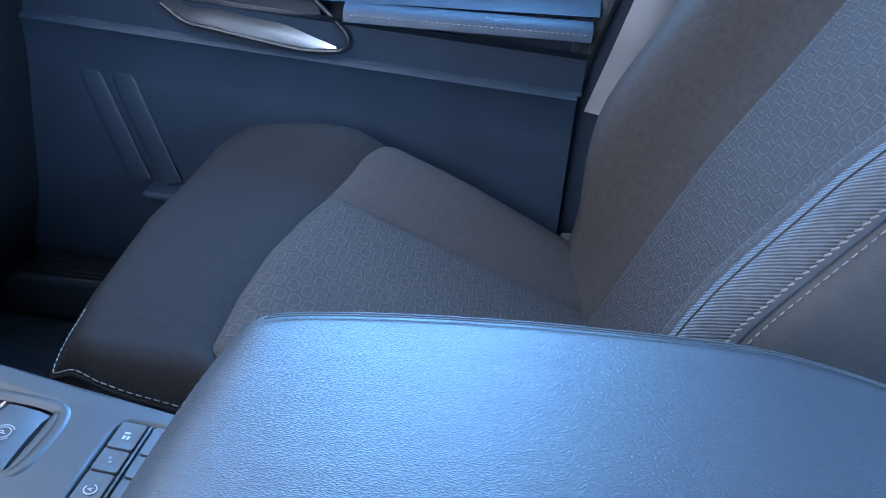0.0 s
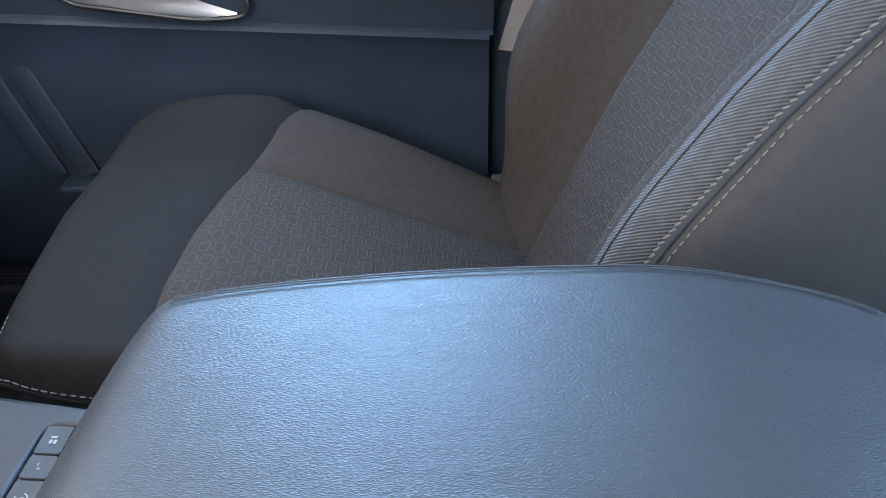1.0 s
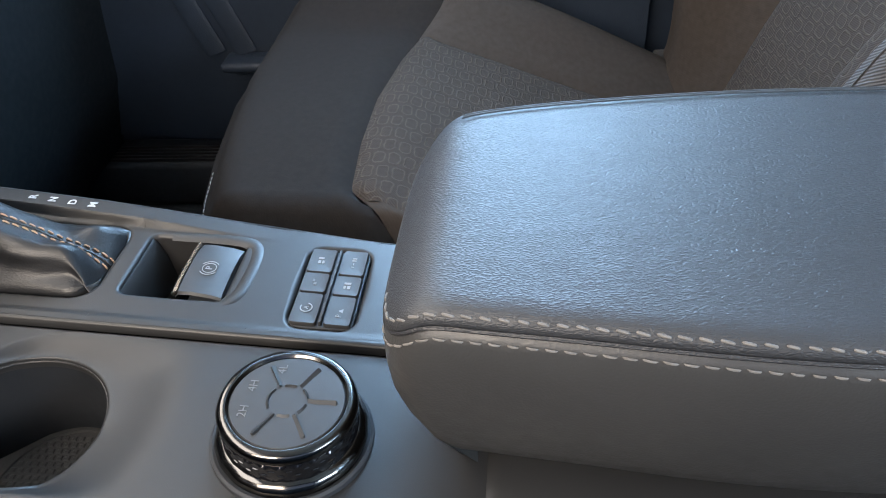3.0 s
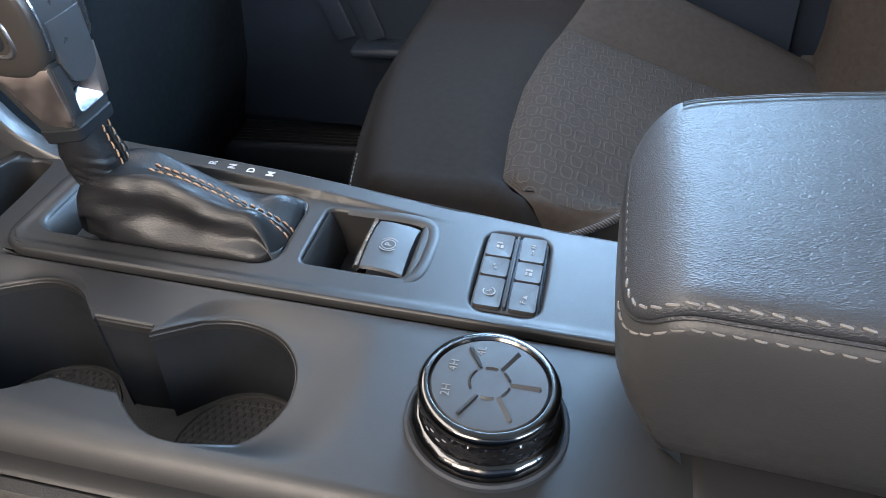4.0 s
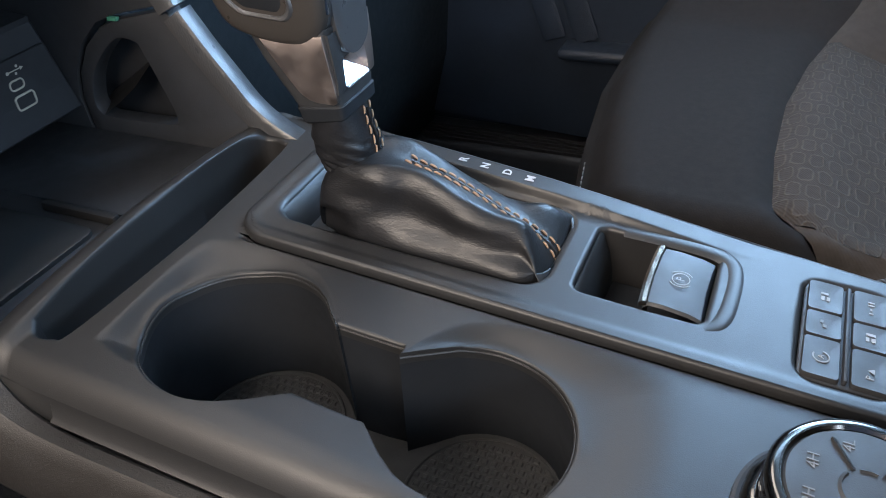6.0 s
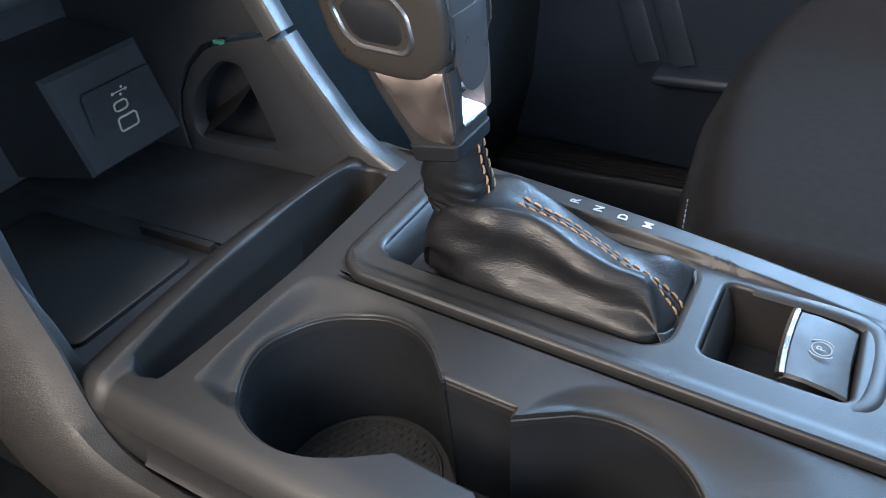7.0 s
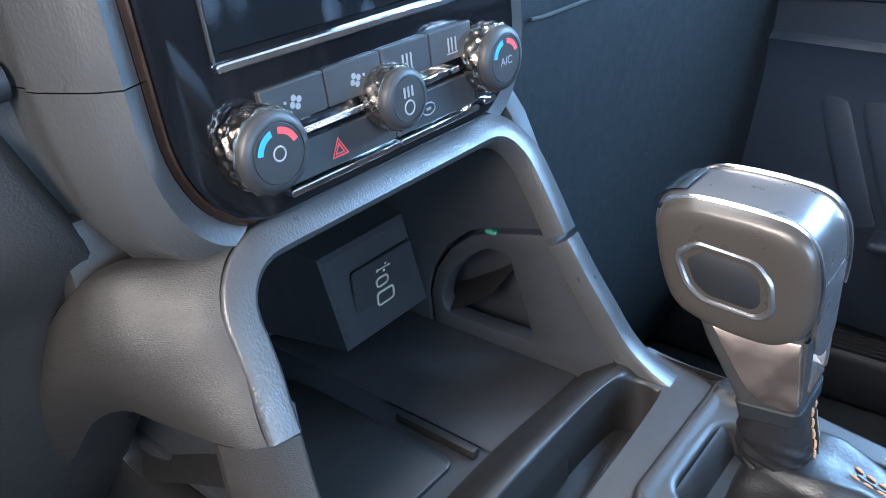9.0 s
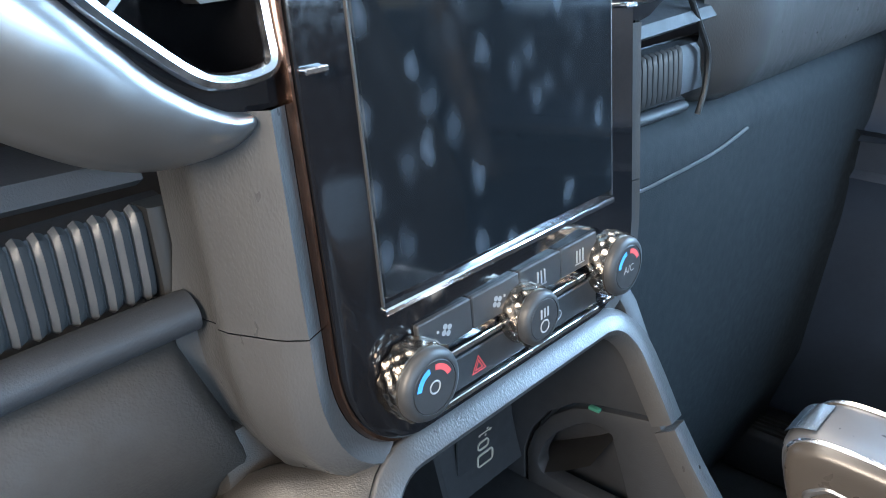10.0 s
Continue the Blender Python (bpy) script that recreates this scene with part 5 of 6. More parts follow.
lowpts = [Vector((rail_x(z), 0.0915 + 0.002 * smoothstep(0.486, 0.42, z), z)) for z in (0.4868, 0.478, 0.466, 0.450, 0.435)]
lowpts += [Vector((-0.2960, 0.0935, 0.4240)), Vector((-0.2800, 0.0940, 0.4150)), Vector((-0.262, 0.0945, 0.4090))]
part("lower_rail", sweep(smooth_path(lowpts, 4), band, FR), GRAINED, bin_ob, "leather-grained lower side rail", 50)
part("lower_rail", driver_rail(), HAUNCH, bin_ob, "leather-grained padded rail along the console's side", 28)
pocket_hole = [(p.x, p.z) for p in smooth_path([(-0.396, 0, 0.468), (-0.43, 0, 0.4680), (-0.462, 0, 0.449), (-0.500, 0, 0.412), (-0.506, 0, 0.397), (-0.485, 0, 0.389), (-0.400, 0, 0.396), (-0.386, 0, 0.412), (-0.387, 0, 0.455), (-0.396, 0, 0.468)], 4)[:-1]]
cheek_u = [(-0.372, 0.5480), (-0.3600, 0.5200), (-0.3490, 0.4895), (-0.520, 0.4895), (-0.520, 0.566), (-0.385, 0.566)]
cheek_right = [(-0.372, 0.5480), (-0.3600, 0.5200), (-0.3490, 0.4895), (-0.389, 0.4812), (-0.4055, 0.4752), (-0.4230, 0.4615), (-0.4365, 0.4430), (-0.4425, 0.4250), (-0.4425, 0.395), (-0.520, 0.395), (-0.520, 0.566), (-0.385, 0.566)]
lower_right = [(-0.3500, 0.4865), (-0.3350, 0.4600), (-0.3150, 0.4280), (-0.3050, 0.3950), (-0.3050, 0.300), (-0.4400, 0.300), (-0.4400, 0.4250), (-0.4340, 0.4420), (-0.4210, 0.4598), (-0.4042, 0.4728), (-0.3890, 0.4782)]
cheek_l = [(-0.3500, 0.4865), (-0.3350, 0.4600), (-0.3150, 0.4280), (-0.3050, 0.3950), (-0.3050, 0.300), (-0.560, 0.300), (-0.560, 0.4720), (-0.4400, 0.4865)]
grip_hole = [(p.x, p.z) for p in smooth_path([(-0.378, 0, 0.468), (-0.388, 0, 0.4700), (-0.402, 0, 0.467), (-0.428, 0, 0.448), (-0.440, 0, 0.428), (-0.438, 0, 0.418), (-0.425, 0, 0.4160), (-0.372, 0, 0.4170), (-0.364, 0, 0.4210), (-0.365, 0, 0.432), (-0.378, 0, 0.468)], 4)[:-1]]
grip_hole = [(-0.38 + (x + 0.38) * 0.84, z - 0.003) for x, z in grip_hole]
for s in (-1, 1):
    y0, y1 = (0.0865, 0.0985) if s > 0 else (-0.0985, -0.0865)
    cu = cheek_right if s > 0 else [(x - 0.010 if x > -0.4 else x, min(z, 0.556)) for x, z in cheek_u]
    part("upper_cheek", extrude_xz(cu, [], y0 if s > 0 else -0.0915, y1, 0.001), PLASTIC_DEEP, bin_ob)
    line = lower_right if s > 0 else [(x - 0.022 if x > -0.4 else x, z) for x, z in cheek_l]
    ck = part("lower_cheek", extrude_xz(line, [grip_hole if s > 0 else pocket_hole], y0, y1, 0.0015), PLASTIC_DEEP if s > 0 else PLASTIC, bin_ob, "side cheek with an open triangular grip")
    yb = 0.112 if s > 0 else -0.078
    mouth_y = 0.0875 if s > 0 else -0.0975
    lip = [(-0.505 if s < 0 else -0.438, 0.397 if s < 0 else 0.4185), (-0.470 if s < 0 else -0.420, 0.408 if s < 0 else 0.4290), (-0.435 if s < 0 else -0.402, 0.427 if s < 0 else 0.4400), (-0.385, 0.452)]
    part("grip_ledge", grid([[(x, yb + s * 0.001, z - 0.004) for x, z in lip], [(x, yb, z) for x, z in lip], [(x, yb - s * 0.004, z + 0.0002) for x, z in lip], [(x - 0.004, (yb + mouth_y) / 2, z - 0.007) for x, z in lip], [(x - 0.008, mouth_y, z - 0.016) for x, z in lip]]), PLASTIC, ck)
    part("grip_back", box(-0.53 if s < 0 else -0.47, -0.362, min(yb, yb + s * 0.006), max(yb, yb + s * 0.006), 0.385, 0.4700 if s > 0 else 0.484, 0.001), PLASTIC_DEEP, ck)

# ---- dashboard ----
def face_x(z):
    """The control panel leans back very slightly."""
    return -0.3740 - 0.03 * (z - 0.613)


dash = thing("dashboard", "dark grained dashboard with silver trim round the vents", "dashboard")

# gloss control panel: narrows to rounded corners at its foot
unit = thing("infotainment_unit", "gloss black center panel with a tall dark touchscreen", "infotainment screen", at=(-0.38, 0.0, 0.55))


def bezel_half(z):
    if z >= 0.597:
        return 0.0940 + 0.002 * (z - 0.597)
    return 0.060 + 0.034 * math.sqrt(max(0.0, 1 - ((0.597 - z) / 0.0425) ** 2))


zs = [0.597 - 0.0425 * math.cos(radians(6 * k)) for k in range(15)] + [0.597, 0.62, 0.66, 0.70, 0.74, 0.78, 0.812]
left = [(-bezel_half(z), z) for z in zs]
right = [(bezel_half(z), z) for z in reversed(zs)]
outline = left + right
rows = [[(face_x(z) - 0.020, y, z) for y, z in outline], [(face_x(z) - 0.001, y, z) for y, z in outline],
        [(face_x(z), y * 0.985, 0.68 + (z - 0.68) * 0.993) for y, z in outline]]
part("bezel", grid(rows, close=True, cap1=True), GLOSS, unit, "piano black panel")


def slab(y0, y1, z0, z1, d0, d1, r, mat, parent, name, label="", n=5):
    o = rrect(y0, y1, z0, z1, r, n)
    b = min(0.0006, r * 0.5)
    i = rrect(y0 + b, y1 - b, z0 + b, z1 - b, max(0.0002, r - b), n)
    return part(name, grid([[(face_x(z) + d0, y, z) for y, z in o], [(face_x(z) + d1 - b, y, z) for y, z in o], [(face_x(z) + d1, y, z) for y, z in i]], close=True, cap1=True), mat, parent, label)


slab(-0.0725, 0.0725, 0.6165, 0.8050, 0.0, 0.0016, 0.002, GLASS, unit, "touchscreen", "dark smudged touchscreen glass")
for y in (-0.0731, 0.0731):
    slab(y - 0.0005, y + 0.0005, 0.6140, 0.8050, 0.0, 0.0012, 0.0004, BUTTON, unit, "screen_edge", "", 2)
slab(-0.0735, 0.0735, 0.6105, 0.6135, 0.0, 0.0026, 0.0012, CHROME, unit, "chrome_bar", "thin bright bar below the screen")
# climate keys: an upper row of four, a lower row of two, chrome slips between and below
UP = ((-0.0600, -0.0304), (-0.0300, -0.0002), (0.0002, 0.0291), (0.0295, 0.0580))
for i, (a, b) in enumerate(UP):
    k = slab(a, b, 0.5868, 0.6010, 0.0, 0.0024, 0.0010, BUTTON, unit, "climate_button")
    bm = bmesh.new()
    c, z = (a + b) / 2, 0.5935
    for q in range(4):
        ang = 2 * math.pi * q / 4 + 0.4
        if i < 2:
            yy, zz, r = c + 0.0018 * math.cos(ang), z + 0.0018 * math.sin(ang), 0.0013
            bm.faces.new([bm.verts.new((face_x(zz) + 0.0026, yy + r * math.cos(2 * math.pi * t / 8), zz + r * math.sin(2 * math.pi * t / 8))) for t in range(8)])
        elif q < 3:
            yy = c - 0.0024 + 0.0024 * q
            box(face_x(z) + 0.0022, face_x(z) + 0.0027, yy - 0.0004, yy + 0.0004, z - 0.0030, z + 0.0030, bm=bm)
    if i >= 2:
        box(face_x(z) + 0.0022, face_x(z) + 0.0027, c - 0.0036, c + 0.0036, z - 0.0040, z - 0.0034, bm=bm)
    if i < 2:
        w = 0.0008 if i else -0.0008
        box(face_x(z) + 0.0022, face_x(z) + 0.0027, c + (0.0042 if i else -0.0052), c + (0.0052 if i else -0.0042), z + 0.0004, z + 0.0014, bm=bm)
    part("icon", bm, PRINT, k)
for i, (a, b) in enumerate(((-0.0540, 0.0030), (0.0034, 0.0570))):
    k = slab(a, b, 0.5640, 0.5785, 0.0, 0.0024, 0.0012, BUTTON, unit, "hazard_button" if i == 0 else "recirculation_button")
    bm = bmesh.new()
    if i == 0:
        tri = lambda f: [(-0.0290 + 0.0052 * f * math.cos(t), 0.5700 + 0.0052 * f * math.sin(t)) for t in (math.pi / 2, math.pi * 7 / 6, math.pi * 11 / 6)]
        for o, n_ in ((1.0, 0.78), (0.60, 0.36)):
            grid([[(face_x(z) + 0.0027, y, z) for y, z in tri(o)], [(face_x(z) + 0.0027, y, z) for y, z in tri(n_)]], close=True, bm=bm)
        part("warning_triangle", bm, PRINT_RED, k, "red warning triangle")
    else:
        merge(bm, sweep([Vector((face_x(0.571) + 0.0026, 0.0240 + 0.0042 * math.cos(t), 0.5705 + 0.0026 * math.sin(t))) for t in (2 * math.pi * q / 16 for q in range(16))], round_profile(0.00035, 4), (1, 0, 0), close=True))
        box(face_x(0.571) + 0.0022, face_x(0.571) + 0.0027, 0.0225, 0.0255, 0.5700, 0.5710, bm=bm)
        part("icon", bm, PRINT, k)
for a, b, z in ((-0.0470, -0.0140, 0.5828), (0.0140, 0.0380, 0.5828), (0.0400, 0.0460, 0.5828), (-0.0560, 0.0030, 0.5618), (0.0036, 0.0570, 0.5618), (0.0610, 0.0700, 0.5630)):
    slab(a, b, z - 0.0013, z + 0.0013, 0.0, 0.0042, 0.0008, CHROME, unit, "chrome_slip", "", 2)


def climate_knob(y, r, marks):
    kn = thing("climate_knob", "round climate knob with a knurled chrome ring", "knob", "climate knobs", at=(face_x(0.583), y, 0.583))
    m = Matrix.Translation((face_x(0.583), y, 0.583)) @ Matrix.Rotation(radians(90), 4, "Y") @ Matrix.Rotation(radians(90), 4, "Z") @ Matrix.Diagonal((1, 1, 0.70, 1))
    levels = [(0.90, 0.0004)] + [(0.955 - 0.018 * abs(q - 6) / 6, 0.0010 + 0.0138 * q / 12) for q in range(13)] + [(0.86, 0.0152)]
    cells = lambda a, z: 1.0 + 0.030 * math.cos(a * 13) * math.cos(math.pi * (z - 0.0010) / 0.0046)
    part("knurled_ring", moved(lathe([(r * f, z) for f, z in levels], 104, cells), m), KNURL, kn, "knurled bright metal ring", 25)
    c = r * 0.90
    front = part("knob_cap", moved(lathe([(c * 0.97, 0.0130), (c * 0.985, 0.0155), (c * 0.975, 0.0180), (c * 0.93, 0.0198), (c * 0.80, 0.0212), (c * 0.74, 0.0213), (c * 0.735, 0.0207)], 64), m), BUTTON, kn)
    part("knob_face", moved(lathe([(c * 0.72, 0.0195), (c * 0.72, 0.0209), (c * 0.70, 0.0213), (0.0003, 0.0214)], 48), m), BUTTON, kn)
    r = c
    if marks:
        for a0, a1, mt in ((170, 105, PRINT_BLUE), (85, 20, PRINT_RED)):
            rows = [[(rr * math.cos(radians(a0 + (a1 - a0) * k / 10)), rr * math.sin(radians(a0 + (a1 - a0) * k / 10)), 0.0216) for k in range(11)] for rr in (r * 0.46, r * 0.62)]
            part("heat_mark", moved(grid(rows), m), mt, front, "coloured temperature arc")
        pts = [Vector((r * 0.17 * math.cos(2 * math.pi * k / 16), r * 0.17 * math.sin(2 * math.pi * k / 16), 0.0215)) for k in range(16)]
        if y < 0:
            part("icon", moved(sweep(pts, round_profile(0.0004, 4), close=True), m), PRINT, front)
        else:
            bm = text_mesh("A/C", 0.0052, 0.0001)
            part("icon", moved(moved(bm, Matrix.Translation((0, -0.001, 0.0216))), m), PRINT, front)
    else:
        pts = [Vector((r * 0.22 * math.cos(2 * math.pi * k / 16), -r * 0.25 + r * 0.22 * math.sin(2 * math.pi * k / 16), 0.0215)) for k in range(16)]
        bm = sweep(pts, round_profile(0.0004, 4), close=True)
        for q in (-0.0022, 0.0, 0.0022):
            box(q - 0.0005, q + 0.0005, 0.001, 0.0052, 0.0213, 0.0217, bm=bm)
        part("icon", moved(bm, m), PRINT, front)
    return kn


climate_knob(-0.0655, 0.0165, True)
climate_knob(0.0, 0.0140, False)
climate_knob(0.0655, 0.0165, True)

def knee_edge(z):
    """How far out the knee panel's inner edge lies."""
    return lerp_table(((0.50, 0.092), (0.530, 0.098), (0.543, 0.1050), (0.566, 0.1155), (0.585, 0.1225), (0.600, 0.1255), (0.6135, 0.1250), (0.618, 0.1190)), z)


# frame round the gloss panel: bronze strip, grained facet, then the column's outer side
for s in (-1, 1):
    zz = [0.597 - 0.0410 * math.cos(radians(7.5 * k)) for k in range(12)] + [0.597, 0.605, 0.613, 0.640, 0.670, 0.690, 0.700, 0.760, 0.812]
    inner = [Vector((face_x(z) - 0.0020, s * (bezel_half(z) + 0.0005), z)) for z in zz]
    strip = [Vector((face_x(z) - 0.0045, s * (bezel_half(z) + 0.0026), z - 0.0018 * smoothstep(0.60, 0.556, z))) for z in zz]
    part("bezel_strip", grid([inner, [(a + b) / 2 + Vector((0.0012, 0, 0)) for a, b in zip(inner, strip)], strip, [p + Vector((-0.006, 0, 0)) for p in strip]]), BRONZE, unit, "thin bronze edge strip")
    o1 = [Vector((face_x(z) - 0.0050, s * (bezel_half(z) + 0.0028), z - 0.0020 * smoothstep(0.60, 0.556, z))) for z in zz]
    ridge = [Vector((face_x(z) - 0.0022, s * (bezel_half(z) + 0.0098), z - 0.0065 * smoothstep(0.61, 0.556, z))) for z in zz]
    o2 = [Vector((face_x(z) - 0.0085, s * (bezel_half(z) + 0.0150 + 0.003 * smoothstep(0.62, 0.556, z)), z - 0.0105 * smoothstep(0.61, 0.556, z))) for z in zz]
    o3 = [Vector((p.x - 0.0030, p.y + s * 0.0016, p.z)) for p in o2]
    outer = [lerp_table(((0.5455, 0.1010), (0.552, 0.1050), (0.560, 0.1095), (0.575, 0.1140), (0.595, 0.1172), (0.62, 0.1185), (0.9, 0.1195)), p.z) for p in o2]
    o4 = [Vector((-0.4030, s * y, p.z)) for p, y in zip(o2, outer)]
    o5 = [Vector((-0.4085, s * (y + 0.0008), p.z)) for p, y in zip(o2, outer)]
    o6 = [Vector((-0.4130, s * (y - 0.0012), p.z)) for p, y in zip(o2, outer)]
    o7 = [Vector((-0.4260, s * (y + 0.0006), p.z)) for p, y in zip(o2, outer)]
    o8 = [Vector((-0.4300, s * knee_edge(p.z), p.z)) for p in o2]
    for name, lo, hi in (("upper_frame", 0.6135, 1.0), ("lower_frame", 0.0, 0.6131)):
        idx = [i for i, z in enumerate(zz) if (0.6131 < z < 0.695 if lo else z <= 0.6135)]
        def cut(row):
            sel = [row[i] for i in idx]
            if lo:
                j = idx[0]
                f = (lo - zz[j - 1]) / (zz[j] - zz[j - 1])
                sel = [row[j - 1] + (row[j] - row[j - 1]) * f] + sel
            return sel
        part(name, grid([cut(r) for r in (o1, ridge, o2, o3, o4, o5, o6, o7, o8)]), GRAINED, dash, "grained frame beside the screen", 50)
    # ribbed vent strip beside the column, with a ledge below
    bm = grid([[(x, s * y, z) for y in (0.1130, 0.15, 0.20, 0.30)] for x, z in ((-0.4480, 0.6180), (-0.4400, 0.6200), (-0.4390, 0.6280), (-0.4390, 0.6480), (-0.4410, 0.6530), (-0.4500, 0.6550))])
    strip_ob = part("ribbed_strip", bm, PLASTIC_DEEP, dash, "dark ribbed vent strip")
    for k in range(27):
        y = (0.1270 + 0.0064 * k) if s < 0 else (0.1245 + 0.0066 * k)
        w = 0.0026
        if y > 0.262 and s > 0:
            break
        path = [Vector((x, s * (y - 0.025 * (z - 0.62)), z)) for x, z in ((-0.4400, 0.6200), (-0.4372, 0.6215), (-0.4362, 0.6280), (-0.4362, 0.6470), (-0.4372, 0.6525), (-0.4405, 0.6542))]
        part("rib", sweep(path, [(-w, -0.003), (-w, -0.0004), (-w + 0.0012, 0.0008), (-w + 0.0020, 0.0013), (-w + 0.0026, 0.0008), (w - 0.0008, -0.0002), (w, -0.0012), (w, -0.003)], (1, 0, 0)), RIB, strip_ob)
    part("rib_end", sweep([Vector((-0.4345, s * 0.1185, z)) for z in (0.6180, 0.6300, 0.6450, 0.6540)], [(-0.0056, -0.012), (-0.0050, 0.0004), (-0.0030, 0.0018), (0.0, 0.0024), (0.0030, 0.0018), (0.0050, 0.0004), (0.0056, -0.012)], (1, 0, 0)), PLASTIC, strip_ob)
    run = [(-0.4300, 0.1195, 0.6180), (-0.4320, 0.17, 0.6165), (-0.4350, 0.30, 0.6110), (-0.445, 0.45, 0.604)] if s < 0 else [(-0.4380, 0.1195, 0.6155), (-0.4390, 0.19, 0.6145), (-0.4400, 0.275, 0.6120)]
    thick = 1.0 if s < 0 else 0.55
    part("ledge", sweep([Vector((x, s * y, z)) for x, y, z in run], [(-0.004 + 0.0095 * thick * math.cos(2 * math.pi * k / 16), -0.002 + 0.0078 * thick * math.sin(2 * math.pi * k / 16)) for k in range(16)], (0, 0, 1)), PLASTIC_DEEP, dash, "", 80)
    # cover above the ribs
    part("vent_shelf", grid([[(x, s * y, z + 0.03 * max(0, y - 0.12)) for y in (0.1235, 0.16, 0.22, 0.30, 0.42)] for x, z in ((-0.460, 0.6600), (-0.438, 0.6615), (-0.431, 0.6650), (-0.434, 0.6720), (-0.452, 0.6800))]), PLASTIC_DEEP, dash)
    # silver wing under the vent, on the driver's side; its blunt tip lies on the column
    if s < 0:
        WING = ((-0.3840, -0.1065, 0.6850, 0.0022), (-0.3815, -0.1085, 0.6850, 0.0050), (-0.3800, -0.1160, 0.6840, 0.0078), (-0.3790, -0.1250, 0.6855, 0.0102), (-0.3785, -0.1350, 0.6890, 0.0125), (-0.3785, -0.1460, 0.6950, 0.0148), (-0.3790, -0.1560, 0.7030, 0.0168), (-0.3800, -0.1680, 0.7140, 0.0185), (-0.3830, -0.1850, 0.7320, 0.0200), (-0.3880, -0.2050, 0.7560, 0.0210))
        P = smooth_path([w[:3] for w in WING], 5)
        H = smooth_path([(w[3], 0, 0) for w in WING], 5)
        rows = []
        for i, (p, h) in enumerate(zip(P, H)):
            t = (P[min(i + 1, len(P) - 1)] - P[max(i - 1, 0)]).normalized()
            n = Vector((0, t.z, -t.y)).normalized()
            n = n if n.z > 0 else -n
            rows.append([p + n * (h.x * a) + Vector((b * min(1.0, h.x / 0.008), 0, 0)) for a, b in ((0.85, -0.030), (0.98, -0.006), (0.95, -0.0015), (0.80, 0.0012), (0.50, 0.0020), (0.10, 0.0005), (-0.35, -0.0035), (-0.75, -0.0095), (-1.0, -0.0170), (-0.95, -0.0230), (-0.4, -0.0330))])
        part("silver_wing", grid(rows, cap0=True, cap1=True), SILVER, dash, "satin silver wing trim under the vent", 60)
    around = [(0.0945, 0.688), (0.110, 0.687), (0.122, 0.689), (0.137, 0.696), (0.157, 0.712), (0.174, 0.742), (0.182, 0.802), (0.0945, 0.802)]
    mouth = [(0.0985, 0.7000), (0.108, 0.6985), (0.121, 0.7000), (0.133, 0.7080), (0.148, 0.7225), (0.160, 0.745), (0.164, 0.795), (0.0985, 0.795)]
    vent = part("vent_housing", grid([[(x, s * y, z) for y, z in loop] for x, loop in ((-0.440, around), (-0.3880, around), (-0.3850, [(y * 0.97 + 0.13 * 0.03, z * 0.97 + 0.745 * 0.03) for y, z in around]), (-0.3850, mouth), (-0.3900, mouth), (-0.455, [(y * 0.9 + 0.013, z * 0.9 + 0.0745) for y, z in mouth]))], close=True, cap1=True), GLOSS, dash, "gloss black vent surround", 30)
    chrome = smooth_path([(-0.385, s * 0.0985, 0.790), (-0.384, s * 0.0985, 0.740), (-0.383, s * 0.0980, 0.715), (-0.382, s * 0.0985, 0.7035), (-0.381, s * 0.1050, 0.7005), (-0.380, s * 0.1170, 0.7005), (-0.380, s * 0.1260, 0.7040), (-0.380, s * 0.1390, 0.7150), (-0.381, s * 0.1520, 0.7280), (-0.384, s * 0.1620, 0.745), (-0.388, s * 0.166, 0.790)], 6)
    part("vent_chrome", sweep(chrome, round_profile(0.0026, 8), (1, 0, 0)), CHROME, vent, "chrome vent outline")
    for k in range(3):
        z = 0.722 + 0.022 * k
        part("vent_vane", sweep([Vector((-0.398, s * 0.1000, z)), Vector((-0.396, s * 0.1130, z)), Vector((-0.396, s * 0.1190, z + 0.006)), Vector((-0.396, s * 0.1330, z + 0.006)), Vector((-0.396, s * 0.1390, z)), Vector((-0.398, s * 0.1550, z))], [(-0.004, -0.0012), (-0.004, 0.0012), (0.004, 0.0012), (0.004, -0.0012)], (0, 0, 1)), SILVER, vent)

slab(-0.0940, -0.0850, 0.6988, 0.7008, 0.0, 0.004, 0.0008, CHROME, unit, "chrome_tip")
slab(0.0820, 0.0905, 0.6985, 0.7010, 0.0, 0.004, 0.001, CHROME, unit, "chrome_tip")

# dash pad, knee panels and glovebox
def dash_sheet(y0, y1, prof, mat, name, label="", n=10, bow=0.0, twist=None):
    rows = []
    for x, z in prof:
        rows.append([(x + bow * ((y0 + (y1 - y0) * k / n) / 0.7) ** 2 + (twist(y0 + (y1 - y0) * k / n, z) if twist else 0), y0 + (y1 - y0) * k / n, z) for k in range(n + 1)])
    return part(name, grid(rows), mat, dash, label, 60)


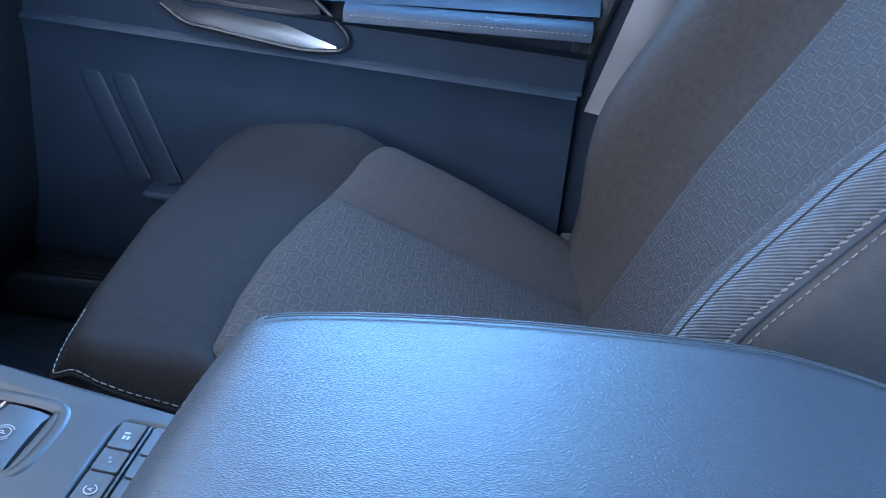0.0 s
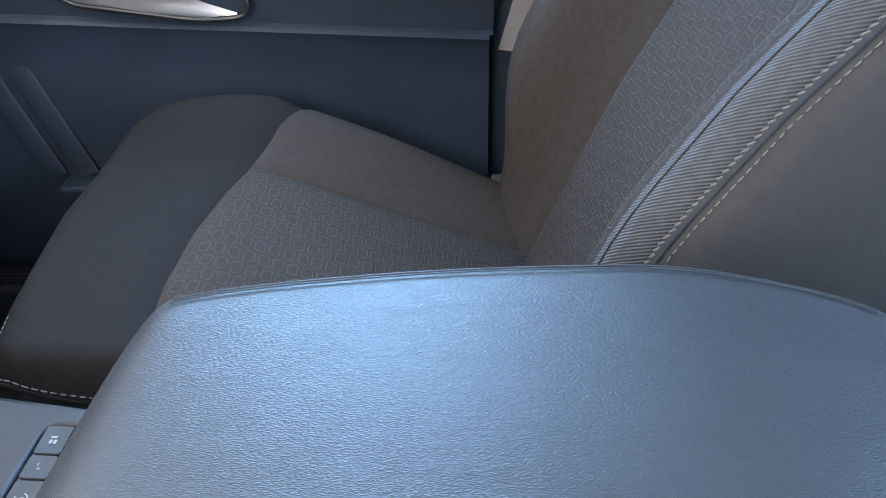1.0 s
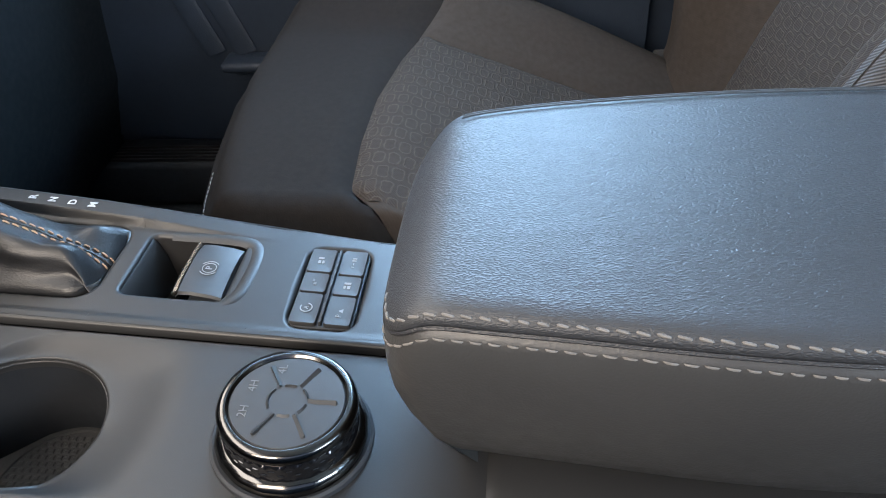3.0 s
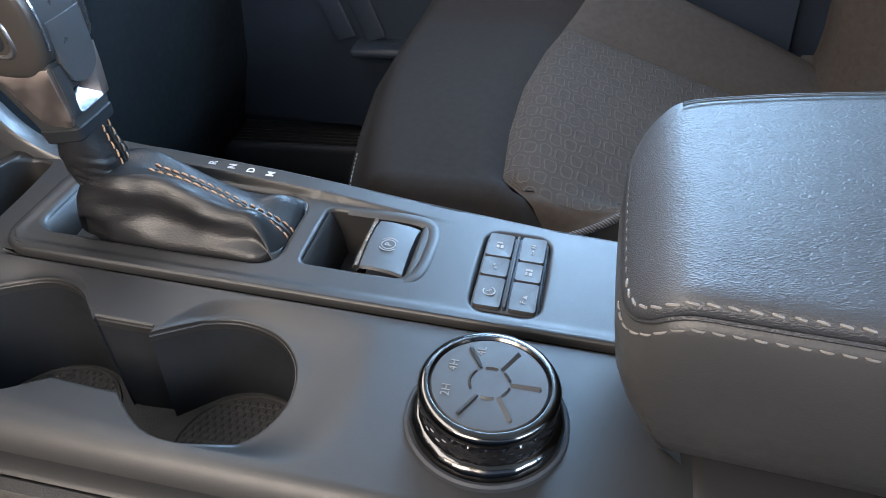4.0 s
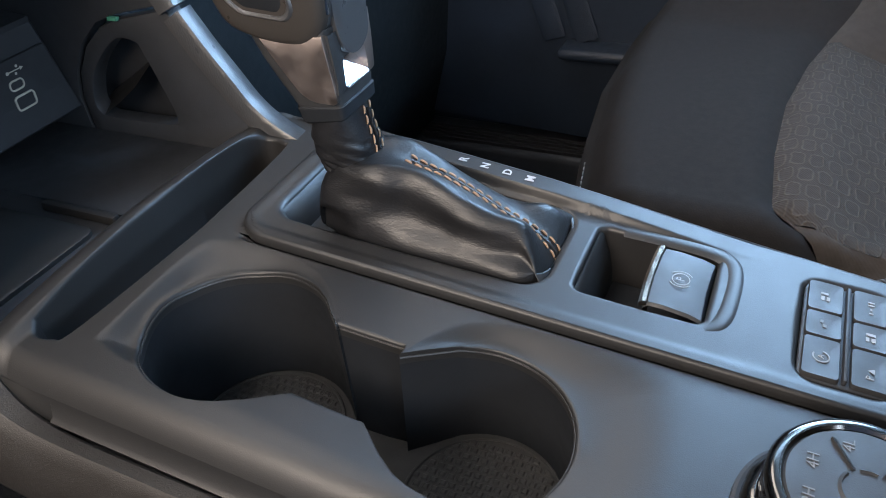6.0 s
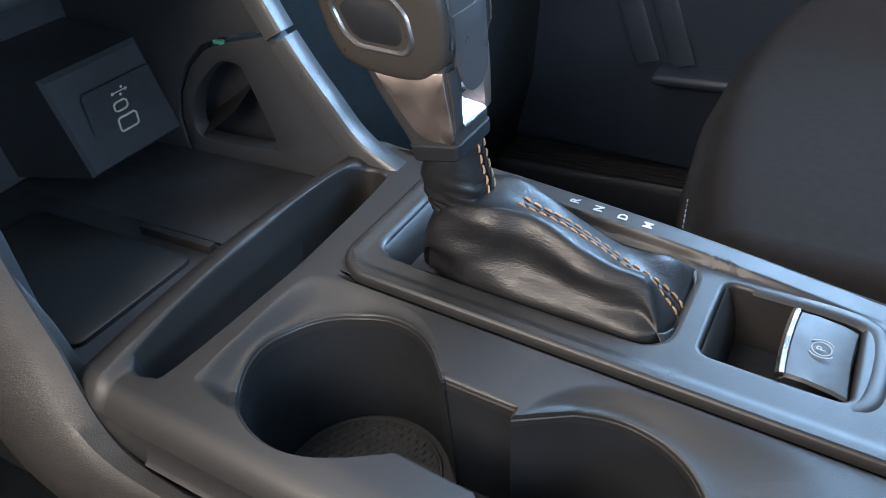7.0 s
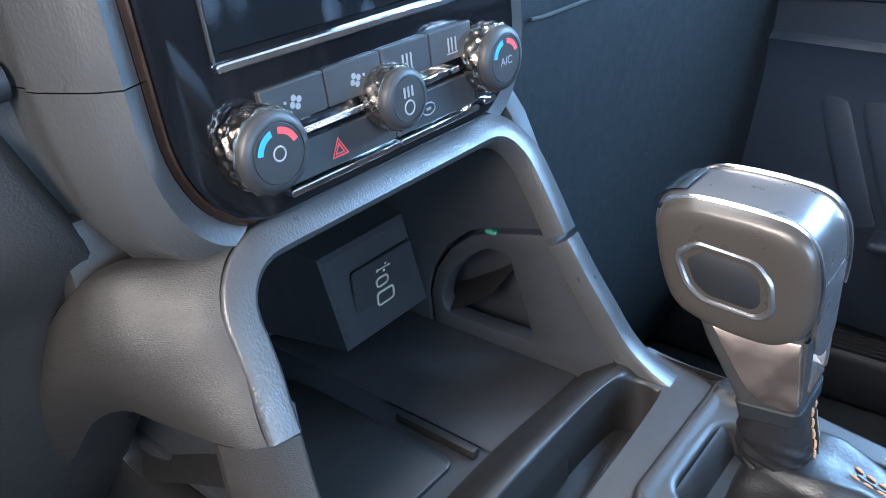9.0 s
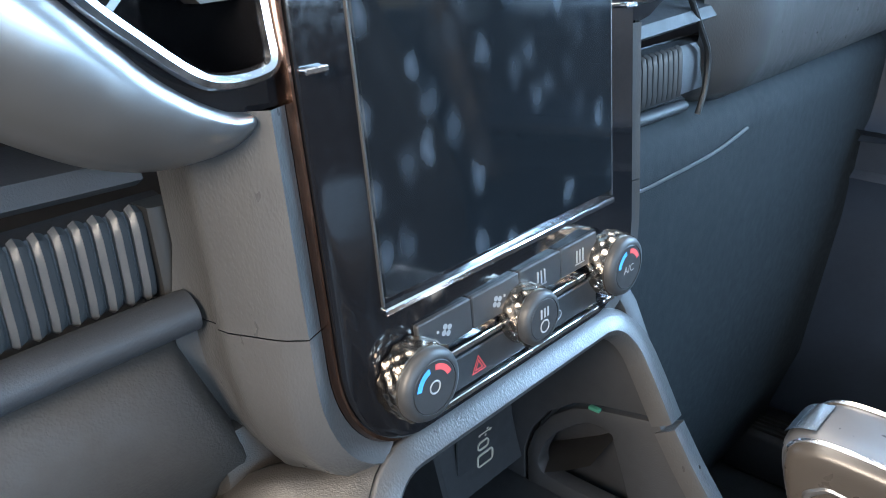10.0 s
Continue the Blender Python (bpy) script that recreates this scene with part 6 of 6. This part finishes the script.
dash_sheet(-0.72, 0.72, [(-0.405, 0.800), (-0.41, 0.812), (-0.45, 0.820), (-0.60, 0.815), (-0.85, 0.80), (-1.0, 0.78)], GRAINED, "dash_top", "grained dash top", 16, -0.05)
dash_sheet(0.285, 0.72, [(-0.470, 0.604), (-0.440, 0.606), (-0.424, 0.614), (-0.414, 0.632), (-0.408, 0.665), (-0.406, 0.705), (-0.412, 0.755), (-0.430, 0.790), (-0.45, 0.806)], GRAINED, "passenger_pad", "soft grained passenger pad", 24, twist=lambda y, z: -0.030 * (1 - smoothstep(0.285, 0.318, y)))
part("pad_frame", sweep(smooth_path([(-0.436, 0.246, 0.720), (-0.434, 0.258, 0.688), (-0.433, 0.274, 0.664), (-0.433, 0.287, 0.645), (-0.433, 0.286, 0.622), (-0.434, 0.279, 0.604)], 6), round_profile(0.0022, 8), (1, 0, 0)), PLASTIC, dash, "dark frame beside the soft pad")
dash_sheet(0.10, 0.72, [(-0.455, 0.655), (-0.450, 0.635), (-0.452, 0.610)], PLASTIC_DEEP, "passenger_recess", "", 8)
dash_sheet(0.115, 0.72, [(-0.470, 0.612), (-0.446, 0.606), (-0.436, 0.592), (-0.435, 0.570), (-0.440, 0.500), (-0.450, 0.400), (-0.465, 0.300), (-0.480, 0.20), (-0.52, 0.08), (-0.62, 0.01)], GLOVEBOX, "glovebox_panel", "dark glovebox lid", 12)
part("glovebox_seam", sweep(smooth_path([(-0.4325, 0.195, 0.5690), (-0.4325, 0.217, 0.5680), (-0.4325, 0.290, 0.5685), (-0.4330, 0.330, 0.5710), (-0.4335, 0.365, 0.5755)], 6), round_profile(0.0013, 6), (1, 0, 0)), SILVER, dash)
# knee panel: its inner edge is rolled and follows the column down to the haunch
rows = []
for x, z in ((-0.445, 0.613), (-0.428, 0.607), (-0.420, 0.596), (-0.416, 0.582), (-0.415, 0.566), (-0.418, 0.550), (-0.428, 0.536), (-0.436, 0.522), (-0.444, 0.500), (-0.462, 0.460), (-0.500, 0.400), (-0.56, 0.33), (-0.70, 0.28)):
    e = knee_edge(z)
    row = [(x - 0.050, -e + 0.012, z), (x - 0.012, -e + 0.003, z), (x - 0.006, -e, z), (x - 0.0025, -e - 0.0022, z), (x, -e - 0.0065, z)]
    row += [(x - 0.030 * (k / 12) ** 1.5, -e - 0.0065 - (0.72 - 0.1285) * (k / 12) ** 1.4, z) for k in range(1, 13)]
    rows.append(row)
part("knee_panel", grid(rows), KNEE, dash, "knee panel, colour darkened for shade", 60)
part("column_cover", grid([[(x, y, z) for y, z in ((-0.21, 0.74), (-0.23, 0.715), (-0.28, 0.70), (-0.40, 0.70), (-0.60, 0.71))] for x in (-0.39, -0.42, -0.46)]), PLASTIC_DEEP, dash)
# haunch: grained shoulder that rolls from the bin's arch out towards the knee panel
LOW = [(-0.3455, -0.1035), (-0.3500, -0.1080), (-0.3570, -0.1115), (-0.3660, -0.1142), (-0.3770, -0.1165), (-0.3910, -0.1195), (-0.410, -0.1225), (-0.440, -0.126), (-0.48, -0.129), (-0.54, -0.131)]
HIGH = [(-0.3665, -0.0800, 0.5530), (-0.3710, -0.0870, 0.5515), (-0.3775, -0.0945, 0.5495), (-0.3850, -0.1015, 0.5480), (-0.3935, -0.1085, 0.5475), (-0.4030, -0.1150, 0.5460), (-0.4160, -0.1225, 0.5390), (-0.438, -0.1290, 0.520), (-0.475, -0.134, 0.480), (-0.53, -0.138, 0.42)]
lo_path = smooth_path([(x, y, 0.4895 - 0.10 * smoothstep(-0.40, -0.54, x)) for x, y in LOW], 3)
hi_path = smooth_path(HIGH, 3)
arch = [Vector((rail_x(min(0.55, z)) - 0.0030, y, z)) for y, z in [(-0.0983 - 0.006 * (1 - smoothstep(0.0, 6.0, q)), 0.4895 + 0.0322 * q / 6) for q in range(7)] + [(-0.0655 - 0.0328 * math.cos(radians(62 * q / 6)), 0.5217 + 0.0328 * math.sin(radians(62 * q / 6))) for q in range(1, 7)]]
rows = []
for k, (lo, hi) in enumerate(zip(lo_path, hi_path)):
    f = smoothstep(0, 20, k)
    row = []
    for q in range(13):
        u = q / 12
        p = lo + (hi - lo) * u
        p = p + Vector((0.002, -0.004, 0)) * math.sin(math.pi * u) * smoothstep(0, 8, k)
        p.y -= 0.004 * math.sin(math.pi * u) * smoothstep(2, 14, k)
        base = arch[q] + (lo - lo_path[0]) * (1 - u) + (hi - hi_path[0]) * u
        row.append(base + (p - base) * f)
    roll = 0.35 + 0.65 * smoothstep(0, 6, k)
    t = row[-1]
    row += [t + Vector((-0.002, 0.003, 0.0014)) * roll, t + Vector((-0.006, 0.008, 0.0010)) * roll, t + Vector((-0.012, 0.014, -0.004)) * roll, t + Vector((-0.02, 0.022, -0.03)) * roll]
    rows.append(row)
part("haunch", grid(rows), HAUNCH, dash, "leather-grained flank of the center stack", 70)

part("haunch_filler", box(-0.480, -0.4195, -0.122, -0.080, 0.50, 0.564, 0.006), HAUNCH, dash)


# ---- passenger seat ----
seat = thing("passenger_seat", "dark cloth passenger seat with a link-patterned middle panel", "car seat", at=(0.10, 0.40, 0.12))


def cushion_z(x, y):
    """Top of the cushion: falls to the rear, bolsters rise at the sides, the front edge rolls down."""
    c = 0.333 - 0.40 * max(0.0, x + 0.005) - 0.04 * min(0.0, x + 0.005)
    out = smoothstep(0.505, 0.600, y)
    c += 0.040 * out * (1 - 0.35 * smoothstep(0.10, 0.30, x)) * (0.35 + 0.65 * smoothstep(-0.20, -0.04, x))
    c += 0.054 * (1 - smoothstep(0.182, 0.235, y)) * smoothstep(0.0, 0.11, x)
    return c


def front_x(y):
    return lerp_table(((0.19, -0.138), (0.211, -0.155), (0.26, -0.167), (0.32, -0.178), (0.42, -0.190), (0.52, -0.190), (0.57, -0.181), (0.61, -0.160), (0.63, -0.13)), y)


def insert_x(y):
    return lerp_table(((0.186, 0.014), (0.206, -0.009), (0.228, -0.030), (0.30, -0.0350), (0.38, -0.0340), (0.46, -0.023), (0.515, -0.010), (0.56, 0.010), (0.60, 0.030), (0.64, 0.045)), y)


def groove(d, w=0.006, depth=0.007):
    return -depth * math.exp(-(d / w) ** 2)


N_LO, N_HI, IN_HI = 0.188, 0.632, 0.513


def in_lo(x):
    """Inner edge of the patterned middle: the side strip narrows to the rear."""
    return lerp_table(((-0.030, 0.2220), (-0.004, 0.2130), (0.021, 0.2010), (0.040, 0.1955), (0.070, 0.1945)), x)


def cushion_point(x, y):
    z = cushion_z(x, y)
    z += groove(x - insert_x(y)) * (1 if y < 0.56 else 0.6)
    if x > insert_x(y):
        z += groove(y - IN_HI, 0.006, 0.006 * smoothstep(0, 0.02, x - insert_x(y))) + groove(y - in_lo(x), 0.004, 0.003)
    f = smoothstep(0.045, 0.0, x - front_x(y))
    z -= 0.040 * f * f
    e = smoothstep(N_HI - 0.030, N_HI, y)
    z -= 0.026 * e * e
    e = smoothstep(N_LO + 0.022, N_LO, y)
    z += 0.006 * e * smoothstep(0.0, 0.03, x) - 0.024 * e * e * (1 - 0.85 * smoothstep(0.015, 0.085, x))
    return Vector((x, y, z))


ys = [N_LO + (N_HI - N_LO) * k / 46 for k in range(47)]
fr = []
for j in range(15):
    f = (j / 14) ** 1.3
    fr.append([cushion_point(front_x(y) + (insert_x(y) - front_x(y)) * f, y) for y in ys])
down = [[Vector((p.x - 0.004, p.y, p.z - 0.018)) for p in fr[0]], [Vector((p.x + 0.004, p.y, p.z - 0.06)) for p in fr[0]], [Vector((p.x + 0.03, p.y, 0.14)) for p in fr[0]]]
front = part("cushion_front", grid(down[::-1] + fr), CLOTH, seat, "plain dark cloth front section", 70)
uv_planar(front, lambda c: c.x, lambda c: c.y)


def region(y0, y1, ny, nx, name, mat, label, turned=False):
    rows = []
    for i in range(nx + 1):
        row = []
        for j in range(ny + 1):
            lo, hi = (in_lo(-0.012 + 0.342 * i / nx) if v is None else v for v in (y0, y1))
            y = lo + (hi - lo) * j / ny
            x = insert_x(y) + (0.330 - insert_x(y)) * i / nx
            row.append(cushion_point(x, y))
        rows.append(row)
    ob = part(name, grid(rows), mat, seat, label, 70)
    uv_planar(ob, lambda c: c.y, lambda c: c.x * 1.08)
    return ob


region(None, IN_HI, 40, 36, "cushion_middle", CLOTH_LINKS, "brown-grey cloth woven with a raised link pattern")
region(IN_HI, N_HI, 16, 30, "outer_bolster", CLOTH_OUTER, "plain brown-grey bolster")
region(N_LO, None, 6, 30, "inner_bolster", CLOTH_OUTER, "plain brown-grey side strip")
side_line = [cushion_point(0.010 + 0.31 * k / 40, N_LO + 0.002) + Vector((0, -0.002, -0.002)) for k in range(41)]
piping = part("side_piping", sweep(side_line, round_profile(0.0028, 10)), TWILL, seat, "pale twill piping along the cushion side")
uv_planar(piping, lambda c: c.x, lambda c: c.y + c.z)
for y, name in ((N_LO, "cushion_side"), (N_HI, "cushion_outer_side")):
    edge = [cushion_point(front_x(y) + (0.33 - front_x(y)) * k / 40, y) for k in range(41)]
    part(name, grid([edge, [p + Vector((0, 0, -0.02)) for p in edge], [Vector((p.x, p.y + (0.006 if y < 0.4 else -0.006), 0.13)) for p in edge]]), SIDE_CLOTH, seat)
pip = smooth_path([cushion_point(x, y) + Vector((-0.0008, 0, 0.0008)) for x, y in ((-0.1690, 0.292), (-0.1620, 0.2527), (-0.1555, 0.2270), (-0.1465, 0.2080))] + [(-0.1200, 0.1930, 0.3215), (-0.1000, 0.1892, 0.3168), (-0.0786, 0.1874, 0.3120), (-0.0557, 0.1872, 0.3076), (-0.0250, 0.1872, 0.3020)], 8)
part("front_piping", sweep([p + Vector((-0.0006, -0.0006, -0.0040)) for p in pip], round_profile(0.0016, 6)), CLOTH, seat)
part("front_stitching", stitches(pip, 0.0052, 0.0068, 0.0006, (-0.3, -0.8, 0.5)), THREAD, seat, "pale grey stitches")
part("seat_base", box(-0.15, 0.36, 0.215, 0.60, 0.03, 0.20, 0.02, 3), PLASTIC_DEEP, seat)
part("hinge_cover", box(0.05, 0.36, 0.150, 0.186, 0.13, 0.285, 0.012, 3), PLASTIC_DEEP, seat)
part("buckle_tab", box(0.250, 0.278, 0.606, 0.634, 0.246, 0.2540, 0.003, 2), SIDE_CLOTH, seat)

# backrest
BACK = ((0.18, 0.262), (0.26, 0.298), (0.338, 0.329), (0.423, 0.366), (0.488, 0.402), (0.547, 0.434), (0.61, 0.467), (0.68, 0.498), (0.76, 0.525), (0.84, 0.545))
ZB = [0.19 + 0.0205 * k for k in range(32)]


def back_profile(y, z):
    """How far the backrest's front stands forward of its middle panel."""
    taper = 1 - 0.35 * smoothstep(0.55, 0.85, z)
    b = 0.084 * smoothstep(0.500, 0.585, y) * taper * (0.35 + 0.65 * smoothstep(0.22, 0.40, z))
    b += 0.054 * smoothstep(0.290, 0.222, y) * lerp_table(((0.40, 1.0), (0.50, 0.82), (0.60, 0.42), (0.85, 0.25)), z)
    b -= 0.055 * smoothstep(0.615, 0.662, y) ** 2
    b -= 0.030 * smoothstep(0.205, 0.176, y) ** 2
    b += groove(y - 0.500, 0.006, 0.007) + groove(y - 0.275, 0.006, 0.006)
    return b


def back_point(y, z):
    x = lerp_table(BACK, z)
    s = (lerp_table(BACK, z + 0.02) - lerp_table(BACK, z - 0.02)) / 0.04
    nrm = Vector((-1, 0, s)).normalized()
    return Vector((x, y, z)) + nrm * back_profile(y, z)


def back_region(y0, y1, ny, name, mat, label):
    rows = [[back_point(y0 + (y1 - y0) * j / ny, z) for j in range(ny + 1)] for z in ZB]
    ob = part(name, grid(rows), mat, seat, label, 70)
    uv_planar(ob, lambda c: c.y, lambda c: c.z * 1.15)
    return ob


back_region(0.275, 0.500, 26, "backrest_middle", CLOTH_LINKS, "brown-grey cloth woven with a raised link pattern")
back_region(0.500, 0.662, 18, "backrest_outer_bolster", CLOTH_OUTER, "plain brown-grey bolster")
back_region(0.214, 0.275, 10, "backrest_inner_bolster", CLOTH_LINKS, "brown-grey bolster woven with raised links")
back_region(0.184, 0.214, 8, "backrest_border", TWILL, "blue-grey twill border along the bolster")
edge = [back_point(0.184, z) for z in ZB]
part("backrest_side", grid([edge, [p + Vector((0.002, -0.006, -0.001)) for p in edge], [p + Vector((0.020, -0.016, -0.006)) for p in edge], [p + Vector((0.07, -0.020, -0.02)) for p in edge], [p + Vector((0.15, -0.012, -0.04)) for p in edge]]), SIDE_CLOTH, seat, "dark smooth vinyl side panel", 60)
edge2 = [back_point(0.662, z) for z in ZB]
part("backrest_outer_side", grid([edge2, [p + Vector((0.06, 0.006, -0.02)) for p in edge2], [p + Vector((0.14, 0.0, -0.04)) for p in edge2]]), SIDE_CLOTH, seat)
part("backrest_rear", grid([[p + Vector((0.15, -0.012, -0.04)) for p in edge], [p + Vector((0.14, 0.0, -0.04)) for p in edge2]]), SIDE_CLOTH, seat)
part("border_seam", sweep([p + Vector((-0.001, -0.0015, 0.0005)) for p in edge], round_profile(0.0028, 8)), TWILL, seat)
part("border_stitching", stitches([p + Vector((-0.0036, -0.0014, 0.0010)) for p in edge], 0.0056, 0.0052, 0.0009, (-0.7, -0.6, 0.3), 0.45), THREAD, seat, "pale grey stitches")
part("side_stitching", stitches([p + Vector((0.003, -0.0072, -0.0015)) for p in edge], 0.0044, 0.0064, 0.00055, (-0.3, -0.95, 0)), THREAD, seat, "pale grey stitches")
fold = [back_point(0.205, z) + Vector((-0.0005, 0, 0.0003)) for z in ZB]
part("border_fold", sweep(fold, round_profile(0.0007, 5)), SIDE_CLOTH, seat)

# ---- passenger door ----
door = thing("passenger_door", "closed dark passenger door with a silver pull handle", "car door", at=(0.0, 0.72, 0.10))


def door_sheet(prof, x0, x1, mat, name, label="", n=14, slope=0.0):
    rows = []
    for y, z in prof:
        rows.append([(x0 + (x1 - x0) * k / n, y, z + slope * (x0 + (x1 - x0) * k / n)) for k in range(n + 1)])
    return part(name, grid(rows), mat, door, label, 50)


door_sheet([(0.735, 0.655), (0.720, 0.645), (0.712, 0.600), (0.712, 0.545), (0.704, 0.520), (0.690, 0.508), (0.678, 0.500)], -0.95, 0.262, DOOR_PLASTIC, "upper_panel", "smooth dark upper panel", slope=0.02)
arm = door_sheet([(0.678, 0.500), (0.668, 0.497), (0.661, 0.490), (0.660, 0.480)], -0.03, 0.255, DOOR_PLASTIC, "door_armrest", "padded stitched door armrest", slope=0.0)
part("armrest_stitching", stitches([Vector((-0.02 + 0.27 * k / 20, 0.6605, 0.4880)) for k in range(21)], 0.0045, 0.0062, 0.0005, (0, -1, 0.3)), THREAD, arm)
door_sheet([(0.662, 0.482), (0.690, 0.468), (0.694, 0.428), (0.690, 0.424)], -0.95, 0.255, DOOR_PLASTIC, "middle_panel", slope=-0.06)
door_sheet([(0.688, 0.4245), (0.684, 0.420), (0.690, 0.408), (0.695, 0.36), (0.699, 0.25), (0.704, 0.15), (0.712, 0.07)], -0.95, 0.250, DOOR_PLASTIC, "lower_panel", "dark lower door panel", slope=-0.06)
# pull handle: a silver tray with a raised lower lip inside a dark slanted frame
upper_edge = smooth_path([(-0.262, 0.690, 0.500), (-0.240, 0.690, 0.484), (-0.222, 0.690, 0.4755), (-0.188, 0.692, 0.4765), (-0.150, 0.692, 0.4705), (-0.105, 0.690, 0.4635), (-0.075, 0.686, 0.4545), (-0.043, 0.682, 0.4450)], 4)
lower_edge = smooth_path([(-0.268, 0.680, 0.494), (-0.250, 0.679, 0.4800), (-0.228, 0.678, 0.4655), (-0.190, 0.677, 0.4590), (-0.152, 0.676, 0.4525), (-0.106, 0.677, 0.4460), (-0.075, 0.679, 0.4425), (-0.043, 0.681, 0.4405)], 4)
part("pull_handle", grid([upper_edge, [(a + b) / 2 + Vector((0, -0.001, -0.001)) for a, b in zip(upper_edge, lower_edge)], lower_edge, [p + Vector((0, -0.0022, -0.0016)) for p in lower_edge], [p + Vector((0, 0.004, -0.005)) for p in lower_edge]]), SILVER, door, "satin silver door pull", 50)
part("pull_frame", sweep(smooth_path([(-0.090, 0.686, 0.512), (-0.067, 0.684, 0.4955), (-0.046, 0.682, 0.477), (-0.031, 0.680, 0.462), (-0.029, 0.680, 0.450), (-0.040, 0.681, 0.4405), (-0.075, 0.679, 0.4385), (-0.106, 0.677, 0.4415), (-0.19, 0.676, 0.4545), (-0.228, 0.677, 0.461), (-0.256, 0.679, 0.4795)], 5), round_profile(0.0032, 8), (0, -1, 0)), PLASTIC, door, "dark slanted frame of the door pull")
part("pull_blade", grid([[(-0.215, 0.698, 0.500), (-0.19, 0.698, 0.478), (-0.055, 0.696, 0.446), (-0.075, 0.698, 0.505)], [(-0.215, 0.700, 0.500), (-0.19, 0.702, 0.478), (-0.055, 0.700, 0.446), (-0.075, 0.702, 0.505)]], close=True, cap0=True), PLASTIC_DEEP, door)
for k, x in enumerate((-0.395, -0.352)):
    part("kick_moulding", sweep([Vector((x, 0.700, 0.45)), Vector((x + 0.035, 0.694, 0.35)), Vector((x + 0.075, 0.694, 0.235))], round_profile(0.0150, 14, 1.0, 0.10), (0, -1, 0)), DOOR_PLASTIC, door, "", 70)
part("kick_ledge", box(-0.308, -0.12, 0.662, 0.71, 0.219, 0.233, 0.006, 3), DOOR_PLASTIC, door)

pillar = thing("belt_pillar", "grey plastic pillar cover with a belt guide beside the seat", "pillar trim", at=(0.30, 0.72, 0.2))
part("weather_seal", sweep([Vector((0.205, 0.715, 0.05)), Vector((0.212, 0.715, 0.20)), Vector((0.232, 0.712, 0.36)), Vector((0.256, 0.708, 0.46)), Vector((0.290, 0.704, 0.58)), Vector((0.32, 0.70, 0.72))], round_profile(0.013, 10, 0.8, 1.0), (0, -1, 0)), RUBBER, pillar)
part("pillar_cover", grid([[(0.262, 0.706, 0.386), (0.280, 0.700, 0.385), (0.300, 0.702, 0.396), (0.330, 0.725, 0.400)], [(0.280, 0.706, 0.45), (0.300, 0.699, 0.45), (0.325, 0.702, 0.455), (0.36, 0.725, 0.46)], [(0.310, 0.706, 0.56), (0.330, 0.699, 0.56), (0.356, 0.702, 0.56), (0.39, 0.725, 0.56)], [(0.345, 0.704, 0.72), (0.365, 0.697, 0.72), (0.392, 0.700, 0.72), (0.42, 0.725, 0.72)]]), BELT_PLASTIC, pillar, "smooth grey pillar cover")
part("pillar_body", box(0.236, 0.42, 0.722, 0.744, 0.0, 1.26, 0.004), DOOR_PLASTIC, pillar)

sill = thing("door_sill", "black ribbed door sill strip beside the footwell", "door sill", at=(-0.2, 0.70, 0.0))
part("sill_body", box(-0.95, 0.5, 0.665, 0.744, 0.0, 0.078, 0.012, 3), PLASTIC_DEEP, sill)
for k in range(5):
    part("sill_rib", box(-0.60, 0.10, 0.6720 + 0.009 * k, 0.6755 + 0.009 * k, 0.0765, 0.0810, 0.001), PLASTIC, sill)
